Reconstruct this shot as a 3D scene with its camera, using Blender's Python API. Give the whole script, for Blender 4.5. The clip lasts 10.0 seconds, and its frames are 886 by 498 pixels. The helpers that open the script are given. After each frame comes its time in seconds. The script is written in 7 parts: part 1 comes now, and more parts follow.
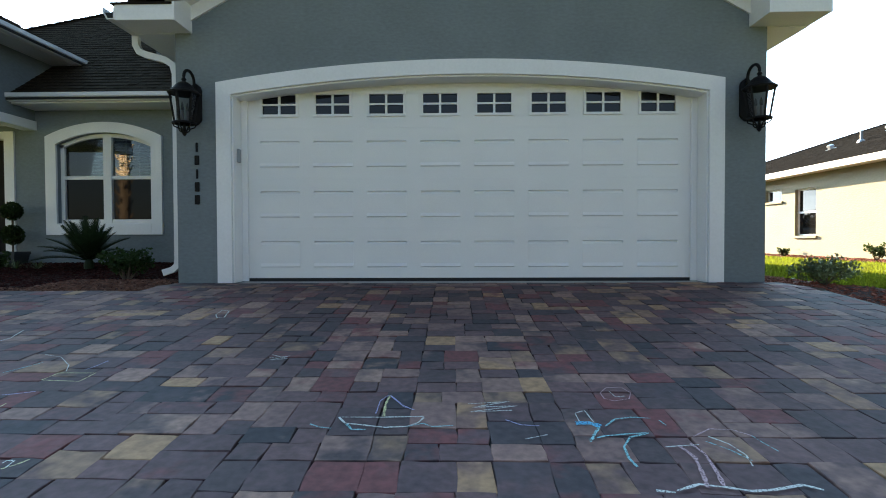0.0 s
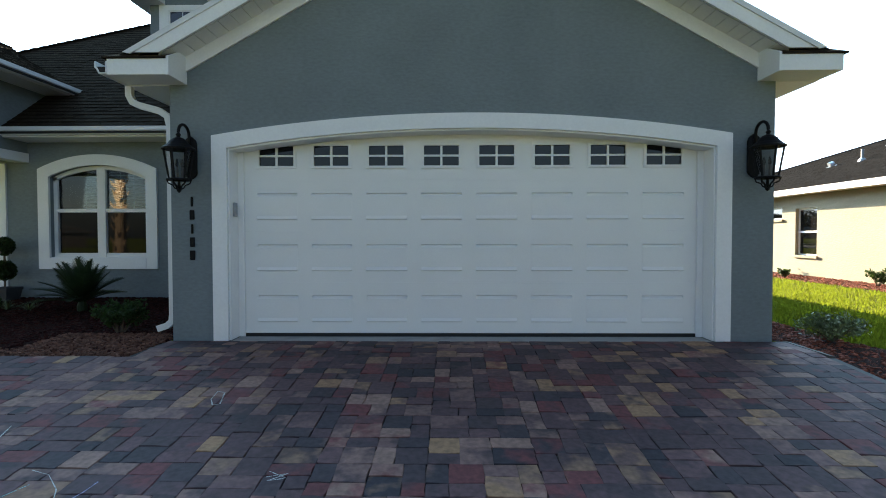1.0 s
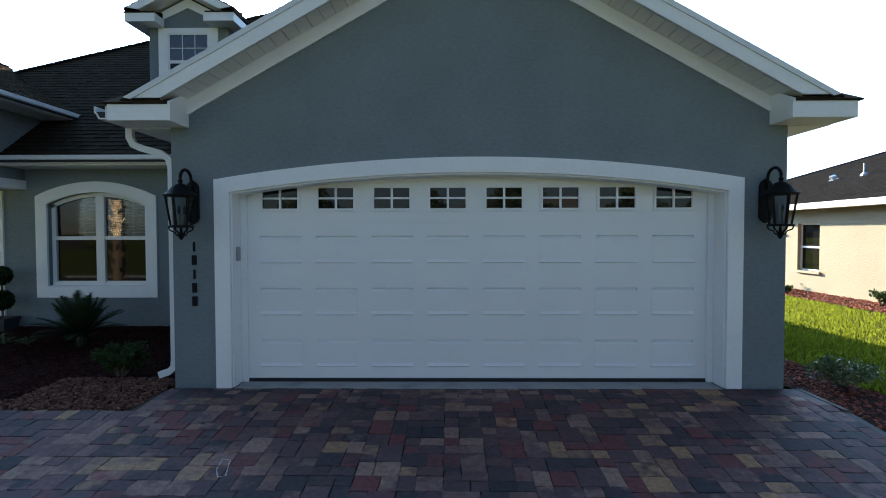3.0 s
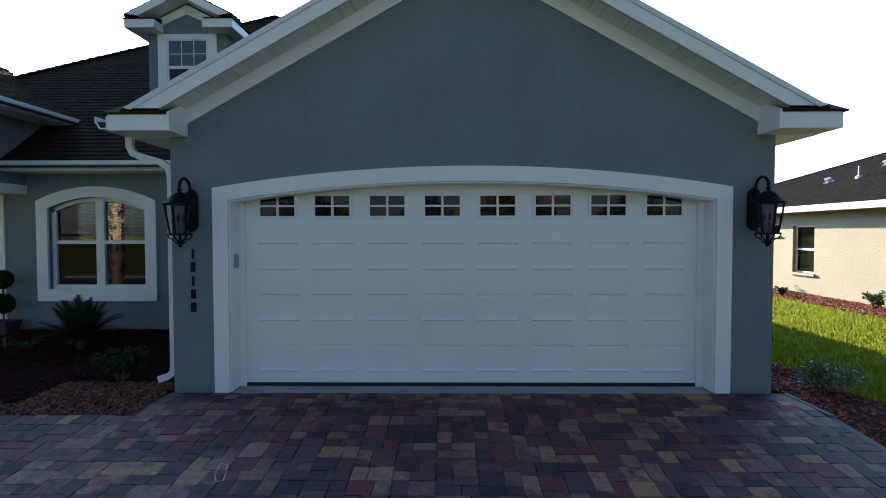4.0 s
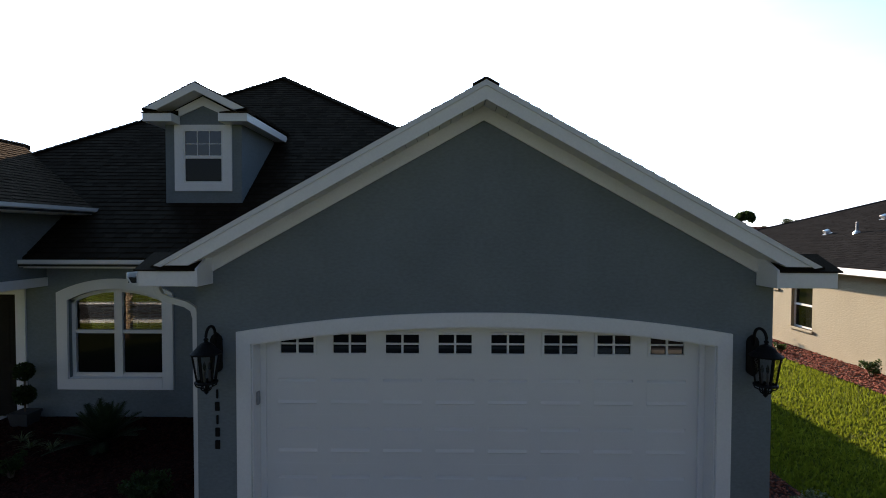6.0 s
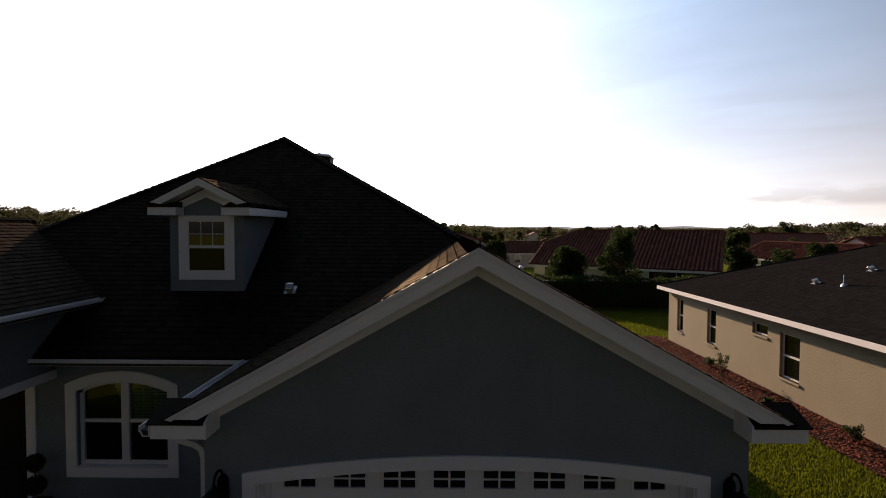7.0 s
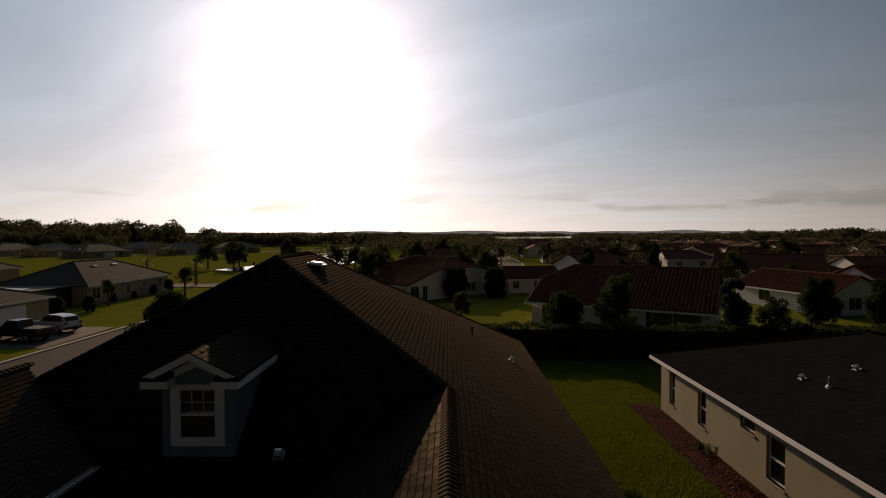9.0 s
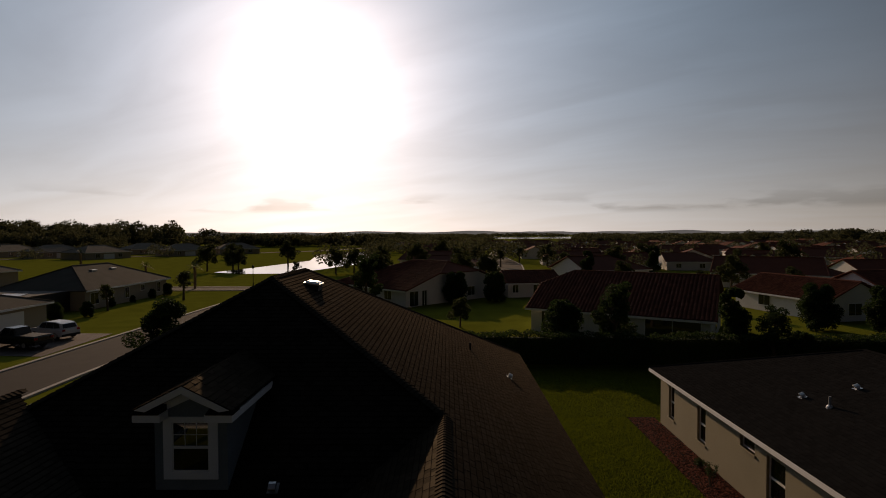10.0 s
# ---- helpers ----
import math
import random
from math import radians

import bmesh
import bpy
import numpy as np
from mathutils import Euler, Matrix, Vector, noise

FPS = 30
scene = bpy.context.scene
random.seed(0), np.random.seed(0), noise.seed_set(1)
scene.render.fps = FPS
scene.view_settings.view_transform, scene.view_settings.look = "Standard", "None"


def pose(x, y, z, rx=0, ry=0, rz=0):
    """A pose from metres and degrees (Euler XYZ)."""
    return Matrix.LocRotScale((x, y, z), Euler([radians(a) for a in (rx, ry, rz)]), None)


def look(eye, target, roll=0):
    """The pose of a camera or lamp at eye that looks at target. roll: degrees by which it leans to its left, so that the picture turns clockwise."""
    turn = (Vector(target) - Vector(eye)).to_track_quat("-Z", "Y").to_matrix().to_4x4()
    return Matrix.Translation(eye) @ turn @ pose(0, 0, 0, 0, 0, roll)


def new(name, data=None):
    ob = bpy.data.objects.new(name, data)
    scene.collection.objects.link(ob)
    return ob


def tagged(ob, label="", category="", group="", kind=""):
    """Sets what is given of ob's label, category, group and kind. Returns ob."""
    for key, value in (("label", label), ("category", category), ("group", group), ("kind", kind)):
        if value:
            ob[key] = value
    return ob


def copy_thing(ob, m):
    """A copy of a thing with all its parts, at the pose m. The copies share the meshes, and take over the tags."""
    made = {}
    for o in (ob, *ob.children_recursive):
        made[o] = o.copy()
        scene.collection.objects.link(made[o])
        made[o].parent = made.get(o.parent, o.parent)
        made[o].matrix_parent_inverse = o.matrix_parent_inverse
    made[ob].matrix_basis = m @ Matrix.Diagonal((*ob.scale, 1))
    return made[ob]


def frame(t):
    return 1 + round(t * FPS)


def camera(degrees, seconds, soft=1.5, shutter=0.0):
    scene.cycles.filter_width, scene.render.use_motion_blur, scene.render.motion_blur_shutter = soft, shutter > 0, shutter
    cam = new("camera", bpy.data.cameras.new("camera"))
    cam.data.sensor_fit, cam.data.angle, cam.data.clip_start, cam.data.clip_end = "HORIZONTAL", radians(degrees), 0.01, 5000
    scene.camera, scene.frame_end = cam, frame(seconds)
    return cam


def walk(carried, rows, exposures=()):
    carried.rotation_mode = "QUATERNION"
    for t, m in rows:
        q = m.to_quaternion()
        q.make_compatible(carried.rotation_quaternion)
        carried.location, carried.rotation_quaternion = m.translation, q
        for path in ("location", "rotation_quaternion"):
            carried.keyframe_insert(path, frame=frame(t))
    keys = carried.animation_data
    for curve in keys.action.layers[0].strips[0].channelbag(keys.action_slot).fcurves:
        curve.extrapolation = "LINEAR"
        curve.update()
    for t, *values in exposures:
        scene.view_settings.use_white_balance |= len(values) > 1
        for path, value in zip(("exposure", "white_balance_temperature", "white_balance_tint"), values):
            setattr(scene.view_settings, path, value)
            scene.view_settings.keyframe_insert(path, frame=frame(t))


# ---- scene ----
cam = camera(80.7, 10.0, soft=1.0)
PATH = [
    (0, (-0.164, -6.051, 0.517), (-0.206, -4.052, 0.475), -0.2),
    (0.5, (-0.175, -5.955, 0.94), (-0.21, -3.956, 0.892), -0.2),
    (1, (-0.209, -5.905, 1.199), (-0.241, -3.906, 1.146), -0.1),
    (1.5, (-0.264, -5.847, 1.357), (-0.293, -3.848, 1.3), -0.2),
    (2, (-0.303, -5.798, 1.468), (-0.33, -3.799, 1.411), -0.1),
    (2.5, (-0.321, -5.765, 1.61), (-0.346, -3.766, 1.552), -0.1),
    (4, (-0.251, -5.898, 1.821), (-0.273, -3.899, 1.758), -0.1),
    (4.5, (-0.227, -5.922, 1.803), (-0.247, -3.923, 1.739), -0.0),
    (5, (-0.306, -5.971, 1.838), (-0.323, -3.972, 1.775), -0.1),
    (5.5, (-0.345, -6.045, 2.588), (-0.379, -4.046, 2.53), 0.0),
    (5.7, (-0.385, -6.09, 2.93), (-0.412, -4.09, 2.879), -0.05),
    (6.8, (-0.426, -6.317, 5.07), (-0.437, -4.32, 4.986), 0.4),
    (7, (-0.378, -6.415, 5.395), (-0.391, -4.416, 5.318), 0.25),
    (7.5, (-0.257, -6.545, 6.345), (-0.275, -4.546, 6.284), 0.0),
    (8, (-0.197, -6.591, 7.503), (-0.215, -4.591, 7.444), -0.1),
    (8.5, (-0.061, -6.657, 8.303), (-0.082, -4.658, 8.247), -0.2),
    (9, (0.009, -6.627, 8.793), (-0.01, -4.628, 8.735), -0.2),
    (9.5, (0.064, -6.548, 9.132), (0.045, -4.549, 9.076), -0.2),
    (10, (0.081, -6.47, 9.426), (0.063, -4.471, 9.368), -0.2),
]

EXPOSURES = [(0.0, 3.28, 6300, 10), (1.0, 3.13, 6050, 10), (2.5, 2.87, 5600, 11), (4.5, 2.55, 5400, 14), (5.2, 2.57, 5400, 14), (5.7, 2.18, 5600, 16), (7.0, 0.32, 7050, 32), (8.0, -0.53, 7350, 30),
             (9.0, -1.11, 7550, 29), (10.0, -1.33, 7500, 28)]
walk(cam, [(t, look(eye, target, roll)) for t, eye, target, roll in PATH], EXPOSURES)

# ---- world and sun: low morning sun, ahead and a little to the left ----
SUN_AZ, SUN_EL = 14.2, 16.0          # degrees left of +y, degrees up
world = bpy.data.worlds.new("world")
scene.world = world
world.use_nodes = True
wn, wl = world.node_tree.nodes, world.node_tree.links
sky = wn.new("ShaderNodeTexSky")
sky.sky_type, sky.sun_disc = "NISHITA", False
sky.sun_elevation, sky.sun_rotation = radians(SUN_EL), radians(-SUN_AZ)
sky.dust_density, sky.air_density, sky.ozone_density, sky.altitude = 1.0, 1.0, 2.0, 30
a, e = radians(SUN_AZ), radians(SUN_EL)
to_sun = Vector((-math.sin(a) * math.cos(e), math.cos(a) * math.cos(e), math.sin(e)))


def wnode(kind, op=None, **values):
    n = wn.new(kind)
    if op:
        n.operation = op
    return n


# thin high cloud and haze: brightest round the sun, in long streaks
coord = wn.new("ShaderNodeTexCoord")
dot = wnode("ShaderNodeVectorMath", "DOT_PRODUCT")
wl.new(coord.outputs["Generated"], dot.inputs[0])
dot.inputs[1].default_value = to_sun
pos = wnode("ShaderNodeMath", "MAXIMUM")
wl.new(dot.outputs["Value"], pos.inputs[0])
pos.inputs[1].default_value = 0.0


def lobe(power, gain):
    p, g = wnode("ShaderNodeMath", "POWER"), wnode("ShaderNodeMath", "MULTIPLY")
    wl.new(pos.outputs[0], p.inputs[0])
    p.inputs[1].default_value = power
    wl.new(p.outputs[0], g.inputs[0])
    g.inputs[1].default_value = gain
    return g.outputs[0]


def total(x, y):
    n = wnode("ShaderNodeMath", "ADD")
    wl.new(x, n.inputs[0])
    wl.new(y, n.inputs[1])
    return n.outputs[0]


HAZE_WIDE, HAZE_MID, HAZE_CORE, HAZE_LOW = 17.5, 12.5, 40.0, 20.0


def times(x, y):
    n = wnode("ShaderNodeMath", "MULTIPLY")
    wl.new(x, n.inputs[0])
    if isinstance(y, float):
        n.inputs[1].default_value = y
    else:
        wl.new(y, n.inputs[1])
    return n.outputs[0]


def ranged(x, a, b, lo, hi):
    n = wn.new("ShaderNodeMapRange")
    wl.new(x, n.inputs["Value"])
    for key, value in (("From Min", a), ("From Max", b), ("To Min", lo), ("To Max", hi)):
        n.inputs[key].default_value = value
    return n.outputs[0]


axes = wn.new("ShaderNodeSeparateXYZ")
wl.new(coord.outputs["Generated"], axes.inputs[0])
height = axes.outputs["Z"]
# high streaks: a flat layer of cloud seen in perspective
lift = ranged(height, 0.0, 1.0, 0.14, 1.14)
flat = wnode("ShaderNodeVectorMath", "DIVIDE")
wl.new(coord.outputs["Generated"], flat.inputs[0])
wl.new(lift, flat.inputs[1])
turn, stretch = wn.new("ShaderNodeMapping"), wn.new("ShaderNodeMapping")
turn.inputs["Rotation"].default_value = (0, 0, radians(-150))
stretch.inputs["Scale"].default_value = (0.55, 1.5, 0.0)
wl.new(flat.outputs[0], turn.inputs["Vector"])
wl.new(turn.outputs[0], stretch.inputs["Vector"])
cloud = wn.new("ShaderNodeTexNoise")
cloud.inputs["Scale"].default_value, cloud.inputs["Detail"].default_value, cloud.inputs["Distortion"].default_value = 1.5, 11, 0.6
wl.new(stretch.outputs[0], cloud.inputs["Vector"])
thick = ranged(cloud.outputs["Fac"], 0.38, 0.72, 0.95, 1.15)
# small low clouds in a belt over the horizon
belt_map, belt = wn.new("ShaderNodeMapping"), wn.new("ShaderNodeTexNoise")
belt_map.inputs["Scale"].default_value, belt_map.inputs["Location"].default_value = (3.2, 3.2, 15.0), (0.4, 0.2, 0.25)
wl.new(coord.outputs["Generated"], belt_map.inputs["Vector"])
wl.new(belt_map.outputs[0], belt.inputs["Vector"])
belt.inputs["Scale"].default_value, belt.inputs["Detail"].default_value = 1.5, 6
in_belt = times(ranged(height, 0.036, 0.045, 0.0, 1.0), ranged(height, 0.05, 0.08, 1.0, 0.0))
low_cloud = ranged(times(ranged(belt.outputs["Fac"], 0.50, 0.57, 0.0, 1.0), in_belt), 0.0, 1.0, 1.0, 0.70)


def tinted(value, tint):
    n = wnode("ShaderNodeVectorMath", "SCALE")
    n.inputs[0].default_value = tint
    wl.new(value, n.inputs["Scale"])
    return n.outputs[0]


def summed(x, y):
    n = wnode("ShaderNodeVectorMath", "ADD")
    wl.new(x, n.inputs[0])
    wl.new(y, n.inputs[1])
    return n.outputs[0]


down = ranged(height, 0.0, 1.0, 1.0, 0.0)
fall = wnode("ShaderNodeMath", "POWER")
wl.new(down, fall.inputs[0])
fall.inputs[1].default_value = 7.0
horizon = times(times(fall.outputs[0], pos.outputs[0]), HAZE_LOW)
high = times(lobe(2.5, HAZE_WIDE), thick)
bright = times(total(lobe(14.0, HAZE_MID), lobe(70.0, HAZE_CORE)), thick)
veil = summed(summed(tinted(high, (0.50, 0.88, 1.20)), tinted(bright, (1.0, 0.97, 0.93))), tinted(horizon, (1.04, 1.0, 0.80)))
both = wnode("ShaderNodeVectorMath", "ADD")
pale = wn.new("ShaderNodeHueSaturation")
pale.inputs["Saturation"].default_value = 0.85
wl.new(sky.outputs[0], pale.inputs["Color"])
dim = wnode("ShaderNodeVectorMath", "SCALE")
dim.inputs["Scale"].default_value = 0.40
wl.new(pale.outputs[0], dim.inputs[0])
wl.new(dim.outputs[0], both.inputs[0])
clouded = wnode("ShaderNodeVectorMath", "SCALE")
wl.new(veil, clouded.inputs[0])
wl.new(low_cloud, clouded.inputs["Scale"])
wl.new(clouded.outputs[0], both.inputs[1])
wn["Background"].inputs["Strength"].default_value = 0.05
wl.new(both.outputs[0], wn["Background"].inputs["Color"])

sun_data = bpy.data.lights.new("sun", "SUN")
sun_data.energy, sun_data.angle, sun_data.color = 5.0, radians(0.6), (1.0, 0.78, 0.49)
sun = new("sun", sun_data)
sun.matrix_world = look(to_sun * 60, (0, 0, 0))


# ---- materials ----
def material(name, colour, rough=0.7, metal=0.0, scale=6.0, vary=0.15, fine=60.0, bump=0.15, per_object=0.0, per_island=0.0, dirt=None, spec=0.5, bump_dist=0.01, drawn=None):
    """A surface with coarse stains, fine grain and relief; coordinates are in metres."""
    m = bpy.data.materials.new(name)
    m.use_nodes = True
    n, l = m.node_tree.nodes, m.node_tree.links
    b = n["Principled BSDF"]
    b.inputs["Roughness"].default_value, b.inputs["Metallic"].default_value = rough, metal
    b.inputs["Specular IOR Level"].default_value = spec
    tc = n.new("ShaderNodeNewGeometry")
    big, small = n.new("ShaderNodeTexNoise"), n.new("ShaderNodeTexNoise")
    for node, s, d in ((big, scale, 4), (small, fine, 3)):
        node.inputs["Scale"].default_value, node.inputs["Detail"].default_value = s, d
        l.new(tc.outputs["Position"], node.inputs["Vector"])
    if drawn:
        pull = n.new("ShaderNodeVectorMath")
        pull.operation = "MULTIPLY"
        pull.inputs[1].default_value = drawn
        l.new(tc.outputs["Position"], pull.inputs[0])
        l.new(pull.outputs[0], small.inputs["Vector"])
    total = n.new("ShaderNodeMath")
    total.operation = "ADD"
    l.new(big.outputs["Fac"], total.inputs[0])
    l.new(small.outputs["Fac"], total.inputs[1])
    last = total.outputs[0]
    for on, kind, out in ((per_object, "ShaderNodeObjectInfo", "Random"), (per_island, "ShaderNodeNewGeometry", "Random Per Island")):
        if on:
            src, mul = n.new(kind), n.new("ShaderNodeMath")
            mul.operation = "MULTIPLY_ADD"
            mul.inputs[1].default_value = on
            l.new(src.outputs[out], mul.inputs[0])
            l.new(last, mul.inputs[2])
            last = mul.outputs[0]
    span = n.new("ShaderNodeMapRange")
    top = 2.0 + per_object + per_island
    span.inputs["From Min"].default_value, span.inputs["From Max"].default_value = 0.3 * top, 0.7 * top
    span.inputs["To Min"].default_value, span.inputs["To Max"].default_value = 1 - vary, 1 + vary
    l.new(last, span.inputs["Value"])
    mix = n.new("ShaderNodeVectorMath")
    mix.operation = "MULTIPLY"
    mix.inputs[0].default_value = colour
    l.new(span.outputs[0], mix.inputs[1])
    out = mix.outputs[0]
    if dirt:
        stain, ramp, blend = n.new("ShaderNodeTexNoise"), n.new("ShaderNodeMapRange"), n.new("ShaderNodeMix")
        stain.inputs["Scale"].default_value, stain.inputs["Detail"].default_value = dirt[1], 6
        l.new(tc.outputs["Position"], stain.inputs["Vector"])
        ramp.inputs["From Min"].default_value, ramp.inputs["From Max"].default_value = 0.52, 0.72
        ramp.inputs["To Max"].default_value = dirt[2]
        l.new(stain.outputs["Fac"], ramp.inputs["Value"])
        blend.data_type = "RGBA"
        l.new(ramp.outputs[0], blend.inputs["Factor"])
        l.new(out, blend.inputs["A"])
        blend.inputs["B"].default_value = (*dirt[0], 1)
        out = blend.outputs["Result"]
    l.new(out, b.inputs["Base Color"])
    if bump:
        bp = n.new("ShaderNodeBump")
        bp.inputs["Strength"].default_value, bp.inputs["Distance"].default_value = bump, bump_dist
        l.new(small.outputs["Fac"], bp.inputs["Height"])
        l.new(bp.outputs[0], b.inputs["Normal"])
    return m


def palette(name, tones, blush, rough=0.8, island=False, fine=40.0, bump=0.3):
    """Blocks that each take a tone of their own, with a cloud of a second colour blended into part of the face."""
    m = bpy.data.materials.new(name)
    m.use_nodes = True
    n, l = m.node_tree.nodes, m.node_tree.links
    b = n["Principled BSDF"]
    b.inputs["Roughness"].default_value = rough
    src = n.new("ShaderNodeNewGeometry" if island else "ShaderNodeObjectInfo")
    chance = src.outputs["Random Per Island" if island else "Random"]

    def stops(values, fac):
        ramp = n.new("ShaderNodeValToRGB")
        ramp.color_ramp.interpolation = "CONSTANT"
        while len(ramp.color_ramp.elements) < len(values):
            ramp.color_ramp.elements.new(0.5)
        for el, (at, c) in zip(ramp.color_ramp.elements, values):
            el.position, el.color = at, (*c, 1)
        l.new(fac, ramp.inputs["Fac"])
        return ramp.outputs[0]

    def maths(op, x, y):
        node = n.new("ShaderNodeMath")
        node.operation = op
        l.new(x, node.inputs[0])
        if isinstance(y, float):
            node.inputs[1].default_value = y
        else:
            l.new(y, node.inputs[1])
        return node.outputs[0]

    def mapped(x, lo, hi, to_lo, to_hi):
        node = n.new("ShaderNodeMapRange")
        for key, value in (("From Min", lo), ("From Max", hi), ("To Min", to_lo), ("To Max", to_hi)):
            node.inputs[key].default_value = value
        l.new(x, node.inputs["Value"])
        return node.outputs[0]

    geo = n.new("ShaderNodeNewGeometry")
    clouds = []
    for scale, detail in ((5.5, 3), (fine, 4), (1.3, 3)):
        tex = n.new("ShaderNodeTexNoise")
        tex.inputs["Scale"].default_value, tex.inputs["Detail"].default_value = scale, detail
        l.new(geo.outputs["Position"], tex.inputs["Vector"])
        clouds.append(tex.outputs["Fac"])
    second = maths("FRACT", maths("MULTIPLY", chance, 17.31), 0.0)
    third = maths("FRACT", maths("MULTIPLY", chance, 53.7), 0.0)
    cloud = mapped(maths("ADD", clouds[0], maths("MULTIPLY", maths("SUBTRACT", third, 0.5), 0.35)), 0.46, 0.66, 0.0, 0.85)
    mix = n.new("ShaderNodeMix")
    mix.data_type = "RGBA"
    l.new(cloud, mix.inputs["Factor"])
    l.new(stops(tones, chance), mix.inputs["A"])
    l.new(stops(blush, second), mix.inputs["B"])
    shade = maths("MULTIPLY", mapped(clouds[1], 0.3, 0.7, 0.72, 1.28), mapped(clouds[2], 0.3, 0.7, 0.84, 1.16))
    mul = n.new("ShaderNodeVectorMath")
    mul.operation = "MULTIPLY"
    l.new(mix.outputs["Result"], mul.inputs[0])
    l.new(shade, mul.inputs[1])
    l.new(mul.outputs[0], b.inputs["Base Color"])
    bp = n.new("ShaderNodeBump")
    bp.inputs["Strength"].default_value, bp.inputs["Distance"].default_value = bump, 0.006
    l.new(clouds[1], bp.inputs["Height"])
    l.new(bp.outputs[0], b.inputs["Normal"])
    return m


def glass_material(name, tint=(0.02, 0.025, 0.03), rough=0.02, spec=0.7, ior=1.5):
    m = bpy.data.materials.new(name)
    m.use_nodes = True
    b = m.node_tree.nodes["Principled BSDF"]
    b.inputs["Base Color"].default_value = (*tint, 1)
    b.inputs["Roughness"].default_value, b.inputs["IOR"].default_value = rough, ior
    b.inputs["Specular IOR Level"].default_value = spec
    return m


def clear_glass(name, ior=1.6, tint=(0.75, 0.8, 0.8)):
    """Thin pane: mostly clear, with a mirror's share of the sky."""
    m = bpy.data.materials.new(name)
    m.use_nodes = True
    n, l = m.node_tree.nodes, m.node_tree.links
    tr, gl, mx, fr = n.new("ShaderNodeBsdfTransparent"), n.new("ShaderNodeBsdfGlossy"), n.new("ShaderNodeMixShader"), n.new("ShaderNodeFresnel")
    fr.inputs["IOR"].default_value, gl.inputs["Roughness"].default_value = ior, 0.02
    tr.inputs["Color"].default_value = (*tint, 1)
    l.new(fr.outputs[0], mx.inputs[0])
    l.new(tr.outputs[0], mx.inputs[1])
    l.new(gl.outputs[0], mx.inputs[2])
    l.new(mx.outputs[0], n["Material Output"].inputs["Surface"])
    return m


STUCCO = material("grey_stucco", (0.175, 0.206, 0.222), 0.9, scale=1.2, vary=0.17, fine=30, bump=0.35, bump_dist=0.012, drawn=(0.6, 0.6, 1.3))
CREAM = material("cream_stucco", (0.275, 0.246, 0.170), 0.9, scale=1.0, vary=0.10, fine=22, bump=0.4, bump_dist=0.014, drawn=(0.5, 0.5, 1.5))
WHITE = material("white_paint", (0.82, 0.83, 0.84), 0.55, scale=2.0, vary=0.05, fine=40, bump=0.05)
DOOR_WHITE = material("door_enamel", (0.80, 0.81, 0.81), 0.42, scale=1.5, vary=0.04, fine=90, bump=0.06)
VINYL = material("white_vinyl", (0.76, 0.76, 0.75), 0.4, scale=3, vary=0.04, fine=30, bump=0.02)
ALUM = material("white_aluminium", (0.70, 0.71, 0.72), 0.35, scale=3, vary=0.05, fine=30, bump=0.02)
BLACK = material("black_iron", (0.007, 0.007, 0.008), 0.6, scale=20, vary=0.3, fine=120, bump=0.1, spec=0.15)
RUBBER = material("black_rubber", (0.01, 0.01, 0.01), 0.7, scale=10, vary=0.2, fine=80, bump=0.1)
# Shadow line of each course, put into the colour as a darker upper band.
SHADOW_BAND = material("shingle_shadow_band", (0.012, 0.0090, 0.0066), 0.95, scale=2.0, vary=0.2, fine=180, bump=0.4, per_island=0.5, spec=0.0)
SHINGLE = material("charcoal_shingle", (0.0155, 0.0122, 0.0092), 0.95, scale=2.0, vary=0.26, fine=180, bump=0.4, per_island=0.9, spec=0.0)
DARK_SHINGLE = material("dark_shingle", (0.0175, 0.0172, 0.0172), 0.95, scale=1.2, vary=0.2, fine=160, bump=0.4, per_island=0.8, spec=0.0)
CONCRETE = material("concrete", (0.36, 0.35, 0.33), 0.9, scale=2.0, vary=0.12, fine=80, bump=0.3, dirt=((0.15, 0.14, 0.13), 3.0, 0.5))
ASPHALT = material("asphalt", (0.058, 0.051, 0.046), 0.95, scale=0.8, vary=0.12, fine=50, bump=0.3, spec=0.1)
GRASS = material("lawn", (0.142, 0.156, 0.020), 0.95, scale=0.35, vary=0.25, fine=14, bump=0.8, bump_dist=0.03, spec=0.0)
BLADE = material("grass_blade", (0.090, 0.112, 0.007), 0.7, scale=0.8, vary=0.2, fine=12, bump=0, per_island=1.0, spec=0.2)
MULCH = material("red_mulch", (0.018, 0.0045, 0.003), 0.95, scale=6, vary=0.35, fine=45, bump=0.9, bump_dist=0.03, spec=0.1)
# Chips of the left bed: its shade is put into a near-black red.
SHADED_CHIP = material("shaded_mulch_chip", (0.027, 0.0065, 0.0042), 0.9, scale=6, vary=0.45, fine=60, bump=0.3, per_island=2.0, spec=0.15)
# The same bark, brightened in colour as if sunlit, for the right-hand strips.
LIT_RED_CHIP = material("lit_red_mulch_chip", (0.165, 0.048, 0.028), 0.9, scale=6, vary=0.45, fine=60, bump=0.3, per_island=2.0, spec=0.15)
WATER = glass_material("pond_water", (0.02, 0.03, 0.03), 0.06)
GLASS = glass_material("window_glass", (0.008, 0.008, 0.009), 0.02, 0.28)
DORMER_GLASS = glass_material("dormer_glass", (0.010, 0.011, 0.012), 0.02, 0.5, 1.85)
DOOR_GLASS = glass_material("door_glass", (0.006, 0.006, 0.007), 0.02, 0.5, 1.40)
SCREEN = glass_material("screened_glass", (0.008, 0.008, 0.009), 0.03, 0.13)
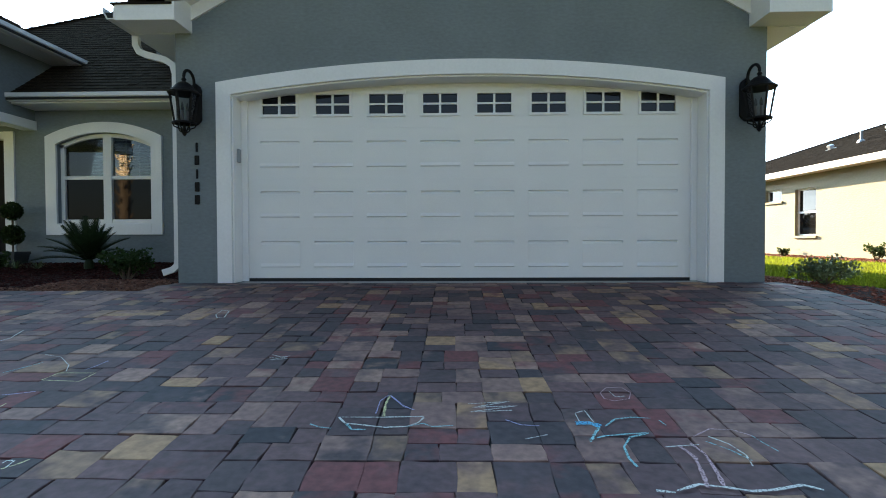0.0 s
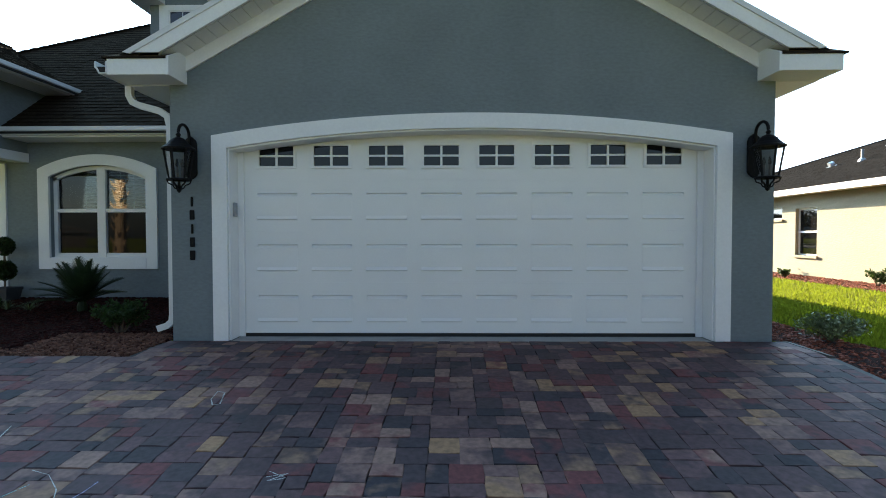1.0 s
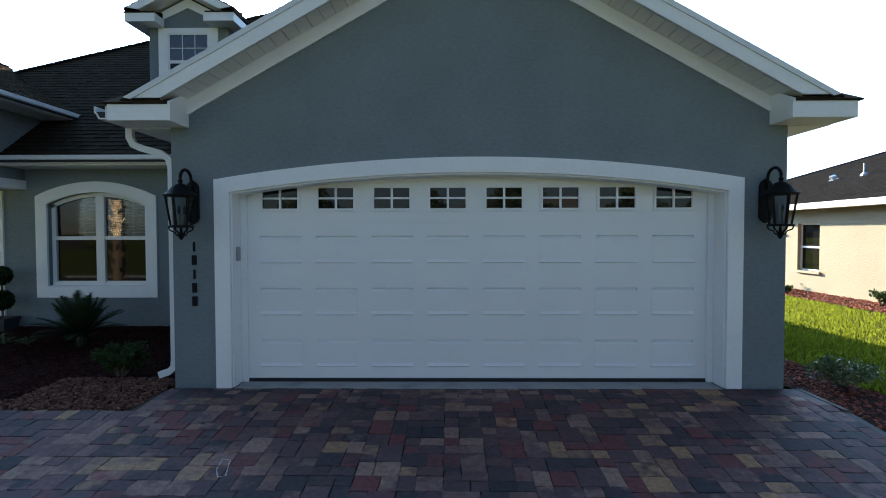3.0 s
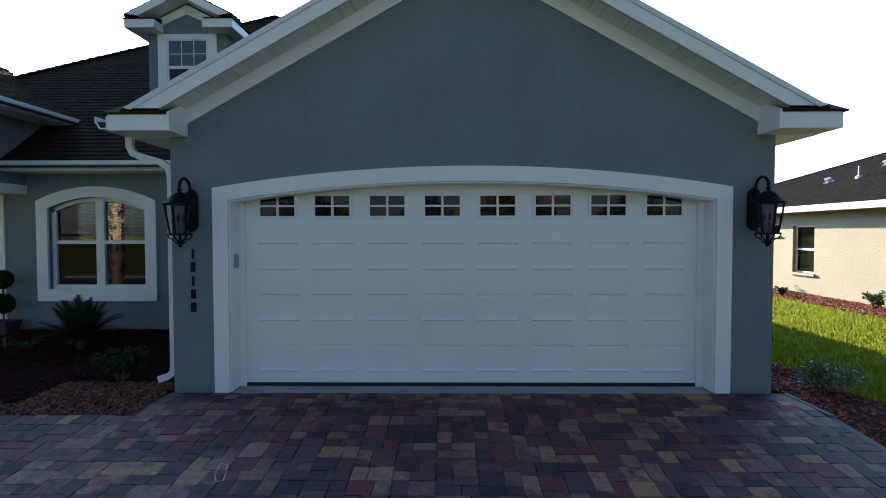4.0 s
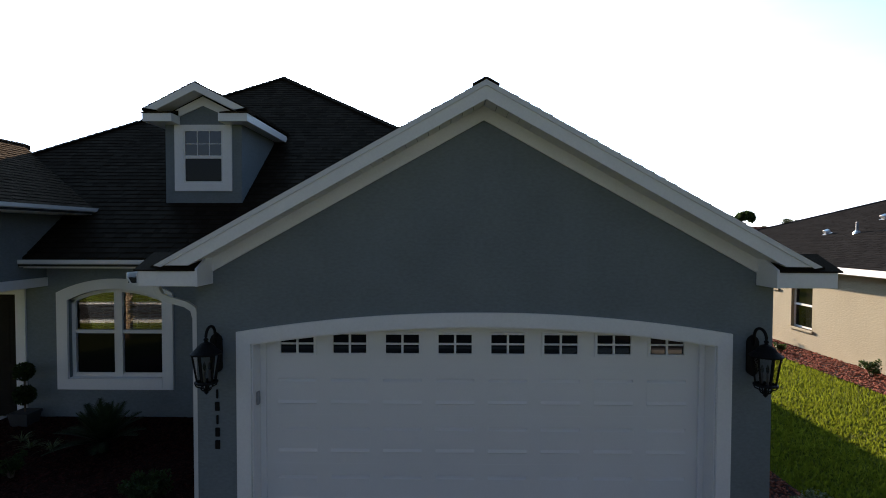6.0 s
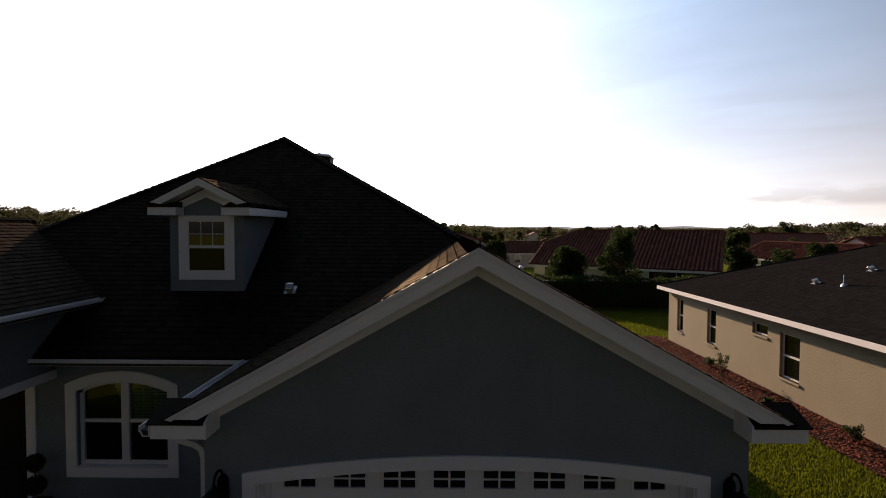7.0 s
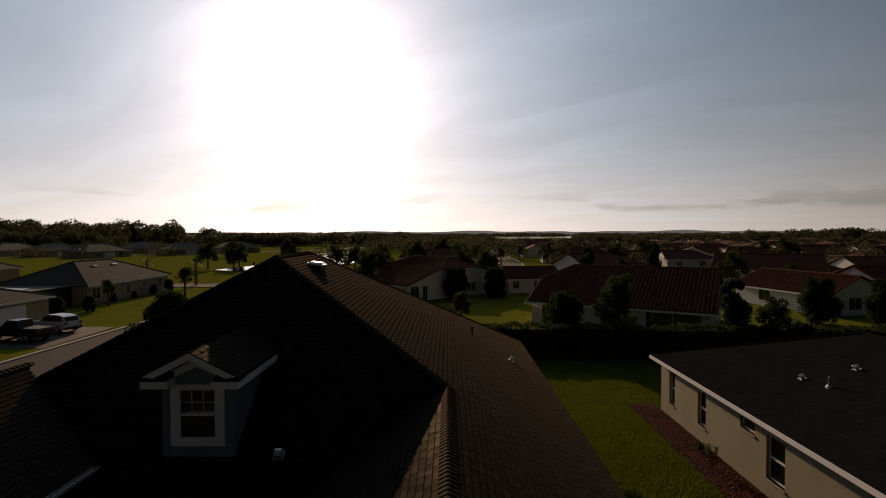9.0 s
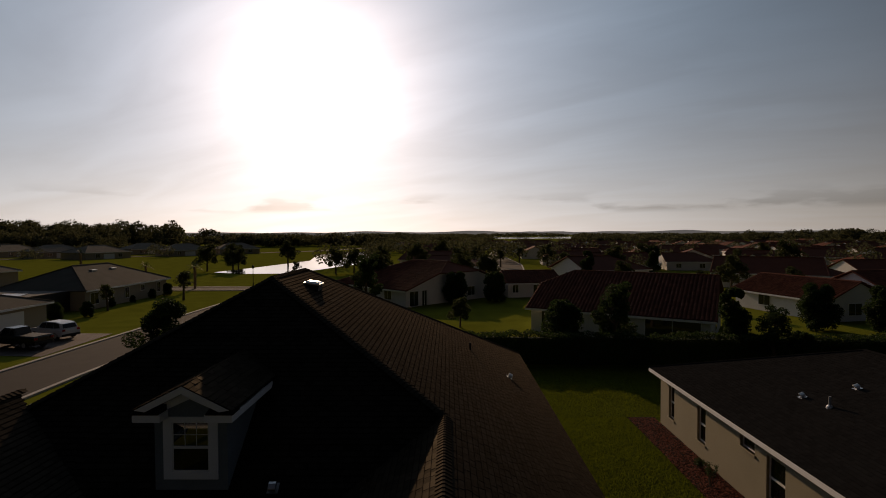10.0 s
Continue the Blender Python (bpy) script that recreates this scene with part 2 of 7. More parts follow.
PANE = clear_glass("clear_pane", 1.72, (0.66, 0.70, 0.70))
EDGE = material("edge_cement", (0.085, 0.080, 0.076), 0.9, scale=3, vary=0.2, fine=50, bump=0.3)
YARD_TURF = material("yard_turf", (0.055, 0.066, 0.010), 0.95, scale=1.1, vary=0.45, fine=16, bump=1.0, bump_dist=0.05, spec=0.0)
FOLIAGE = material("dark_foliage", (0.030, 0.052, 0.014), 0.75, scale=0.7, vary=0.3, fine=9, bump=0, per_island=1.2, spec=0.2)
SHRUB = material("shrub_leaf", (0.030, 0.055, 0.013), 0.6, scale=3, vary=0.25, fine=20, bump=0, per_island=1.2, spec=0.3)
PALM = material("palm_leaf", (0.024, 0.042, 0.015), 0.55, scale=3, vary=0.25, fine=20, bump=0, per_island=1.0, spec=0.4)
BARK = material("bark", (0.10, 0.075, 0.052), 0.95, scale=4, vary=0.3, fine=40, bump=0.6)
TILE_RED = material("clay_tile", (0.14, 0.043, 0.025), 0.9, scale=0.6, vary=0.3, fine=8, bump=0.2, per_island=1.2, spec=0.1)
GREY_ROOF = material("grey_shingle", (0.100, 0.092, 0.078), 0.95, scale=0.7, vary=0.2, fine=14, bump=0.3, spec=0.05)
WHITE_STUCCO = material("white_stucco", (0.70, 0.69, 0.68), 0.9, scale=0.8, vary=0.08, fine=12, bump=0.3)
GALV = material("galvanised_steel", (0.55, 0.55, 0.55), 0.3, metal=0.8, scale=5, vary=0.1, fine=40, bump=0.05)


def let_light_through(m, share):
    """Thin leaves: part of the light passes and shows on the far side."""
    n, l = m.node_tree.nodes, m.node_tree.links
    b = n["Principled BSDF"]
    t, mx = n.new("ShaderNodeBsdfTranslucent"), n.new("ShaderNodeMixShader")
    l.new(b.inputs["Base Color"].links[0].from_socket, t.inputs["Color"])
    mx.inputs[0].default_value = share
    l.new(b.outputs[0], mx.inputs[1])
    l.new(t.outputs[0], mx.inputs[2])
    l.new(mx.outputs[0], n["Material Output"].inputs["Surface"])


def mineral_glint(m, weight, rough=0.42):
    """The faint warm glitter of mineral granules, uneven from shingle to shingle."""
    n, l = m.node_tree.nodes, m.node_tree.links
    gl, add, geo, span, warm = n.new("ShaderNodeBsdfGlossy"), n.new("ShaderNodeAddShader"), n.new("ShaderNodeNewGeometry"), n.new("ShaderNodeMapRange"), n.new("ShaderNodeVectorMath")
    gl.inputs["Roughness"].default_value = rough
    span.inputs["To Min"].default_value, span.inputs["To Max"].default_value = weight * 0.75, weight * 1.25
    warm.operation = "MULTIPLY"
    warm.inputs[0].default_value = (1.0, 0.88, 0.72)
    l.new(geo.outputs["Random Per Island"], span.inputs["Value"])
    l.new(span.outputs[0], warm.inputs[1])
    l.new(warm.outputs[0], gl.inputs["Color"])
    l.new(n["Principled BSDF"].outputs[0], add.inputs[0])
    l.new(gl.outputs[0], add.inputs[1])
    l.new(add.outputs[0], n["Material Output"].inputs["Surface"])


mineral_glint(SHINGLE, 0.006)
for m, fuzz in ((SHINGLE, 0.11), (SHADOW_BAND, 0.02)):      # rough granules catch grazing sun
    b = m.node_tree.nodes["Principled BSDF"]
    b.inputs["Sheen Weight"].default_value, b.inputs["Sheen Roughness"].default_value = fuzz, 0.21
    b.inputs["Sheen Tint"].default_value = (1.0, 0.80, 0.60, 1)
let_light_through(BLADE, 0.72)
for leaf_mat in (FOLIAGE, SHRUB, PALM):
    let_light_through(leaf_mat, 0.42)


# ---- building helpers ----
def mesh_object(name, verts, faces, mat, parent=None, label="", smooth=False):
    me = bpy.data.meshes.new(name)
    me.from_pydata([tuple(v) for v in verts], [], [tuple(f) for f in faces])
    me.materials.append(mat)
    if smooth:
        me.polygons.foreach_set("use_smooth", [True] * len(me.polygons))
    ob = new(name, me)
    ob.parent = parent
    if label:
        ob["label"] = label
    return ob


def part(name, bm, mat, parent=None, label="", smooth=False, bevel=0.0):
    if bevel:
        bmesh.ops.bevel(bm, geom=list(bm.edges), offset=bevel, segments=1, affect="EDGES", clamp_overlap=True)
    bmesh.ops.recalc_face_normals(bm, faces=bm.faces)
    me = bpy.data.meshes.new(name)
    bm.to_mesh(me)
    bm.free()
    me.materials.append(mat)
    if smooth:
        me.polygons.foreach_set("use_smooth", [True] * len(me.polygons))
    ob = new(name, me)
    ob.parent = parent
    if label:
        ob["label"] = label
    return ob


def empty(name, label, category, group="", at=(0, 0, 0), kind=""):
    ob = new(name)
    ob.location = at
    return tagged(ob, label, category, group, kind)


def box(bm, x0, x1, y0, y1, z0, z1):
    v = [bm.verts.new(p) for p in ((x0, y0, z0), (x1, y0, z0), (x1, y1, z0), (x0, y1, z0), (x0, y0, z1), (x1, y0, z1), (x1, y1, z1), (x0, y1, z1))]
    for f in ((0, 3, 2, 1), (4, 5, 6, 7), (0, 1, 5, 4), (1, 2, 6, 5), (2, 3, 7, 6), (3, 0, 4, 7)):
        bm.faces.new([v[i] for i in f])
    return bm


def boxes(*specs):
    bm = bmesh.new()
    for s in specs:
        box(bm, *s)
    return bm


def slab_xz(bm, outline, y0, y1):
    """A plate with an outline in (x, z), from y0 to y1."""
    front = [bm.verts.new((x, y0, z)) for x, z in outline]
    back = [bm.verts.new((x, y1, z)) for x, z in outline]
    bm.faces.new(front)
    bm.faces.new(back[::-1])
    for i in range(len(outline)):
        j = (i + 1) % len(outline)
        bm.faces.new((front[i], back[i], back[j], front[j]))
    return bm


def slab_yz(bm, outline, x0, x1):
    front = [bm.verts.new((x0, y, z)) for y, z in outline]
    back = [bm.verts.new((x1, y, z)) for y, z in outline]
    bm.faces.new(front)
    bm.faces.new(back[::-1])
    for i in range(len(outline)):
        j = (i + 1) % len(outline)
        bm.faces.new((front[i], back[i], back[j], front[j]))
    return bm


def plate(bm, pts, thick):
    """A roof plate: points of its top, with a straight drop of its thickness."""
    top = [bm.verts.new(p) for p in pts]
    low = [bm.verts.new((p[0], p[1], p[2] - thick)) for p in pts]
    bm.faces.new(top)
    bm.faces.new(low[::-1])
    for i in range(len(pts)):
        j = (i + 1) % len(pts)
        bm.faces.new((top[i], low[i], low[j], top[j]))
    return bm


def tube(bm, pts, r, seg=8, flat=1.0):
    """A pipe along points; r: one radius or one for each point."""
    rs = r if isinstance(r, (list, tuple)) else [r] * len(pts)
    rings = []
    pts = [Vector(p) for p in pts]
    for i, p in enumerate(pts):
        d = (pts[min(i + 1, len(pts) - 1)] - pts[max(i - 1, 0)]).normalized()
        side = d.cross(Vector((0, 0, 1)))
        side = Vector((1, 0, 0)) if side.length < 0.05 else side.normalized()
        up = side.cross(d).normalized()
        rings.append([bm.verts.new(p + rs[i] * (math.cos(2 * math.pi * k / seg) * side + flat * math.sin(2 * math.pi * k / seg) * up)) for k in range(seg)])
    for ra, rb in zip(rings, rings[1:]):
        for k in range(seg):
            bm.faces.new((ra[k], ra[(k + 1) % seg], rb[(k + 1) % seg], rb[k]))
    bm.faces.new(rings[0][::-1])
    bm.faces.new(rings[-1])
    return bm


def lathe(bm, profile, seg=12, at=(0, 0, 0)):
    """A turned form: profile of (radius, z), about the z axis."""
    rings = [[bm.verts.new((at[0] + r * math.cos(2 * math.pi * k / seg), at[1] + r * math.sin(2 * math.pi * k / seg), at[2] + z)) for k in range(seg)] for r, z in profile]
    for ra, rb in zip(rings, rings[1:]):
        for k in range(seg):
            bm.faces.new((ra[k], ra[(k + 1) % seg], rb[(k + 1) % seg], rb[k]))
    bm.faces.new(rings[0][::-1])
    bm.faces.new(rings[-1])
    return bm


# ---- ground ----
POND = [(-62, 131), (-52, 125), (-42, 126), (-36, 140), (-33, 156), (-25, 178), (-30, 240), (-42, 300), (-58, 280), (-63, 245), (-52, 190), (-58, 150)]


def drive_z(y):
    return 0.0 if y > -0.5 else max(-0.9, -0.088 * (-0.5 - y))


def ground_z(x, y):
    near = -0.12 + 0.0 * x
    if y < 0:
        near = min(near, drive_z(y) - 0.10)
    t = min(1, max(0, (y - 18) / 22))
    s = min(1, max(0, (-x - 14) / 12))
    t = max(t, s) if y > 0 else 0
    return near * (1 - t) + -0.62 * t


def ground_sheet():
    xs = sorted(set([-3000, -1500, -700, -400, -250] + [-160 + 10 * i for i in range(14)] + [-28 + 2.0 * i for i in range(34)] + [50 + 15 * i for i in range(12)] + [300, 450, 800, 1500, 3000]))
    ys = sorted(set([-400, -200, -100, -60, -40, -25] + [-16 + 1.0 * i for i in range(60)] + [46 + 6 * i for i in range(20)] + [180, 220, 270, 330, 400, 600, 1000, 2000, 4200]))
    verts = [(x, y, ground_z(x, y)) for y in ys for x in xs]
    w = len(xs)
    faces = [(j * w + i, j * w + i + 1, (j + 1) * w + i + 1, (j + 1) * w + i) for j in range(len(ys) - 1) for i in range(w - 1)]
    ob = mesh_object("ground", verts, faces, GRASS, smooth=True)
    return tagged(ob, "mown green lawn and open grassland around the houses", "ground", kind="structure")


ground_sheet()


def sheet(name, outline, z, mat, label, category, lift=0.0):
    bm = bmesh.new()
    bm.faces.new([bm.verts.new((x, y, (ground_z(x, y) if z is None else z) + lift)) for x, y in outline])
    return tagged(part(name, bm, mat), label, category, kind="structure")


def yard_sheet():
    """The side yard's turf, a darker green than the ground, close over it."""
    xs, ys = [4.45 + 1.0 * i for i in range(13)], [-7 + 1.0 * i for i in range(40)]
    verts = [(x, y, ground_z(x, y) + 0.006) for y in ys for x in xs]
    w = len(xs)
    faces = [(j * w + i, j * w + i + 1, (j + 1) * w + i + 1, (j + 1) * w + i) for j in range(len(ys) - 1) for i in range(w - 1) if not (xs[i] > 9.4 and ys[j] < 20)]
    tagged(mesh_object("side_lawn", verts, faces, YARD_TURF), "dense dark green turf between the two houses", "lawn", kind="structure")


yard_sheet()
sheet("water", POND, -0.55, WATER, "still pond reflecting the bright sky, grassy banks", "pond")
sheet("far_lake", [(95, 1000), (330, 1050), (520, 1600), (130, 1600)], -0.3, WATER, "distant lake below low hills", "lake")


def road(name, line, width, label):
    line = [Vector((x, y, 0)) for x, y in line]
    bm, last = bmesh.new(), None
    for i, p in enumerate(line):
        d = (line[min(i + 1, len(line) - 1)] - line[max(i - 1, 0)]).normalized()
        n = Vector((-d.y, d.x, 0)) * width / 2
        row = [bm.verts.new((q.x, q.y, max(ground_z(q.x, q.y), ground_z(p.x, p.y)) + 0.05)) for q in (p + n, p - n)]
        if last:
            bm.faces.new((last[0], last[1], row[1], row[0]))
        last = row
    ob = tagged(part(name, bm, ASPHALT), label, "road", kind="structure")
    for side in (-1, 1):
        kb, last = bmesh.new(), None
        for i, p in enumerate(line):
            d = (line[min(i + 1, len(line) - 1)] - line[max(i - 1, 0)]).normalized()
            n = Vector((-d.y, d.x, 0)) * side
            ring = []
            z = ground_z(p.x, p.y)
            for off, h in ((width / 2, -0.02), (width / 2, 0.14), (width / 2 + 0.35, 0.15), (width / 2 + 0.35, -0.02)):
                q = p + n * off
                ring.append(kb.verts.new((q.x, q.y, z + h)))
            if last:
                for k in range(3):
                    kb.faces.new((last[k], last[k + 1], ring[k + 1], ring[k]))
            last = ring
        part("kerb", kb, CONCRETE, ob, "pale concrete kerb")


road("street", [(-24, -14), (-27, 5), (-29.0, 20), (-29.4, 30), (-29.4, 45), (-29.4, 65), (-29.4, 86.1)], 6.2, "grey asphalt residential street with pale kerbs")
road("cross_street", [(-130, 96), (-80, 91), (-52, 89.2), (-29, 89.2), (0, 92), (40, 100)], 6.0, "grey asphalt side street across the grass")
road("far_road", [(-190, 205), (-140, 235), (-80, 300), (-40, 420)], 7.0, "distant pale road along the field")
road("back_street", [(14, 118), (17, 134), (20, 160), (21, 220), (26, 260), (34, 330)], 7.0, "narrow street between tiled houses")
road("front_street", [(-24, -16), (0, -16.5), (30, -16)], 6.2, "grey asphalt street before the driveway")

# ---- the grey house ----
P, RIDGE = 0.555, 5.19                 # pitch of garage and side planes, height of the garage ridge
EAVE_X, RAKE_Y = 3.86, -0.36
PF, FY, FZ = 0.775, 2.88, 3.06         # front plane of the main roof: pitch, eave line
APEX_X = -5.3
PL = 0.60                              # pitch of the west plane
APEX_Z = RIDGE - P * APEX_X
APEX_Y = FY + (APEX_Z - FZ) / PF
HIP_Y = FY + (RIDGE - FZ) / PF
WING_X, WING_Z, WING_P, WING_RIDGE = -7.4, 3.98, 0.52, -10.5


def side_z(x):
    return RIDGE - P * abs(x) if x > 0 else RIDGE - P * x


def front_z(y):
    return FZ + PF * (y - FY)


house = empty("house", "single-storey grey stucco house with white trim and charcoal shingle roof", "house")


def arc(x, half, spring, crown):
    """Height of a segmental arch."""
    r = (half * half + (crown - spring) ** 2) / (2 * (crown - spring))
    return crown - r + math.sqrt(max(0, r * r - x * x))


def arch_points(half, spring, crown, n=28):
    return [(-half + 2 * half * i / n, arc(-half + 2 * half * i / n, half, spring, crown)) for i in range(n + 1)]


HALF, SPRING, CROWN = 2.75, 2.19, 2.40
outline = [(-3.4, -0.3), (-HALF, -0.3)] + arch_points(HALF, SPRING, CROWN) + [(HALF, -0.3), (3.4, -0.3), (3.4, side_z(3.4) - 0.12), (0, RIDGE - 0.12), (-3.4, side_z(3.4) - 0.12)]
part("garage_front_wall", slab_xz(bmesh.new(), outline, 0.0, 0.22), STUCCO, house)
part("garage_side_wall", boxes((3.18, 3.4, 0.22, 20.5, -0.4, 3.0)), STUCCO, house)
part("garage_side_wall", boxes((-3.4, -3.18, 0.22, 3.42, -0.4, 3.0)), STUCCO, house)
part("rear_wall", boxes((-13.4, 3.18, 20.3, 20.5, -0.7, 3.0)), STUCCO, house)
part("far_side_wall", boxes((-13.6, -13.4, 3.42, 20.5, -0.7, 3.9)), STUCCO, house)
# the wall beside the entry, with the arched window's opening
WX0, WX1, WZ0 = -7.45, -5.69, 0.80
WSPRING, WCROWN = 2.26, 2.47
mid = (WX0 + WX1) / 2
wh = (WX1 - WX0) / 2
arched = [(mid + x, z) for x, z in arch_points(wh, WSPRING, WCROWN, 16)]
bm = bmesh.new()
slab_xz(bm, [(-8.24, -0.3), (WX0, -0.3), (WX0, WSPRING)] + arched[1:-1] + [(WX1, WSPRING), (WX1, -0.3), (-3.4, -0.3), (-3.4, 3.02), (-8.24, 3.02)], 3.42, 3.62)
box(bm, WX0, WX1, 3.42, 3.62, -0.3, WZ0)
part("window_wall", bm, STUCCO, house)

# arch trim round the garage opening
bm = bmesh.new()
outer = arch_points(2.92, 2.33, 2.57)
inner = arch_points(HALF, SPRING, CROWN)
slab_xz(bm, [(-2.92, 0.0)] + outer + [(2.92, 0.0), (HALF, 0.0)] + inner[::-1] + [(-HALF, 0.0)], -0.035, 0.0)
part("arch_trim", bm, WHITE, house, "white painted arch trim")
bm = bmesh.new()
inn2 = arch_points(HALF - 0.02, SPRING - 0.02, CROWN - 0.02)
slab_xz(bm, [(-HALF, 0.0)] + inner + [(HALF, 0.0), (HALF - 0.02, 0.0)] + inn2[::-1] + [(-HALF + 0.02, 0.0)], 0.003, 0.26)
part("opening_lining", bm, WHITE, house, "white painted reveal")


def roof_plane(name, corners, along, zf, owner=None, mat=None, course=0.143):
    """Courses of overlapping laminated shingles over a convex outline in plan; along: 'x' or 'y', the eave's direction."""
    owner, mat = owner or house, mat or SHINGLE
    a = 0 if along == "x" else 1
    b = 1 - a
    pts = [tuple(p) for p in corners]
    deck = part(name, plate(bmesh.new(), [(x, y, zf(x, y) - 0.012) for x, y in pts], 0.10), mat, owner)
    lo, hi = min(p[b] for p in pts), max(p[b] for p in pts)
    z_at = lambda u, w: zf(u, w) if a == 0 else zf(w, u)
    rise = z_at(pts[0][a], hi) - z_at(pts[0][a], lo)
    slope = abs(rise) / max(1e-6, hi - lo)
    step = course / math.sqrt(1 + slope * slope)
    rng = random.Random(name + str(len(pts)))
    verts, faces, bands = [], [], []
    sign = 1 if rise > 0 else -1
    w = lo if rise > 0 else hi
    edge = list(zip(pts, pts[1:] + pts[:1]))

    def at(u, v, dz):
        x, y = (u, v) if a == 0 else (v, u)
        return (x, y, zf(x, y) + dz)

    while lo - 1e-6 <= w <= hi + 1e-6:
        m = w + sign * step * 0.5
        cuts = [p[a] + (m - p[b]) / (q[b] - p[b]) * (q[a] - p[a]) for p, q in edge if (p[b] - m) * (q[b] - m) < 0]
        if len(cuts) >= 2:
            u, u1 = min(cuts), max(cuts)
            thick = rng.random() < 0.5
            u_end = u + rng.uniform(0.04, 0.25)
            while u < u1 - 0.02:
                e = u1 if u1 - u_end < 0.06 else u_end
                lift = rng.uniform(0.015, 0.019) if thick else rng.uniform(0.010, 0.013)
                low, up = w - sign * rng.uniform(0.0, 0.003), w + sign * step * 1.06
                k = len(verts)
                mid_w = w + sign * step * 0.86
                verts += [at(u + 0.002, low, lift), at(e - 0.002, low, lift), at(e - 0.002, up, 0.004), at(u + 0.002, up, 0.004), at(u + 0.002, low, -0.012), at(e - 0.002, low, -0.012),
                          at(e - 0.002, mid_w, lift * 0.3), at(u + 0.002, mid_w, lift * 0.3)]
                faces += [(k, k + 1, k + 6, k + 7), (k + 7, k + 6, k + 2, k + 3), (k, k + 4, k + 5, k + 1), (k, k + 7, k + 4), (k + 1, k + 5, k + 6)]
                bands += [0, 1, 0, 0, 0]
                u, thick = e, not thick
                u_end = u + (rng.uniform(0.14, 0.28) if thick else rng.uniform(0.09, 0.22))
        w += sign * step
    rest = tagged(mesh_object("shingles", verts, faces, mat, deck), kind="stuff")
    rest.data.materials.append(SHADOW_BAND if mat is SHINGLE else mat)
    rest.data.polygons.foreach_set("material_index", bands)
    return deck


roof_plane("roof_east", [(EAVE_X, RAKE_Y), (0, RAKE_Y), (0, HIP_Y), (APEX_X, APEX_Y), (APEX_X, 13.2), (EAVE_X, 21.3)], "y", lambda x, y: RIDGE - P * x)
roof_plane("roof_garage_west", [(0, RAKE_Y), (-EAVE_X, RAKE_Y), (-EAVE_X, FY - 0.03), (0, HIP_Y)], "y", lambda x, y: RIDGE + P * x)
lx = -13.0
ly = APEX_Y - (APEX_X - lx) * PL / PF
roof_plane("roof_front", [(-8.05, FY), (-EAVE_X, FY), (0, HIP_Y), (APEX_X, APEX_Y), (-8.05, APEX_Y - (APEX_X + 8.05) * PL / PF)], "x", lambda x, y: front_z(y))
roof_plane("roof_front", [(-8.05, 3.5), (-8.05, APEX_Y - (APEX_X + 8.05) * PL / PF), (lx, ly), (lx, 3.5)], "x", lambda x, y: front_z(y))
wing_top = WING_Z + WING_P * (WING_X - WING_RIDGE)
roof_plane("wing_roof", [(WING_X, 0.4), (WING_RIDGE, 0.4), (WING_RIDGE, FY + (wing_top - FZ) / PF), (WING_X, FY + (WING_Z - FZ) / PF)], "y", lambda x, y: WING_Z + WING_P * (WING_X - x))
part("wing_roof_west", plate(bmesh.new(), [(WING_RIDGE, 0.4, wing_top), (-13.6, 0.4, WING_Z), (-13.6, 4.5, WING_Z), (WING_RIDGE, 6.4, wing_top)], 0.1), SHINGLE, house)
wz = lambda x: APEX_Z - PL * (APEX_X - x)
part("roof_west", plate(bmesh.new(), [(APEX_X, APEX_Y, APEX_Z), (APEX_X, 13.2, APEX_Z), (-14.0, 21.3, wz(-14.0)), (-14.0, 3.5, wz(-14)), (lx, ly, wz(lx))], 0.1), SHINGLE, house)
part("roof_rear", plate(bmesh.new(), [(APEX_X, 13.2, APEX_Z), (EAVE_X, 21.3, RIDGE - P * EAVE_X), (-14.0, 21.3, wz(-14))], 0.1), SHINGLE, house)

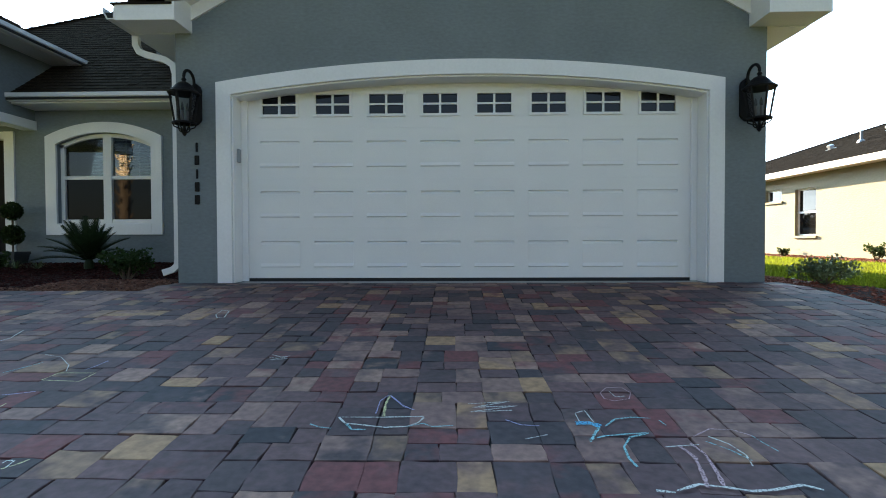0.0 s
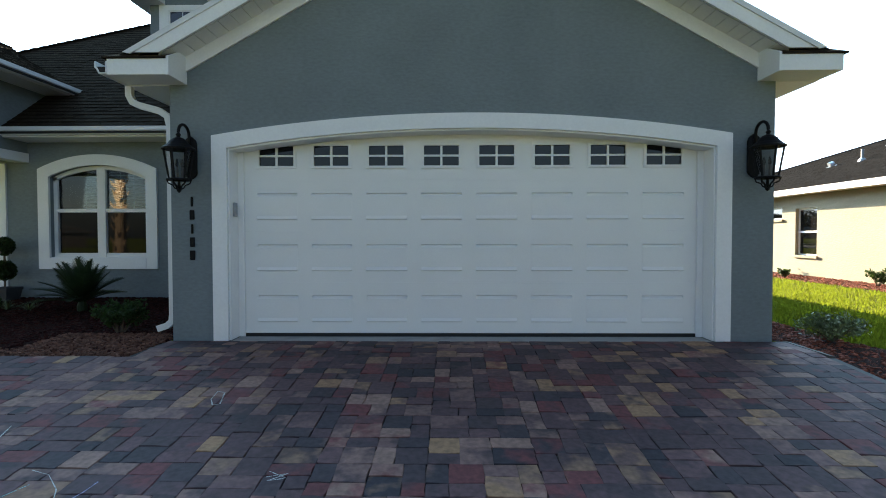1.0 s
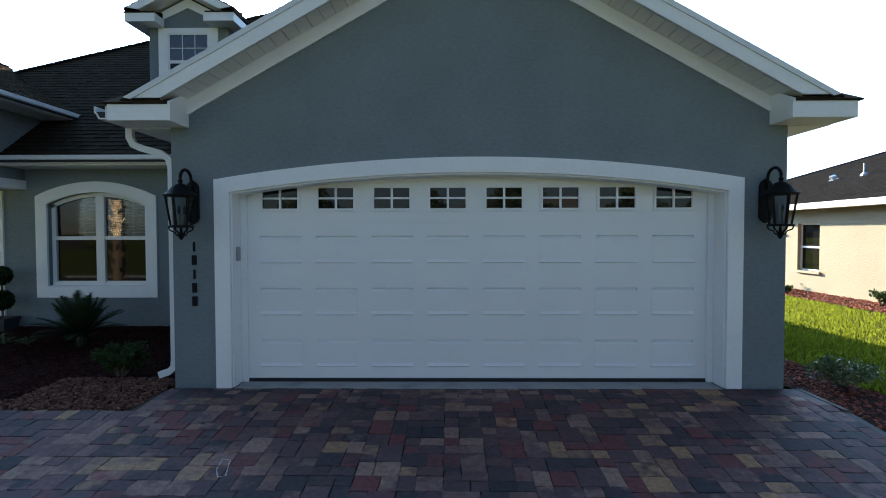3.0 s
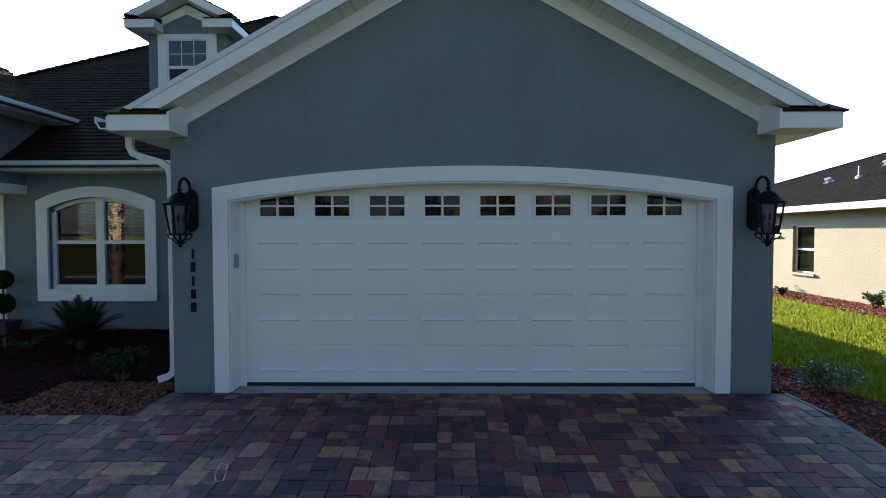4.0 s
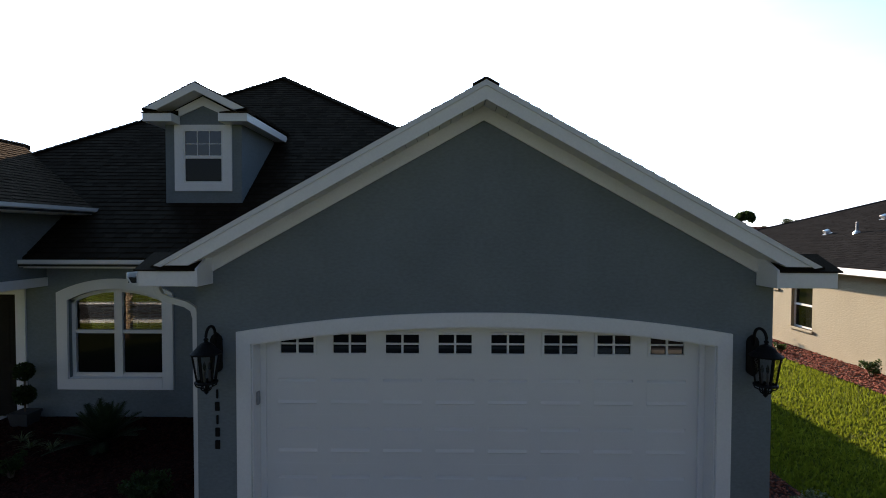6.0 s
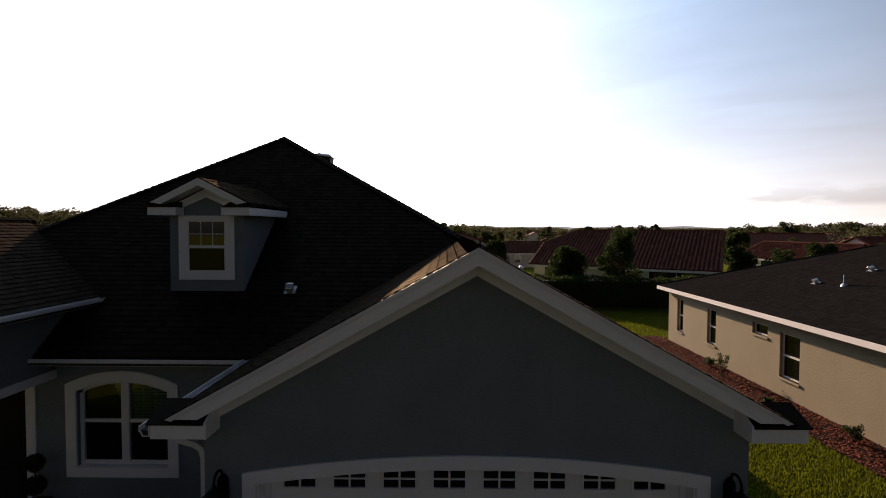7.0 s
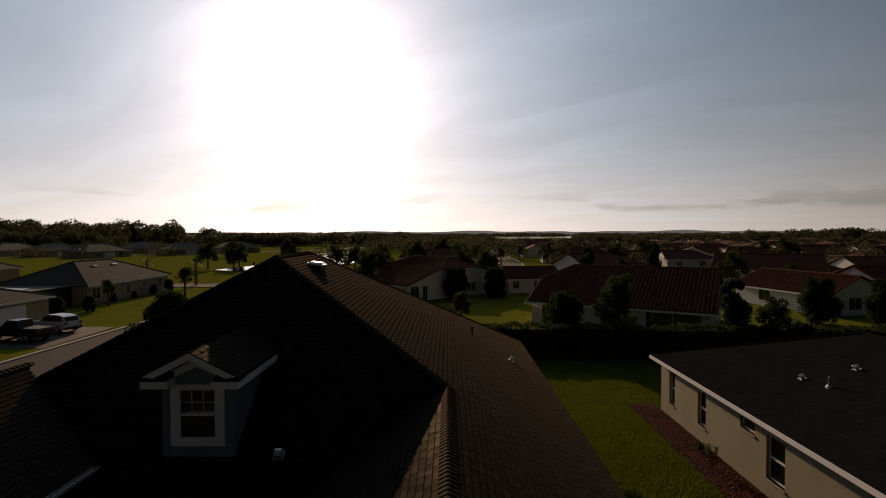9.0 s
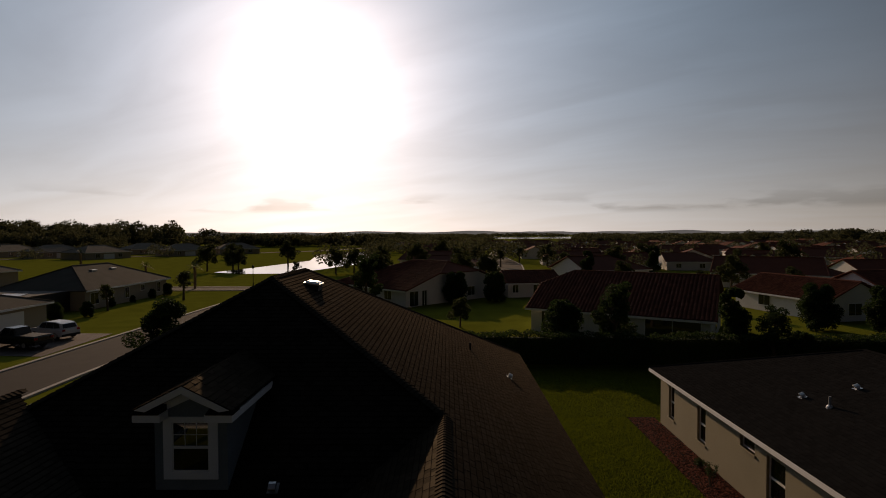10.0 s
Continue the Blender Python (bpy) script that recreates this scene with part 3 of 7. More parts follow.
# rake boards, soffit, frieze, eave returns
for s in (-1, 1):
    top = lambda x: RIDGE - 0.02 - P * x
    bm = bmesh.new()
    slab_xz(bm, [(0, top(0)), (s * 3.66, top(3.66)), (s * 3.30, top(3.30) - 0.20), (0, top(0) - 0.20)], RAKE_Y - 0.03, RAKE_Y - 0.004)
    part("rake_board", bm, WHITE, house, "white rake fascia board")
    bm = bmesh.new()
    slab_xz(bm, [(0, top(0) + 0.012), (s * 3.68, top(3.68) + 0.012), (s * 3.60, top(3.60) - 0.05), (0, top(0) - 0.05)], RAKE_Y - 0.045, RAKE_Y - 0.032)
    part("drip_edge", bm, ALUM, house)
    n = 26
    for i in range(n):
        bm = bmesh.new()
        xa, xb = 3.34 * i / n + 0.004, 3.34 * (i + 1) / n - 0.004
        zl = lambda x: RIDGE - 0.205 - P * x
        slab_xz(bm, [(s * xa, zl(xa)), (s * xb, zl(xb)), (s * xb, zl(xb) + 0.015), (s * xa, zl(xa) + 0.015)], RAKE_Y + 0.035, -0.001)
        part("soffit_panel", bm, VINYL, house)
    bm = bmesh.new()
    zf = lambda x: RIDGE - 0.20 - P * x
    slab_xz(bm, [(0, zf(0)), (s * 3.3, zf(3.3)), (s * 3.3, zf(3.3) - 0.17), (0, zf(0) - 0.17)], -0.03, -0.001)
    part("frieze_board", bm, WHITE, house, "white frieze board")
    # eave return box with its own little shingled top
    bm = bmesh.new()
    xs = sorted((s * 3.20, s * 3.86))
    box(bm, xs[0], xs[1], RAKE_Y - 0.03, 0.0, 2.905, 3.075)
    part("eave_return", bm, WHITE, house, "white boxed eave return", bevel=0.004)
    slope_top = [(RAKE_Y - 0.05, 3.076), (0.0, 3.076), (0.0, 3.27), (RAKE_Y - 0.05, 3.092)]
    part("return_cap", slab_yz(bmesh.new(), slope_top, *sorted((s * 3.225, s * 3.90))), SHINGLE, house)
    part("return_cheek", slab_yz(bmesh.new(), [(RAKE_Y - 0.032, 2.903), (-0.002, 2.903), (-0.002, 3.29), (RAKE_Y - 0.032, 3.10)], *sorted((s * 3.197, s * 3.224))), WHITE, house, "white cheek of the eave return")
    # eave soffit and fascia along the sides
    yend = 21.2 if s > 0 else FY
    bm = boxes((*sorted((s * 3.4, s * 3.86)), 0.0, yend, 2.90, 2.92))
    part("eave_soffit", bm, VINYL, house)
    part("eave_fascia", boxes((*sorted((s * 3.84, s * 3.87)), 0.001, yend, 2.905, 3.02)), WHITE, house)


def gutter(pts_axis, at, z, a0, a1, sign, name="gutter"):
    """A K-profile gutter; pts_axis: the axis it runs along."""
    prof = [(0, 0.0), (0, 0.13), (0.012, 0.13), (0.012, 0.012), (0.075, 0.012), (0.10, 0.06), (0.115, 0.075), (0.115, 0.13), (0.13, 0.13), (0.13, 0.065), (0.11, 0.05), (0.085, 0.0)]
    bm = bmesh.new()
    if pts_axis == "x":
        slab_yz(bm, [(at + sign * p, z + q) for p, q in prof], a0, a1)
    else:
        slab_xz(bm, [(at + sign * p, z + q) for p, q in prof], a0, a1)
    ob = part(name, bm, ALUM, house, "white aluminium gutter")
    # A dark strip added to fill the trough.
    span = sorted((at + sign * 0.014, at + sign * 0.112))
    bed_box = (a0 + 0.01, a1 - 0.01, *span, z + 0.014, z + 0.075) if pts_axis == "x" else (*span, a0 + 0.01, a1 - 0.01, z + 0.014, z + 0.075)
    part("debris", boxes(bed_box), RUBBER, ob, "dark strip filling the trough")
    return ob


gutter("x", FY + 0.02, 2.905, -8.02, -3.87, -1)
gutter("y", -3.875, 2.925, RAKE_Y - 0.01, FY - 0.1, -1)
gutter("y", WING_X, WING_Z - 0.13, 0.4, 4.15, 1)
part("front_fascia", boxes((-8.05, -3.87, FY + 0.021, FY + 0.05, 2.88, 3.04)), WHITE, house)
part("front_soffit", boxes((-8.05, -3.4, FY + 0.05, 3.42, 2.88, 2.90)), VINYL, house)

# entry portico
part("portico_side_wall", boxes((-8.05, -7.85, 0.8, 3.42, 2.68, 3.9), (-8.05, -7.85, 3.42, 5.0, 3.02, 3.9)), STUCCO, house)
part("portico_beam", boxes((-8.08, -7.82, 0.8, 3.415, 2.52, 2.68)), WHITE, house, "white beam over the entry porch")
part("portico_soffit", boxes((-7.85, -7.40, 0.4, 4.1, 3.84, 3.86)), VINYL, house)
part("portico_ceiling", boxes((-13.4, -8.05, 0.8, 3.6, 2.60, 2.64)), WHITE, house)
part("portico_front_wall", boxes((-13.4, -8.05, 0.8, 1.0, 2.68, 3.9)), STUCCO, house)
part("portico_column", boxes((-13.38, -13.08, 0.8, 1.1, -0.1, 2.60)), WHITE, house)
part("entry_wall", boxes((-13.4, -9.6, 3.42, 3.62, -0.3, 3.9), (-9.6, -8.24, 3.42, 3.62, 2.5, 3.9)), STUCCO, house)

# neighbour
neighbour = empty("neighbour_house", "low cream stucco house with a charcoal hip roof beside the lawn", "house", at=(0, 0, 0))
NX, NE, NZ, NY0, NY1, NP = 10.72, 10.30, 2.55, -4.0, 19.5, 0.365
openings = [(9.87, 10.85, 0.55, 2.02), (11.52, 12.43, 1.70, 2.10), (14.97, 15.68, 0.62, 2.08), (17.94, 18.55, 0.58, 2.12), (3.2, 4.1, 0.55, 2.02)]
bm = bmesh.new()
cuts_y = sorted(set([NY0, NY1] + [o[0] for o in openings] + [o[1] for o in openings]))
for y0, y1 in zip(cuts_y, cuts_y[1:]):
    hole = [o for o in openings if o[0] <= y0 + 1e-6 and o[1] >= y1 - 1e-6]
    if hole:
        box(bm, NX, NX + 0.2, y0, y1, -0.7, hole[0][2])
        box(bm, NX, NX + 0.2, y0, y1, hole[0][3], NZ)
    else:
        box(bm, NX, NX + 0.2, y0, y1, -0.7, NZ)
bmesh.ops.remove_doubles(bm, verts=bm.verts, dist=1e-5)
part("side_wall", bm, CREAM, neighbour)
part("rear_wall", boxes((NX + 0.2, 22.0, NY1 - 0.2, NY1, -0.8, NZ)), CREAM, neighbour)
part("front_wall", boxes((NX + 0.2, 22.0, NY0, NY0 + 0.2, -0.8, NZ)), CREAM, neighbour)
part("far_wall", boxes((21.8, 22.0, NY0 + 0.2, NY1 - 0.2, -0.8, NZ)), CREAM, neighbour)
rx = 16.35
rz = NZ + 0.06 + NP * (rx - NE)
y0, y1, x1 = NY0 - 0.4, NY1 + 0.45, 22.4
d = rx - NE
NB = NZ + 0.06
roof_plane("roof_west", [(NE, y0), (rx, y0 + d), (rx, y1 - d), (NE, y1)], "y", lambda x, y: NB + NP * (x - NE), neighbour, DARK_SHINGLE)
roof_plane("roof_north", [(NE, y1), (rx, y1 - d), (x1, y1)], "x", lambda x, y: NB + NP * (y1 - y), neighbour, DARK_SHINGLE)
part("roof_east", plate(bmesh.new(), [(x1, y1, NB), (rx, y1 - d, rz), (rx, y0 + d, rz), (x1, y0, NB)], 0.08), DARK_SHINGLE, neighbour)
part("roof_south", plate(bmesh.new(), [(NE, y0, NB), (x1, y0, NB), (rx, y0 + d, rz)], 0.08), DARK_SHINGLE, neighbour)
part("ridge", tube(bmesh.new(), [(rx, y0 + d, rz), (rx, y1 - d, rz)], 0.07, 6), DARK_SHINGLE, neighbour)
part("hip_ridge", tube(bmesh.new(), [(NE, y1, NB), (rx, y1 - d, rz), (x1, y1, NB)], 0.06, 6), DARK_SHINGLE, neighbour)
part("fascia", boxes((NE - 0.02, NE + 0.01, y0, y1, NZ - 0.12, NZ + 0.05)), WHITE, neighbour)
part("fascia", boxes((NE + 0.01, 22.4, y1 - 0.02, y1 + 0.01, NZ - 0.12, NZ + 0.05)), WHITE, neighbour)
part("soffit", boxes((NE + 0.01, NX, y0, y1 - 0.02, NZ - 0.12, NZ - 0.10), (NX, 22.4, NY1, y1 - 0.02, NZ - 0.12, NZ - 0.10)), VINYL, neighbour)
for oy0, oy1, oz0, oz1 in openings:
    w = part("window", boxes((NX + 0.10, NX + 0.15, oy0, oy0 + 0.05, oz0, oz1), (NX + 0.10, NX + 0.15, oy1 - 0.05, oy1, oz0, oz1), (NX + 0.10, NX + 0.15, oy0, oy1, oz0, oz0 + 0.05),
                         (NX + 0.10, NX + 0.15, oy0, oy1, oz1 - 0.05, oz1), *([(NX + 0.09, NX + 0.14, oy0, oy1, (oz0 + oz1) / 2 - 0.03, (oz0 + oz1) / 2 + 0.03)] if oz1 - oz0 > 1 else [])), VINYL, neighbour)
    part("pane", boxes((NX + 0.13, NX + 0.14, oy0 + 0.04, oy1 - 0.04, oz0 + 0.04, oz1 - 0.04)), GLASS, w)
    part("sill", boxes((NX - 0.05, NX + 0.10, oy0 - 0.06, oy1 + 0.06, oz0 - 0.07, oz0)), CREAM, neighbour)


# ---- driveway: pavers in three sizes, each with its own edges ----
rng = random.Random(4)
MODULE = 0.068
PAVER_TONES = [(0.0, (0.056, 0.034, 0.037)), (0.16, (0.081, 0.043, 0.046)), (0.30, (0.041, 0.029, 0.034)), (0.44, (0.105, 0.054, 0.054)), (0.56, (0.064, 0.036, 0.040)),
               (0.66, (0.161, 0.088, 0.077)), (0.75, (0.123, 0.034, 0.034)), (0.81, (0.241, 0.140, 0.108)), (0.89, (0.029, 0.022, 0.028)), (0.95, (0.294, 0.165, 0.086))]
PAVER_BLUSH = [(0.0, (0.088, 0.048, 0.050)), (0.25, (0.137, 0.034, 0.034)), (0.42, (0.209, 0.118, 0.096)), (0.60, (0.048, 0.032, 0.037)), (0.78, (0.230, 0.132, 0.078)), (0.90, (0.118, 0.062, 0.060))]
PAVER = palette("paver_concrete", PAVER_TONES, PAVER_BLUSH, 0.82, fine=24.0)
PAVER_JOINED = palette("paver_concrete_joined", PAVER_TONES, PAVER_BLUSH, 0.82, island=True, fine=24.0)
SAND = material("joint_sand", (0.026, 0.022, 0.022), 0.95, scale=8, vary=0.3, fine=90, bump=0.3)
DX0, DX1, DY0, DY1 = -9.2, 3.52, -9.0, -0.035


bm = bmesh.new()
rows = [(-9.2, 3.6, y) for y in (-0.03, -0.35, -0.69, -0.70, -2, -4, -6, -9.0, -12.35)]
last = None
for x0, x1, y in rows:
    xa = -3.5 if y > -0.695 else x0
    row = [bm.verts.new((xa, y, drive_z(y) - 0.018)), bm.verts.new((x1, y, drive_z(y) - 0.018))]
    if last:
        bm.faces.new((last[0], last[1], row[1], row[0]))
    last = row
driveway = tagged(part("driveway", bm, SAND), "sloping driveway of mixed grey, red and tan pavers", "driveway", kind="structure")
part("garage_slab", boxes((-2.72, 2.72, -0.03, 0.262, -0.2, -0.004)), CONCRETE, driveway, "smooth concrete threshold")
part("edge_restraint", slab_xz(bmesh.new(), [(3.53, -0.06), (3.60, -0.06), (3.60, -0.01), (3.53, 0.0)], -0.7, 0.0), EDGE, driveway)
bm = bmesh.new()
slab_yz(bm, [(-0.7, -0.01 + drive_z(-0.7)), (-9, drive_z(-9) - 0.01), (-9, drive_z(-9) - 0.08), (-0.7, drive_z(-0.7) - 0.08)], 3.53, 3.60)
part("edge_restraint", bm, EDGE, driveway, "worn cement edge")

layout = []
CELL = 10 * MODULE


def run_of_ten():
    """Lengths of 2, 3 or 4 modules that make ten."""
    return rng.choice(([3, 3, 4], [2, 3, 3, 2], [3, 2, 3, 2], [4, 3, 3], [2, 4, 2, 2], [3, 4, 3], [2, 3, 2, 3]))


x = DX0
while x < DX1:
    y = DY1 + rng.choice((0, 2, 3, 5, 7)) * MODULE
    while y > DY0:
        turned = rng.random() < 0.4
        for k in (0, 1):
            at = 0
            for w in run_of_ten():
                across = rng.choice((2, 3))
                for off, wide in ((0, across), (across, 5 - across)):
                    u, v = at * MODULE, (5 * k + off) * MODULE
                    px, py, pw, ph = (x + u, y - v - wide * MODULE, w * MODULE, wide * MODULE) if turned else (x + v, y - u - w * MODULE, wide * MODULE, w * MODULE)
                    pw = min(px + pw, DX1) - px
                    ph = min(py + ph, DY1 if px + pw * 0.5 > -3.46 else -0.70) - py
                    if pw > 0.05 and ph > 0.05:
                        layout.append((px, py, pw, ph))
                at += w
        y -= CELL
    x += CELL


def paver_shape(w, h, seed):
    """Tumbled block: flat top, softened and slightly wandering edges."""
    r = random.Random(seed)
    g, c, t = 0.0012, 0.0028, 0.055
    j = lambda s=0.0068: r.uniform(-s, s)
    base = [(-w / 2 + g, -h / 2 + g), (w / 2 - g, -h / 2 + g), (w / 2 - g, h / 2 - g), (-w / 2 + g, h / 2 - g)]
    ring = []
    for (ax, ay), (bx, by) in zip(base, base[1:] + base[:1]):
        ring.append((ax + j(), ay + j()))
        ring.append(((ax + bx) / 2 + j(), (ay + by) / 2 + j()))
    n = len(ring)
    verts = [(x, y, -t) for x, y in ring] + [(x, y, -c) for x, y in ring] + [(x * (1 - 2 * c / w), y * (1 - 2 * c / h), 0.0) for x, y in ring]
    faces = [(i, (i + 1) % n, n + (i + 1) % n, n + i) for i in range(n)] + [(n + i, n + (i + 1) % n, 2 * n + (i + 1) % n, 2 * n + i) for i in range(n)] + [tuple(range(2 * n, 3 * n))]
    return verts, faces


PAVER_MESHES = {}


def paver_mesh(w, h, k):
    key = (round(w, 3), round(h, 3), k)
    if key not in PAVER_MESHES:
        v, f = paver_shape(w, h, str(key))
        me = bpy.data.meshes.new("paver")
        me.from_pydata(v, [], f)
        me.materials.append(PAVER)
        PAVER_MESHES[key] = me
    return PAVER_MESHES[key]


near = sorted(layout, key=lambda p: abs(p[0] + 0.1) * 0.55 + abs(p[1] + 3.6))[:300]
near_set = set(near)
jv, jf = [], []
for px, py, pw, ph in layout:
    cx, cy = px + pw / 2, py + ph / 2
    z = drive_z(cy) + rng.uniform(-0.003, 0.002)
    slope = math.degrees(math.atan(0.088)) if cy < -0.5 else 0
    m = pose(cx, cy, z, slope + rng.uniform(-0.7, 0.7), rng.uniform(-0.7, 0.7), rng.uniform(-1.4, 1.4))
    if (px, py, pw, ph) in near_set:
        ob = new("paver", paver_mesh(pw, ph, rng.randrange(4)))
        ob.parent = driveway
        ob.matrix_basis = m
    else:
        v, f = paver_shape(pw, ph, str(rng.randrange(8)))
        k = len(jv)
        jv += [m @ Vector(p) for p in v]
        jf += [tuple(i + k for i in q) for q in f]
tagged(mesh_object("pavers", jv, jf, PAVER_JOINED, driveway), kind="stuff")
sheet("driveway_apron", [(-9.2, -9.0), (3.6, -9.0), (3.6, -12.4), (-9.2, -12.4)], -0.72, EDGE, "paved apron where the driveway meets the street", "pavement")


# ---- planting beds ----
def bed(name, outline, zf, label, lift=0.0):
    """A mounded mulch bed over an outline, on a grid."""
    xs, ys = [p[0] for p in outline], [p[1] for p in outline]
    bm = bmesh.new()
    nx, ny = max(2, int((max(xs) - min(xs)) / 0.25)), max(2, int((max(ys) - min(ys)) / 0.25))
    grid = [[bm.verts.new((min(xs) + (max(xs) - min(xs)) * i / nx, min(ys) + (max(ys) - min(ys)) * j / ny, 0)) for i in range(nx + 1)] for j in range(ny + 1)]
    for row in grid:
        for v in row:
            v.co.z = zf(v.co.x, v.co.y) + 0.02 * noise.noise(v.co * 2.1)
    for j in range(ny):
        for i in range(nx):
            bm.faces.new((grid[j][i], grid[j][i + 1], grid[j + 1][i + 1], grid[j + 1][i]))
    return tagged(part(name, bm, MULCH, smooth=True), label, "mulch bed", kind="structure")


def bed_left(x, y):
    t = min(1, max(0, (y + 0.68) / 4.0))
    return -0.06 + 0.14 * t ** 0.7


def bed_right(x, y):
    return (-0.06 if y > 0 else drive_z(y) - 0.05)


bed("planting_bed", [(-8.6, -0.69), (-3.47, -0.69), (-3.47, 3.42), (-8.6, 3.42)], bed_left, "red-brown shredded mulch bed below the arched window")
bed("planting_bed", [(3.61, -7.0), (4.45, -7.0), (4.45, 12.0), (3.61, 12.0)], bed_right, "red mulch strip along the garage wall")
bed("planting_bed", [(9.32, -3.5), (10.72, -3.5), (10.72, 20.3), (9.32, 20.3)], lambda x, y: -0.075, "red mulch strip at the foot of the cream wall")


def scatter_chips(name, n, area, zf, size, mat, seed, label, rock=False):
    r = np.random.RandomState(seed)
    verts, faces = [], []
    for _ in range(n):
        x, y = r.uniform(area[0], area[1]), r.uniform(area[2], area[3])
        l, w, h = size * r.uniform(0.6, 1.6), size * r.uniform(0.3, 0.9), size * r.uniform(0.15, 0.4)
        if rock:
            l, w, h = size * r.uniform(0.6, 1.2), size * r.uniform(0.5, 0.9), size * r.uniform(0.4, 0.7)
        a, tilt = r.uniform(0, 6.28), r.uniform(-0.35, 0.35)
        z = zf(x, y) + h * 0.35
        ca, sa = math.cos(a), math.sin(a)
        k = len(verts)
        for dx, dy, dz in ((-1, -1, -1), (1, -1, -1), (1, 1, -1), (-1, 1, -1), (-0.7, -0.6, 1), (0.75, -0.7, 1), (0.65, 0.7, 1), (-0.7, 0.65, 1)):
            lx, ly, lz = dx * l / 2 * r.uniform(0.8, 1.1), dy * w / 2 * r.uniform(0.8, 1.1), dz * h / 2 + dx * l / 2 * tilt
            verts.append((x + lx * ca - ly * sa, y + lx * sa + ly * ca, z + lz))
        faces += [(k + 4, k + 5, k + 6, k + 7), (k, k + 1, k + 5, k + 4), (k + 1, k + 2, k + 6, k + 5), (k + 2, k + 3, k + 7, k + 6), (k + 3, k, k + 4, k + 7)]
    return tagged(mesh_object(name, verts, faces, mat), label, name.replace("_", " "), kind="stuff")


ROCK = material("river_rock", (0.13, 0.062, 0.042), 0.9, scale=8, vary=0.4, fine=60, bump=0.3, per_island=2.0, spec=0.1)
scatter_chips("mulch_chips", 9000, (-8.5, -3.5, -0.66, 3.38), bed_left, 0.05, SHADED_CHIP, 1, "loose red-brown bark chips")
scatter_chips("bark_chips", 4500, (3.62, 4.43, -6.5, 9.0), bed_right, 0.05, LIT_RED_CHIP, 2, "loose red bark chips beside the driveway")
scatter_chips("red_bark", 6500, (9.34, 10.7, 0.0, 20.2), lambda x, y: -0.075, 0.07, LIT_RED_CHIP, 3, "loose red bark chips along the wall")
scatter_chips("river_rocks", 1500, (-4.9, -3.49, -0.68, 0.35), bed_left, 0.05, ROCK, 5, "brown rounded stones at the edge of the bed", rock=True)
scatter_chips("edge_stones", 900, (-8.5, -4.9, -0.68, -0.35), bed_left, 0.042, ROCK, 6, "brown rounded stones along the driveway", rock=True)

# ---- garage door ----
garage_door = empty("garage_door", "white raised-panel sectional garage door, closed, small windows in its top row", "garage door")
SEC, PITCH = 0.608, 0.6506
for s in range(4):
    z0 = 0.03 + s * SEC
    bm = bmesh.new()
    x0, x1, z1 = -2.79, 2.79, z0 + SEC - 0.0006
    cols = []
    for c in range(8):
        cx = (c - 3.5) * PITCH
        hw = 0.24 if s < 3 else 0.205
        cols.append((cx - hw, cx + hw))
    pz0, pz1 = (z0 + 0.135, z0 + 0.455) if s < 3 else (z0 + 0.165, z0 + 0.40)
    # face with pressed panels: outer frame, sloping groove, raised field
    xs = [x0] + [v for c in cols for v in c] + [x1]
    for i, (xa, xb) in enumerate(zip(xs, xs[1:])):
        panel = i % 2 == 1
        if not panel:
            box(bm, xa, xb, 0.265, 0.305, z0, z1)
            continue
        box(bm, xa, xb, 0.265, 0.305, z0, pz0)
        box(bm, xa, xb, 0.265, 0.305, pz1, z1)
        if s < 3:
            slab_yz(bm, [(0.265, pz0), (0.250, pz0 + 0.012), (0.262, pz0 + 0.05), (0.262, pz1 - 0.04), (0.292, pz1 - 0.010), (0.265, pz1), (0.30, pz1), (0.30, pz0)], xa, xb)
    bmesh.ops.remove_doubles(bm, verts=bm.verts, dist=1e-5)
    section = part("door_section", bm, DOOR_WHITE, garage_door)
    if s == 3:
        for xa, xb in cols:
            f = 0.022
            cx, cz = (xa + xb) / 2, (pz0 + pz1) / 2
            part("window_frame", boxes((xa - 0.03, xb + 0.03, 0.246, 0.2645, pz0 - 0.03, pz0), (xa - 0.03, xb + 0.03, 0.246, 0.2645, pz1, pz1 + 0.03), (xa - 0.03, xa, 0.246, 0.2645, pz0, pz1),
                                       (xb, xb + 0.03, 0.246, 0.2645, pz0, pz1), (cx - 0.013, cx + 0.013, 0.258, 0.275, pz0, pz1), (xa, cx - 0.013, 0.258, 0.275, cz - 0.011, cz + 0.011), (cx + 0.013, xb, 0.258, 0.275, cz - 0.011, cz + 0.011)), DOOR_WHITE, section)
            for pxa, pxb in ((xa, cx - 0.013), (cx + 0.013, xb)):
                for pza, pzb in ((pz0, cz - 0.011), (cz + 0.011, pz1)):
                    part("pane", boxes((pxa, pxb, 0.278, 0.282, pza, pzb)), DOOR_GLASS, section)
part("bottom_seal", boxes((-2.77, 2.77, 0.250, 0.30, -0.004, 0.036)), RUBBER, garage_door, "black rubber bottom seal")
part("garage_inner_wall", boxes((-3.1, 3.1, 2.5, 2.6, -0.1, 2.9)), WHITE, house)
part("door_stop", boxes((-2.728, -2.66, 0.225, 0.262, 0.0, 2.30)), WHITE, house)
part("door_stop", boxes((2.66, 2.728, 0.225, 0.262, 0.0, 2.30)), WHITE, house)

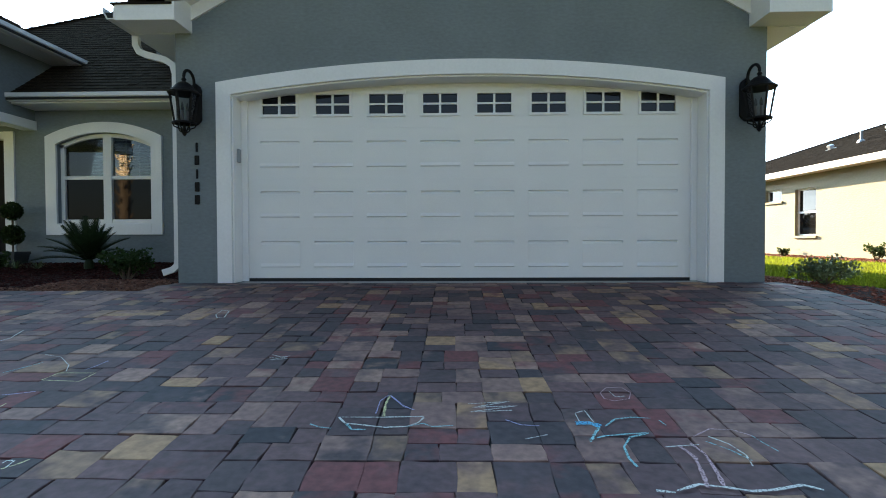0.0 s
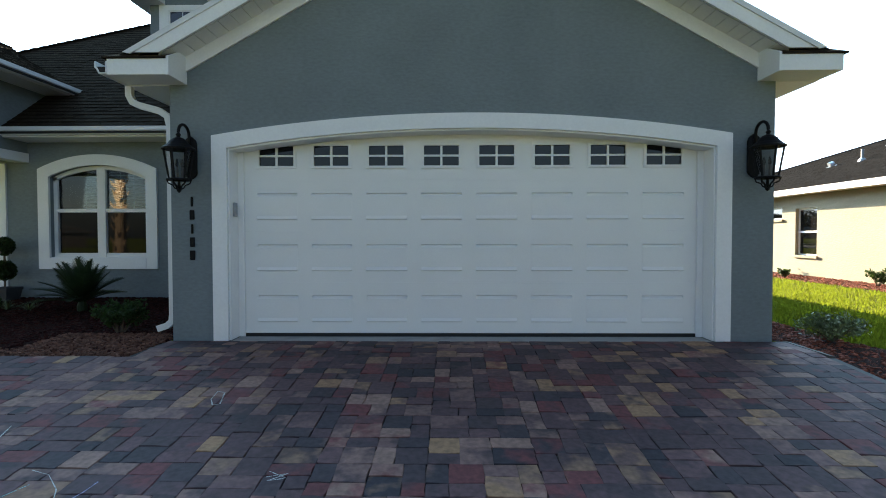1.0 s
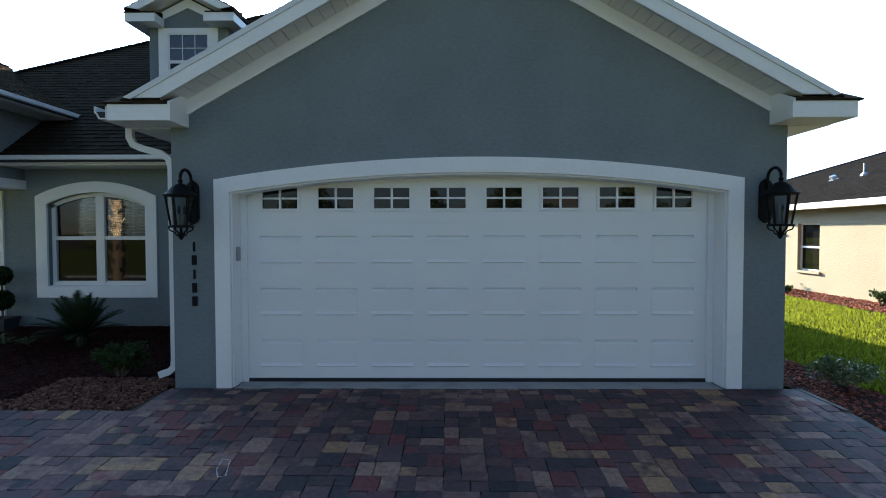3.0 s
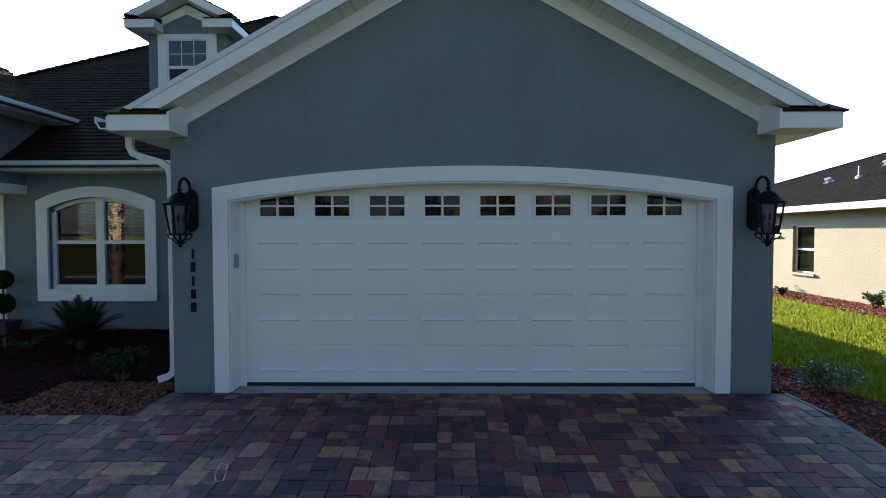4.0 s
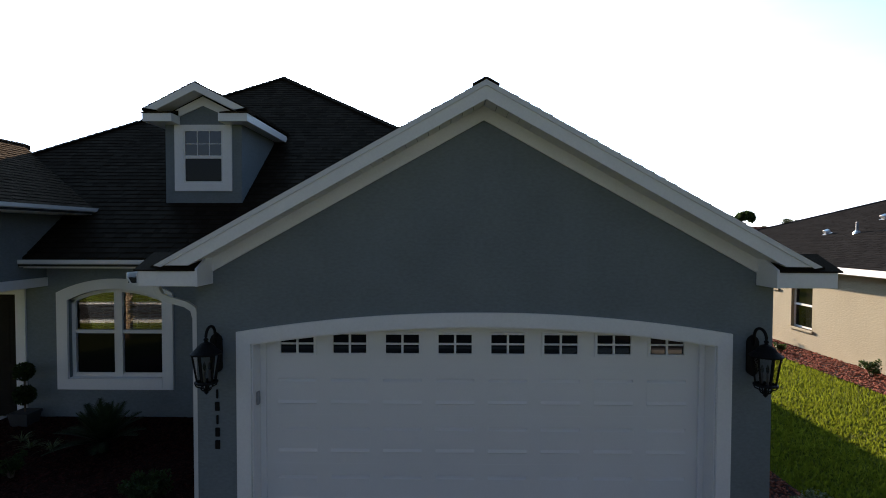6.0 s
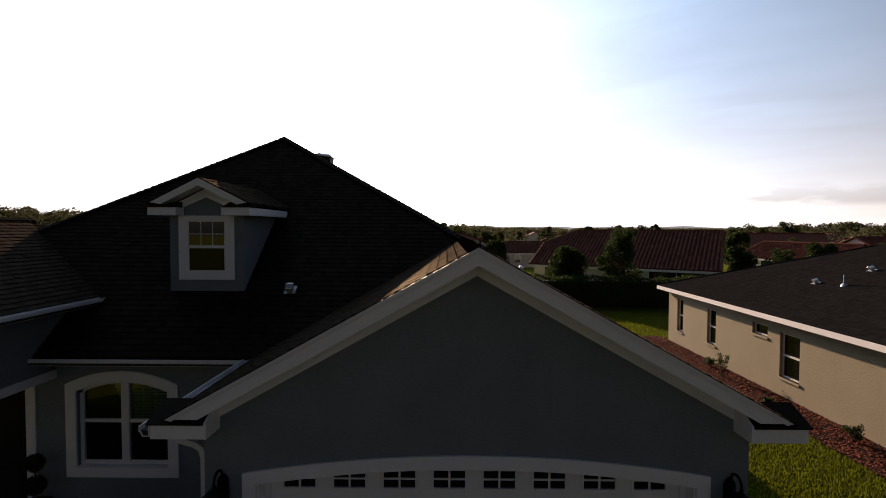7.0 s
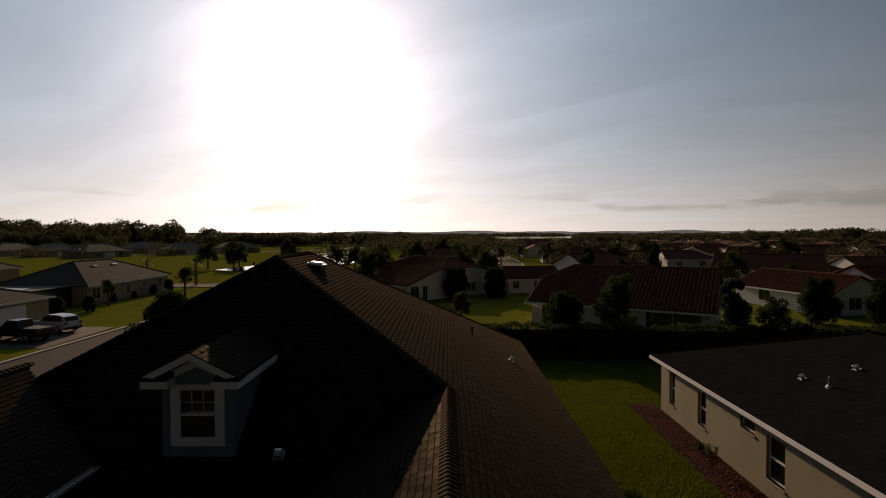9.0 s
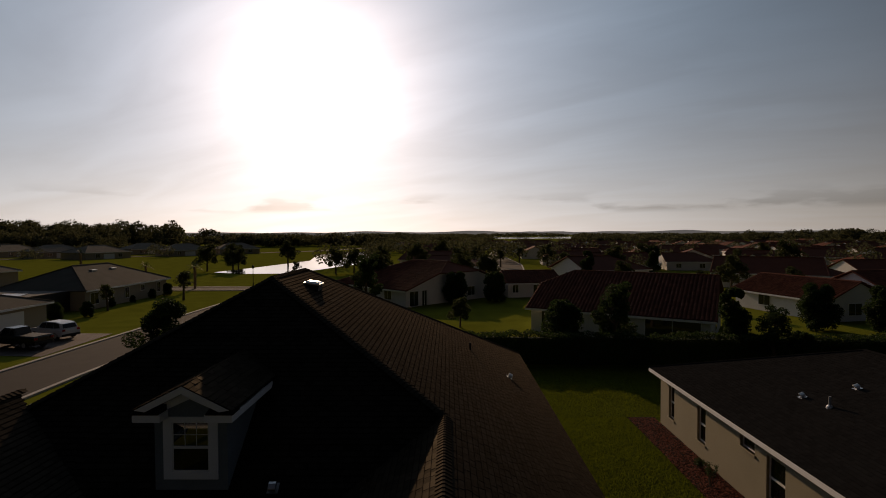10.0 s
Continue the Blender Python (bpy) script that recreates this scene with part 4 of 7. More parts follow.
keypad = empty("keypad", "small grey keypad on the white door reveal", "keypad")
GREY_PLASTIC = material("grey_plastic", (0.30, 0.31, 0.32), 0.5, scale=10, vary=0.08, fine=80, bump=0.05)
part("cover", boxes((-2.728, -2.700, 0.08, 0.15, 1.42, 1.58)), GREY_PLASTIC, keypad, bevel=0.006)

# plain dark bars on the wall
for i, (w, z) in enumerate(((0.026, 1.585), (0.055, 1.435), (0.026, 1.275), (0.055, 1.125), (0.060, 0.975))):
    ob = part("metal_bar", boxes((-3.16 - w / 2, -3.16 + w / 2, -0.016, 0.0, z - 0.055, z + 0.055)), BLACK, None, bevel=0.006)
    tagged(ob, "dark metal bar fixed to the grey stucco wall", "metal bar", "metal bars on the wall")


# ---- wall lanterns ----
LAMP_GLASS = clear_glass("lantern_glass", 1.08, (0.80, 0.80, 0.80))


def lantern(x):
    L = empty("wall_lantern", "black iron wall lantern with clear glass and a scrolled arm", "lantern", "lanterns beside the garage door", at=(x, 0, 2.0))
    plate_out = [(-0.055, -0.13), (-0.02, -0.15), (0.0, -0.17), (0.02, -0.15), (0.055, -0.13), (0.07, -0.10), (0.07, 0.24), (0.055, 0.28), (0.03, 0.30), (0, 0.325), (-0.03, 0.30), (-0.055, 0.28), (-0.07, 0.24), (-0.07, -0.10)]
    part("backplate", slab_xz(bmesh.new(), plate_out, -0.035, 0.0), BLACK, L, bevel=0.004)
    arm = [(0, -0.03, 0.20), (0, -0.05, 0.27)]
    for k in range(11):
        a = math.pi * (1 - k / 10)
        arm.append((0, -0.165 + 0.115 * math.cos(math.pi - a), 0.32 + 0.10 * math.sin(a)))
    arm += [(0, -0.285, 0.29), (0, -0.275, 0.255)]
    part("arm", tube(bmesh.new(), arm, 0.017, 8), BLACK, L, smooth=True)
    c = (0, -0.28, 0)
    part("cap", lathe(bmesh.new(), [(0.168, 0.125), (0.172, 0.14), (0.150, 0.155), (0.115, 0.185), (0.085, 0.225), (0.055, 0.25), (0.022, 0.262), (0.018, 0.275), (0.028, 0.29), (0.018, 0.305), (0.008, 0.315)], 24, c), BLACK, L)
    top_r, low_r, zt, zb = 0.146, 0.098, 0.125, -0.185
    for k in range(6):
        a0, a1 = math.pi / 3 * (k + 0.5), math.pi / 3 * (k + 1.5)
        p = lambda a, r, z: (c[0] + r * math.cos(a), c[1] + r * math.sin(a), z)
        part("cage_bar", tube(bmesh.new(), [p(a0, top_r, zt), p(a0, low_r, zb)], 0.012, 6), BLACK, L)
        bm = bmesh.new()
        bm.faces.new([bm.verts.new(v) for v in (p(a0, top_r - 0.006, zt), p(a1, top_r - 0.006, zt), p(a1, low_r - 0.006, zb), p(a0, low_r - 0.006, zb))])
        g = part("pane", bm, LAMP_GLASS, L, "clear glass pane")
        g.visible_shadow = False
        part("bracket", tube(bmesh.new(), [p(a0, 0.118, -0.20), p(a0, 0.105, -0.235), p(a0, 0.06, -0.255), p(a0, 0.045, -0.285), p(a0, 0.015, -0.30)], 0.008, 6), BLACK, L)
    part("rim", lathe(bmesh.new(), [(0.125, -0.205), (0.13, -0.195), (0.125, -0.185), (0.10, -0.18), (0.095, -0.205)], 18, c), BLACK, L)
    part("finial", lathe(bmesh.new(), [(0.012, -0.20), (0.016, -0.25), (0.024, -0.275), (0.014, -0.295), (0.026, -0.312), (0.014, -0.328), (0.004, -0.338)], 12, c), BLACK, L)
    IVORY = bpy.data.materials.get("candle_sleeve") or material("candle_sleeve", (0.10, 0.10, 0.10), 0.5, scale=20, vary=0.1, fine=80, bump=0.05)
    for k in range(3):
        a = 2 * math.pi / 3 * k + 0.5
        q = (c[0] + 0.035 * math.cos(a), c[1] + 0.035 * math.sin(a), 0)
        part("candle", lathe(bmesh.new(), [(0.013, -0.19), (0.013, -0.06)], 10, q), IVORY, L)
        part("bulb", lathe(bmesh.new(), [(0.008, -0.06), (0.016, -0.035), (0.015, -0.01), (0.006, 0.025), (0.002, 0.03)], 10, q), LAMP_GLASS, L, smooth=True)
    return L


lantern(-3.16)
lantern(3.16)

# ---- downspout ----
spout = empty("downspout", "white aluminium downspout with bent elbows at the garage corner", "downspout")


def square_pipe(bm, pts, w, d):
    rings = []
    pts = [Vector(p) for p in pts]
    for i, p in enumerate(pts):
        t = (pts[min(i + 1, len(pts) - 1)] - pts[max(i - 1, 0)]).normalized()
        v = Vector((0, 1, 0))
        u = v.cross(t).normalized()
        rings.append([bm.verts.new(p + u * a * w / 2 + v * b * d / 2) for a, b in ((-1, -1), (1, -1), (1, 1), (-1, 1))])
    for ra, rb in zip(rings, rings[1:]):
        for k in range(4):
            bm.faces.new((ra[k], ra[(k + 1) % 4], rb[(k + 1) % 4], rb[k]))
    bm.faces.new(rings[0][::-1])
    bm.faces.new(rings[-1])
    return bm


part("upper_elbow", square_pipe(bmesh.new(), [(-3.93, 0.12, 2.93), (-3.93, 0.12, 2.82), (-3.89, 0.12, 2.74), (-3.80, 0.12, 2.70), (-3.58, 0.12, 2.64), (-3.49, 0.12, 2.58), (-3.46, 0.12, 2.48)], 0.075, 0.06), ALUM, spout)
part("pipe", square_pipe(bmesh.new(), [(-3.457, 0.12, 2.49), (-3.457, 0.12, 0.26)], 0.076, 0.062), ALUM, spout)
part("lower_elbow", square_pipe(bmesh.new(), [(-3.46, 0.12, 0.27), (-3.47, 0.12, 0.20), (-3.52, 0.11, 0.15), (-3.63, 0.10, 0.115)], 0.075, 0.06), ALUM, spout)

# ---- arched window ----
window = tagged(new("window_1"), "white arched double window with blinds half lowered", "window", kind="structure")
bm = bmesh.new()
tr_o = [(mid + x, z) for x, z in arch_points(wh + 0.20, WSPRING + 0.14, WCROWN + 0.19, 16)]
slab_xz(bm, [(WX0 - 0.2, WZ0 - 0.2), (WX0 - 0.2, WSPRING + 0.14)] + tr_o[1:-1] + [(WX1 + 0.2, WSPRING + 0.14), (WX1 + 0.2, WZ0 - 0.2), (WX1, WZ0 - 0.2), (WX1, WSPRING)] + arched[1:-1][::-1] + [(WX0, WSPRING), (WX0, WZ0 - 0.2)], 3.375, 3.42)
part("trim", bm, WHITE, window)
part("sill_trim", boxes((WX0, WX1, 3.37, 3.42, WZ0 - 0.2, WZ0), (WX0, WX1, 3.42, 3.50, WZ0, WZ0 + 0.01)), WHITE, window)
part("window_frame", boxes((WX0, WX0 + 0.07, 3.50, 3.58, WZ0, WSPRING), (WX1 - 0.07, WX1, 3.50, 3.58, WZ0, WSPRING), (mid - 0.075, mid + 0.075, 3.49, 3.58, WZ0, 2.44), (WX0 + 0.07, mid - 0.075, 3.50, 3.58, WZ0, WZ0 + 0.06), (mid + 0.075, WX1 - 0.07, 3.50, 3.58, WZ0, WZ0 + 0.06)), VINYL, window)
bm = bmesh.new()
low_arc = [(mid + x, z) for x, z in arch_points(wh, WSPRING - 0.07, WCROWN - 0.07, 16)]
slab_xz(bm, [(x, z) for x, z in arched] + low_arc[::-1], 3.50, 3.58)
part("head_frame", bm, VINYL, window)
for xa, xb in ((WX0 + 0.07, mid - 0.075), (mid + 0.075, WX1 - 0.07)):
    part("meeting_rail", boxes((xa, xb, 3.505, 3.57, 1.625, 1.69)), VINYL, window)
    up = part("upper_sash", boxes((xa, xb, 3.545, 3.549, 1.69, 2.44)), PANE, window, "clear glass")
    up.visible_shadow = False
    part("lower_sash", boxes((xa + 0.02, xb - 0.02, 3.53, 3.534, WZ0 + 0.08, 1.625)), SCREEN, window, "dark screened glass")
    part("sash_rail", boxes((xa, xb, 3.515, 3.55, WZ0 + 0.06, WZ0 + 0.085)), VINYL, window)
    third = (xb - xa) / 3
    for i in (1, 2):
        part("glazing_bar", boxes((xa + third * i - 0.006, xa + third * i + 0.006, 3.552, 3.556, 1.69, 2.44)), VINYL, window)
    part("glazing_bar", boxes((xa, xb, 3.557, 3.561, 2.05, 2.062)), VINYL, window)
    for i in range(24):
        z = 0.95 + 0.062 * i
        bm = bmesh.new()
        slab_yz(bm, [(3.66, z - 0.010), (3.70, z + 0.012), (3.70, z + 0.015), (3.66, z - 0.007)], xa - 0.02, xb + 0.02)
        part("blind_slat", bm, VINYL, window)
# Room walls take a dark colour, so the unlit look is painted in.
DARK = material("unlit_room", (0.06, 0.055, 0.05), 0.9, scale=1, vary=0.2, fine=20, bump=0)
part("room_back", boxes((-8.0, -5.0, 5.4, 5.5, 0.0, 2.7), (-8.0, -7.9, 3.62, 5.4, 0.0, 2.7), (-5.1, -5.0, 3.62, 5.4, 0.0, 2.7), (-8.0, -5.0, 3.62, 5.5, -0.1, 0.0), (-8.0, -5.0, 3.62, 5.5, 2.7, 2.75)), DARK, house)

# ---- entry door, with the double-ball topiary ----
door = tagged(new("door_1"), "dark front door in a white frame on the porch", "door", kind="structure")
part("casing", boxes((-8.42, -8.24, 3.385, 3.62, 0.02, 2.5), (-9.6, -8.42, 3.40, 3.62, 2.36, 2.5)), WHITE, door)
DARK_DOOR = material("dark_door", (0.014, 0.012, 0.011), 0.6, scale=3, vary=0.2, fine=40, bump=0.1, spec=0.1)
part("leaf", boxes((-9.6, -8.42, 3.52, 3.57, 0.06, 2.36)), DARK_DOOR, door)
part("panel", boxes((-8.92, -8.64, 3.512, 3.52, 0.25, 0.85), (-8.92, -8.64, 3.512, 3.52, 1.05, 2.2)), DARK_DOOR, door, bevel=0.004)
part("threshold", boxes((-9.6, -8.24, 3.30, 3.52, 0.0, 0.05)), ALUM, door)
tagged(part("porch_floor", boxes((-13.4, -7.85, 0.8, 3.42, -0.2, 0.0)), CONCRETE), "smooth concrete porch floor", "porch", kind="structure")


def leaf_cloud(n, pts, size, r, flat=0.0):
    """Small folded leaves: pts(r) gives a place; returns verts and faces."""
    verts, faces = [], []
    for _ in range(n):
        p, out = pts(r)
        s = size * r.uniform(0.6, 1.4)
        u = Vector((r.gauss(0, 1), r.gauss(0, 1), r.gauss(0, 1) * (1 - flat))).normalized()
        v = u.cross(Vector((r.gauss(0, 1), r.gauss(0, 1), r.gauss(0, 1)))).normalized()
        k = len(verts)
        verts += [p - u * s * 0.5, p + v * s * 0.28 + u * s * 0.05, p + u * s * 0.5, p - v * s * 0.28 + u * s * 0.05]
        faces.append((k, k + 1, k + 2, k + 3))
    return verts, faces


def ball_points(blobs):
    """Places near the skins of a list of (centre, radius, squash)."""
    def pts(r):
        c, rad, sq = r.choice(blobs)
        d = Vector((r.gauss(0, 1), r.gauss(0, 1), r.gauss(0, 1))).normalized()
        q = rad * (r.random() ** 0.28)
        return Vector((c[0] + d.x * q, c[1] + d.y * q, c[2] + d.z * q * sq)), d
    return pts


topiary = empty("topiary", "clipped double-ball topiary in a square grey pot on the porch", "topiary", at=(-8.0, 3.05, 0.0))
POT = material("grey_pot", (0.035, 0.037, 0.040), 0.7, scale=6, vary=0.2, fine=60, bump=0.2)
bm = bmesh.new()
for za, zb, wa, wb in ((0.0, 0.25, 0.13, 0.17), (0.25, 0.30, 0.18, 0.18)):
    v = [bm.verts.new((sx * w, sy * w, z)) for z, w in ((za, wa), (zb, wb)) for sx, sy in ((-1, -1), (1, -1), (1, 1), (-1, 1))]
    for f in ((0, 3, 2, 1), (4, 5, 6, 7), (0, 1, 5, 4), (1, 2, 6, 5), (2, 3, 7, 6), (3, 0, 4, 7)):
        bm.faces.new([v[i] for i in f])
part("pot", bm, POT, topiary)
part("stem", tube(bmesh.new(), [(0, 0, 0.22), (0.01, 0, 0.6), (0, 0, 1.1)], 0.016, 8), BARK, topiary)
for zc, rad in ((0.60, 0.18), (1.02, 0.165)):
    v, f = leaf_cloud(1500, ball_points([((0, 0, zc), rad, 1.0)]), 0.045, random.Random(int(zc * 100)))
    mesh_object("leaf_ball", v, f, FOLIAGE, topiary)

# ---- dormer ----
DORM_X, DORM_Y, DORM_HALF = -5.275, 4.22, 0.76
dormer = part("dormer", slab_xz(bmesh.new(), [(DORM_X - DORM_HALF, 3.9), (DORM_X + DORM_HALF, 3.9), (DORM_X + DORM_HALF, 5.78), (DORM_X, 6.22), (DORM_X - DORM_HALF, 5.78)], DORM_Y, DORM_Y + 0.15), STUCCO, house, "small gabled dormer")
yb = FY + (5.75 - FZ) / PF
for s in (-1, 1):
    x = DORM_X + s * DORM_HALF
    part("side_wall", slab_yz(bmesh.new(), [(DORM_Y + 0.15, front_z(DORM_Y + 0.15) - 0.1), (DORM_Y + 0.15, 5.78), (yb + 0.1, 5.78)], x, x - s * 0.12), STUCCO, dormer)
    drop = 0.504
    dr = lambda d: 6.40 - drop * d
    ye = lambda z: FY + (z - FZ) / PF
    e = 1.02
    top = [(DORM_X, 3.86, dr(0)), (DORM_X + s * e, 3.86, dr(e)), (DORM_X + s * e, ye(dr(e)), dr(e)), (DORM_X, ye(dr(0)), dr(0))]
    part("roof_slope", plate(bmesh.new(), top, 0.04), SHINGLE, dormer)
    # courses
    r2 = random.Random(31 + s)
    verts, faces = [], []
    d = e
    while d > 0.02:
        d2 = max(0, d - 0.125)
        yy = 3.86
        while yy < ye(dr((d + d2) / 2)) - 0.03:
            y2 = min(yy + r2.uniform(0.14, 0.36), ye(dr((d + d2) / 2)))
            k = len(verts)
            lift = r2.choice((0.010, 0.015, 0.02))
            verts += [(DORM_X + s * d, yy + 0.003, dr(d) + lift), (DORM_X + s * d, y2 - 0.003, dr(d) + lift), (DORM_X + s * d2, y2 - 0.003, dr(d2) + 0.004), (DORM_X + s * d2, yy + 0.003, dr(d2) + 0.004),
                      (DORM_X + s * d, yy + 0.003, dr(d) - 0.005), (DORM_X + s * d, y2 - 0.003, dr(d) - 0.005)]
            faces += [(k, k + 1, k + 2, k + 3), (k, k + 4, k + 5, k + 1), (k, k + 3, k + 4), (k + 1, k + 5, k + 2)]
            yy = y2
        d = d2
    tagged(mesh_object("shingles", verts, faces, SHINGLE, dormer), kind="stuff")
    rk = lambda d, o: dr(d) - o
    part("rake_board", slab_xz(bmesh.new(), [(DORM_X, rk(0, 0.02)), (DORM_X + s * 0.96, rk(0.96, 0.02)), (DORM_X + s * 0.75, rk(0.75, 0.16)), (DORM_X, rk(0, 0.17))], 3.85, 3.88), WHITE, dormer)
    part("frieze", slab_xz(bmesh.new(), [(DORM_X, rk(0, 0.2)), (DORM_X + s * 0.72, rk(0.72, 0.2)), (DORM_X + s * 0.72, rk(0.72, 0.34)), (DORM_X, rk(0, 0.38))], DORM_Y - 0.03, DORM_Y), WHITE, dormer)
    part("soffit", slab_xz(bmesh.new(), [(DORM_X, rk(0, 0.15)), (DORM_X + s * 0.75, rk(0.75, 0.15)), (DORM_X + s * 0.75, rk(0.75, 0.165)), (DORM_X, rk(0, 0.165))], 3.88, DORM_Y - 0.001), VINYL, dormer)
    xs = sorted((DORM_X + s * 0.45, DORM_X + s * 1.01))
    part("eave_return", boxes((xs[0], xs[1], 3.86, DORM_Y - 0.03, 5.645, 5.80)), WHITE, dormer)
    part("return_cap", slab_yz(bmesh.new(), [(3.84, 5.801), (DORM_Y, 5.801), (DORM_Y, 5.93), (3.84, 5.82)], xs[0] + (0.03 if s > 0 else -0.02), xs[1] + (0.02 if s > 0 else -0.03)), SHINGLE, dormer)
    part("eave_fascia", boxes((*sorted((DORM_X + s * 0.99, DORM_X + s * 1.012)), DORM_Y - 0.03, ye(5.72), 5.65, 5.80)), WHITE, dormer)
    part("eave_soffit", boxes((*sorted((DORM_X + s * DORM_HALF, DORM_X + s * 0.99)), DORM_Y - 0.03, ye(5.68), 5.655, 5.67)), VINYL, dormer)
tx0, tx1, tz0, tz1 = DORM_X - 0.57, DORM_X + 0.57, 4.335, 5.645
wx0, wx1, wz0, wz1 = DORM_X - 0.39, DORM_X + 0.39, 4.50, 5.55
part("window_trim", boxes((tx0, wx0, DORM_Y - 0.03, DORM_Y, tz0, tz1), (wx1, tx1, DORM_Y - 0.03, DORM_Y, tz0, tz1), (wx0, wx1, DORM_Y - 0.03, DORM_Y, tz0, wz0), (wx0, wx1, DORM_Y - 0.03, DORM_Y, wz1, tz1)), WHITE, dormer)
part("sash_frame", boxes((wx0, wx0 + 0.03, DORM_Y - 0.02, DORM_Y, wz0, wz1), (wx1 - 0.03, wx1, DORM_Y - 0.02, DORM_Y, wz0, wz1), (wx0 + 0.03, wx1 - 0.03, DORM_Y - 0.024, DORM_Y, 4.98, 5.04), (wx0 + 0.03, wx1 - 0.03, DORM_Y - 0.02, DORM_Y, wz0, wz0 + 0.03), (wx0 + 0.03, wx1 - 0.03, DORM_Y - 0.02, DORM_Y, wz1 - 0.03, wz1)), VINYL, dormer)
part("upper_pane", boxes((wx0 + 0.03, wx1 - 0.03, DORM_Y - 0.006, DORM_Y - 0.002, 5.04, wz1 - 0.03)), DORMER_GLASS, dormer)
part("lower_pane", boxes((wx0 + 0.03, wx1 - 0.03, DORM_Y - 0.006, DORM_Y - 0.002, wz0 + 0.03, 4.98)), GLASS, dormer)
for i in (1, 2):
    xx = wx0 + 0.03 + 0.24 * i
    part("glazing_bar", boxes((xx - 0.007, xx + 0.007, DORM_Y - 0.012, DORM_Y - 0.006, 5.04, wz1 - 0.03)), VINYL, dormer)
part("glazing_bar", boxes((wx0 + 0.03, wx1 - 0.03, DORM_Y - 0.013, DORM_Y - 0.007, 5.263, 5.277)), VINYL, dormer)


# ---- ridge caps, vents ----
def cap_row(a, b, half, fall, n, name="ridge_cap"):
    """Bent cap shingles along a ridge from a to b; fall: drop of each wing."""
    a, b = Vector(a), Vector(b)
    d = (b - a).normalized()
    side = d.cross(Vector((0, 0, 1))).normalized()
    L = (b - a).length / n
    me = bpy.data.meshes.new(name)
    dn = Vector((0, 0, -1))
    vs = []
    for k, lift in ((0, 0.030), (L * 1.12, 0.012)):
        for s in (-1, -0.15, 0.15, 1):
            vs.append(d * k + side * half * s + dn * (fall * abs(s)) + Vector((0, 0, lift)))
    vs += [v - Vector((0, 0, 0.02)) for v in vs[:4]]
    me.from_pydata([tuple(v) for v in vs], [], [(0, 1, 5, 4), (1, 2, 6, 5), (2, 3, 7, 6), (0, 8, 9, 1), (1, 9, 10, 2), (2, 10, 11, 3)])
    me.materials.append(SHINGLE_CAP)
    for i in range(n):
        ob = new(name, me)
        ob.parent = caps
        ob.location = a + (b - a) * (i / n)


SHINGLE_CAP = material("cap_shingle", (0.018, 0.014, 0.010), 0.95, scale=3, vary=0.25, fine=160, bump=0.4, per_object=1.5, spec=0.0)
mineral_glint(SHINGLE_CAP, 0.009)
caps = new("ridge_caps")
caps.parent = house
cap_row((0, RAKE_Y, RIDGE + 0.012), (0, HIP_Y, RIDGE + 0.012), 0.15, 0.15 * P, 44)
cap_row((0, HIP_Y, RIDGE + 0.012), (APEX_X, APEX_Y, APEX_Z + 0.012), 0.14, 0.06, 54)
cap_row((lx, ly, APEX_Z - PL * (APEX_X - lx) + 0.012), (APEX_X, APEX_Y, APEX_Z + 0.012), 0.14, 0.06, 60)
cap_row((APEX_X, APEX_Y, APEX_Z + 0.012), (APEX_X, 13.2, APEX_Z + 0.012), 0.14, 0.14 * P, 24)
cap_row((EAVE_X, 21.3, RIDGE - P * EAVE_X + 0.012), (APEX_X, 13.2, APEX_Z + 0.012), 0.14, 0.05, 80)
cap_row((WING_RIDGE, 0.4, wing_top + 0.012), (WING_RIDGE, 6.3, wing_top + 0.012), 0.14, 0.07, 40)

tilt = math.degrees(math.atan(P))
vent = empty("roof_vent", "low off-ridge roof vent with a bright metal top", "roof vent")
vent.matrix_basis = pose(-4.45, 11.0, RIDGE + P * 4.45 - 0.05, 0, tilt * 0.25, 0)
part("throat", slab_xz(bmesh.new(), [(-0.24, 0.02), (-0.24, 0.16), (0.24, 0.16), (0.24, -0.20)], -0.27, 0.27), RUBBER, vent, "dark louvred throat")
hood = part("hood", boxes((-0.28, 0.28, -0.30, 0.30, 0.15, 0.20)), GALV, vent, "bright metal lid", bevel=0.006)
bm = bmesh.new()
rim = [[bm.verts.new((x * k, y * k, z)) for x, y in ((-1, -1), (1, -1), (1, 1), (-1, 1))] for k, z in ((0.26, 0.198), (0.18, 0.25))]
bm.faces.new(rim[1])
for q in range(4):
    bm.faces.new((rim[0][q], rim[0][(q + 1) % 4], rim[1][(q + 1) % 4], rim[1][q]))
part("dome", bm, GALV, hood)
skirt = part("skirt", boxes((-0.34, 0.34, -0.36, 0.36, -0.03, 0.012)), RUBBER, vent)
skirt.matrix_basis = pose(0, 0, 0, 0, tilt * 0.75, 0)
tf = math.degrees(math.atan(PF))


def goose_vent(name, x, y, z, pitch_pose, label):
    g = empty(name, label, "roof vent", "goose-neck vents")
    g.matrix_basis = pitch_pose @ Matrix.Scale(0.64, 4)
    part("flashing", boxes((-0.18, 0.18, -0.18, 0.18, 0.0, 0.02)), GALV, g)
    part("neck", boxes((-0.10, 0.10, -0.08, 0.08, 0.02, 0.16)), GALV, g)
    part("hood", slab_yz(bmesh.new(), [(-0.16, 0.10), (-0.13, 0.20), (0.02, 0.26), (0.12, 0.22), (0.12, 0.12)], -0.12, 0.12), GALV, g, bevel=0.008)


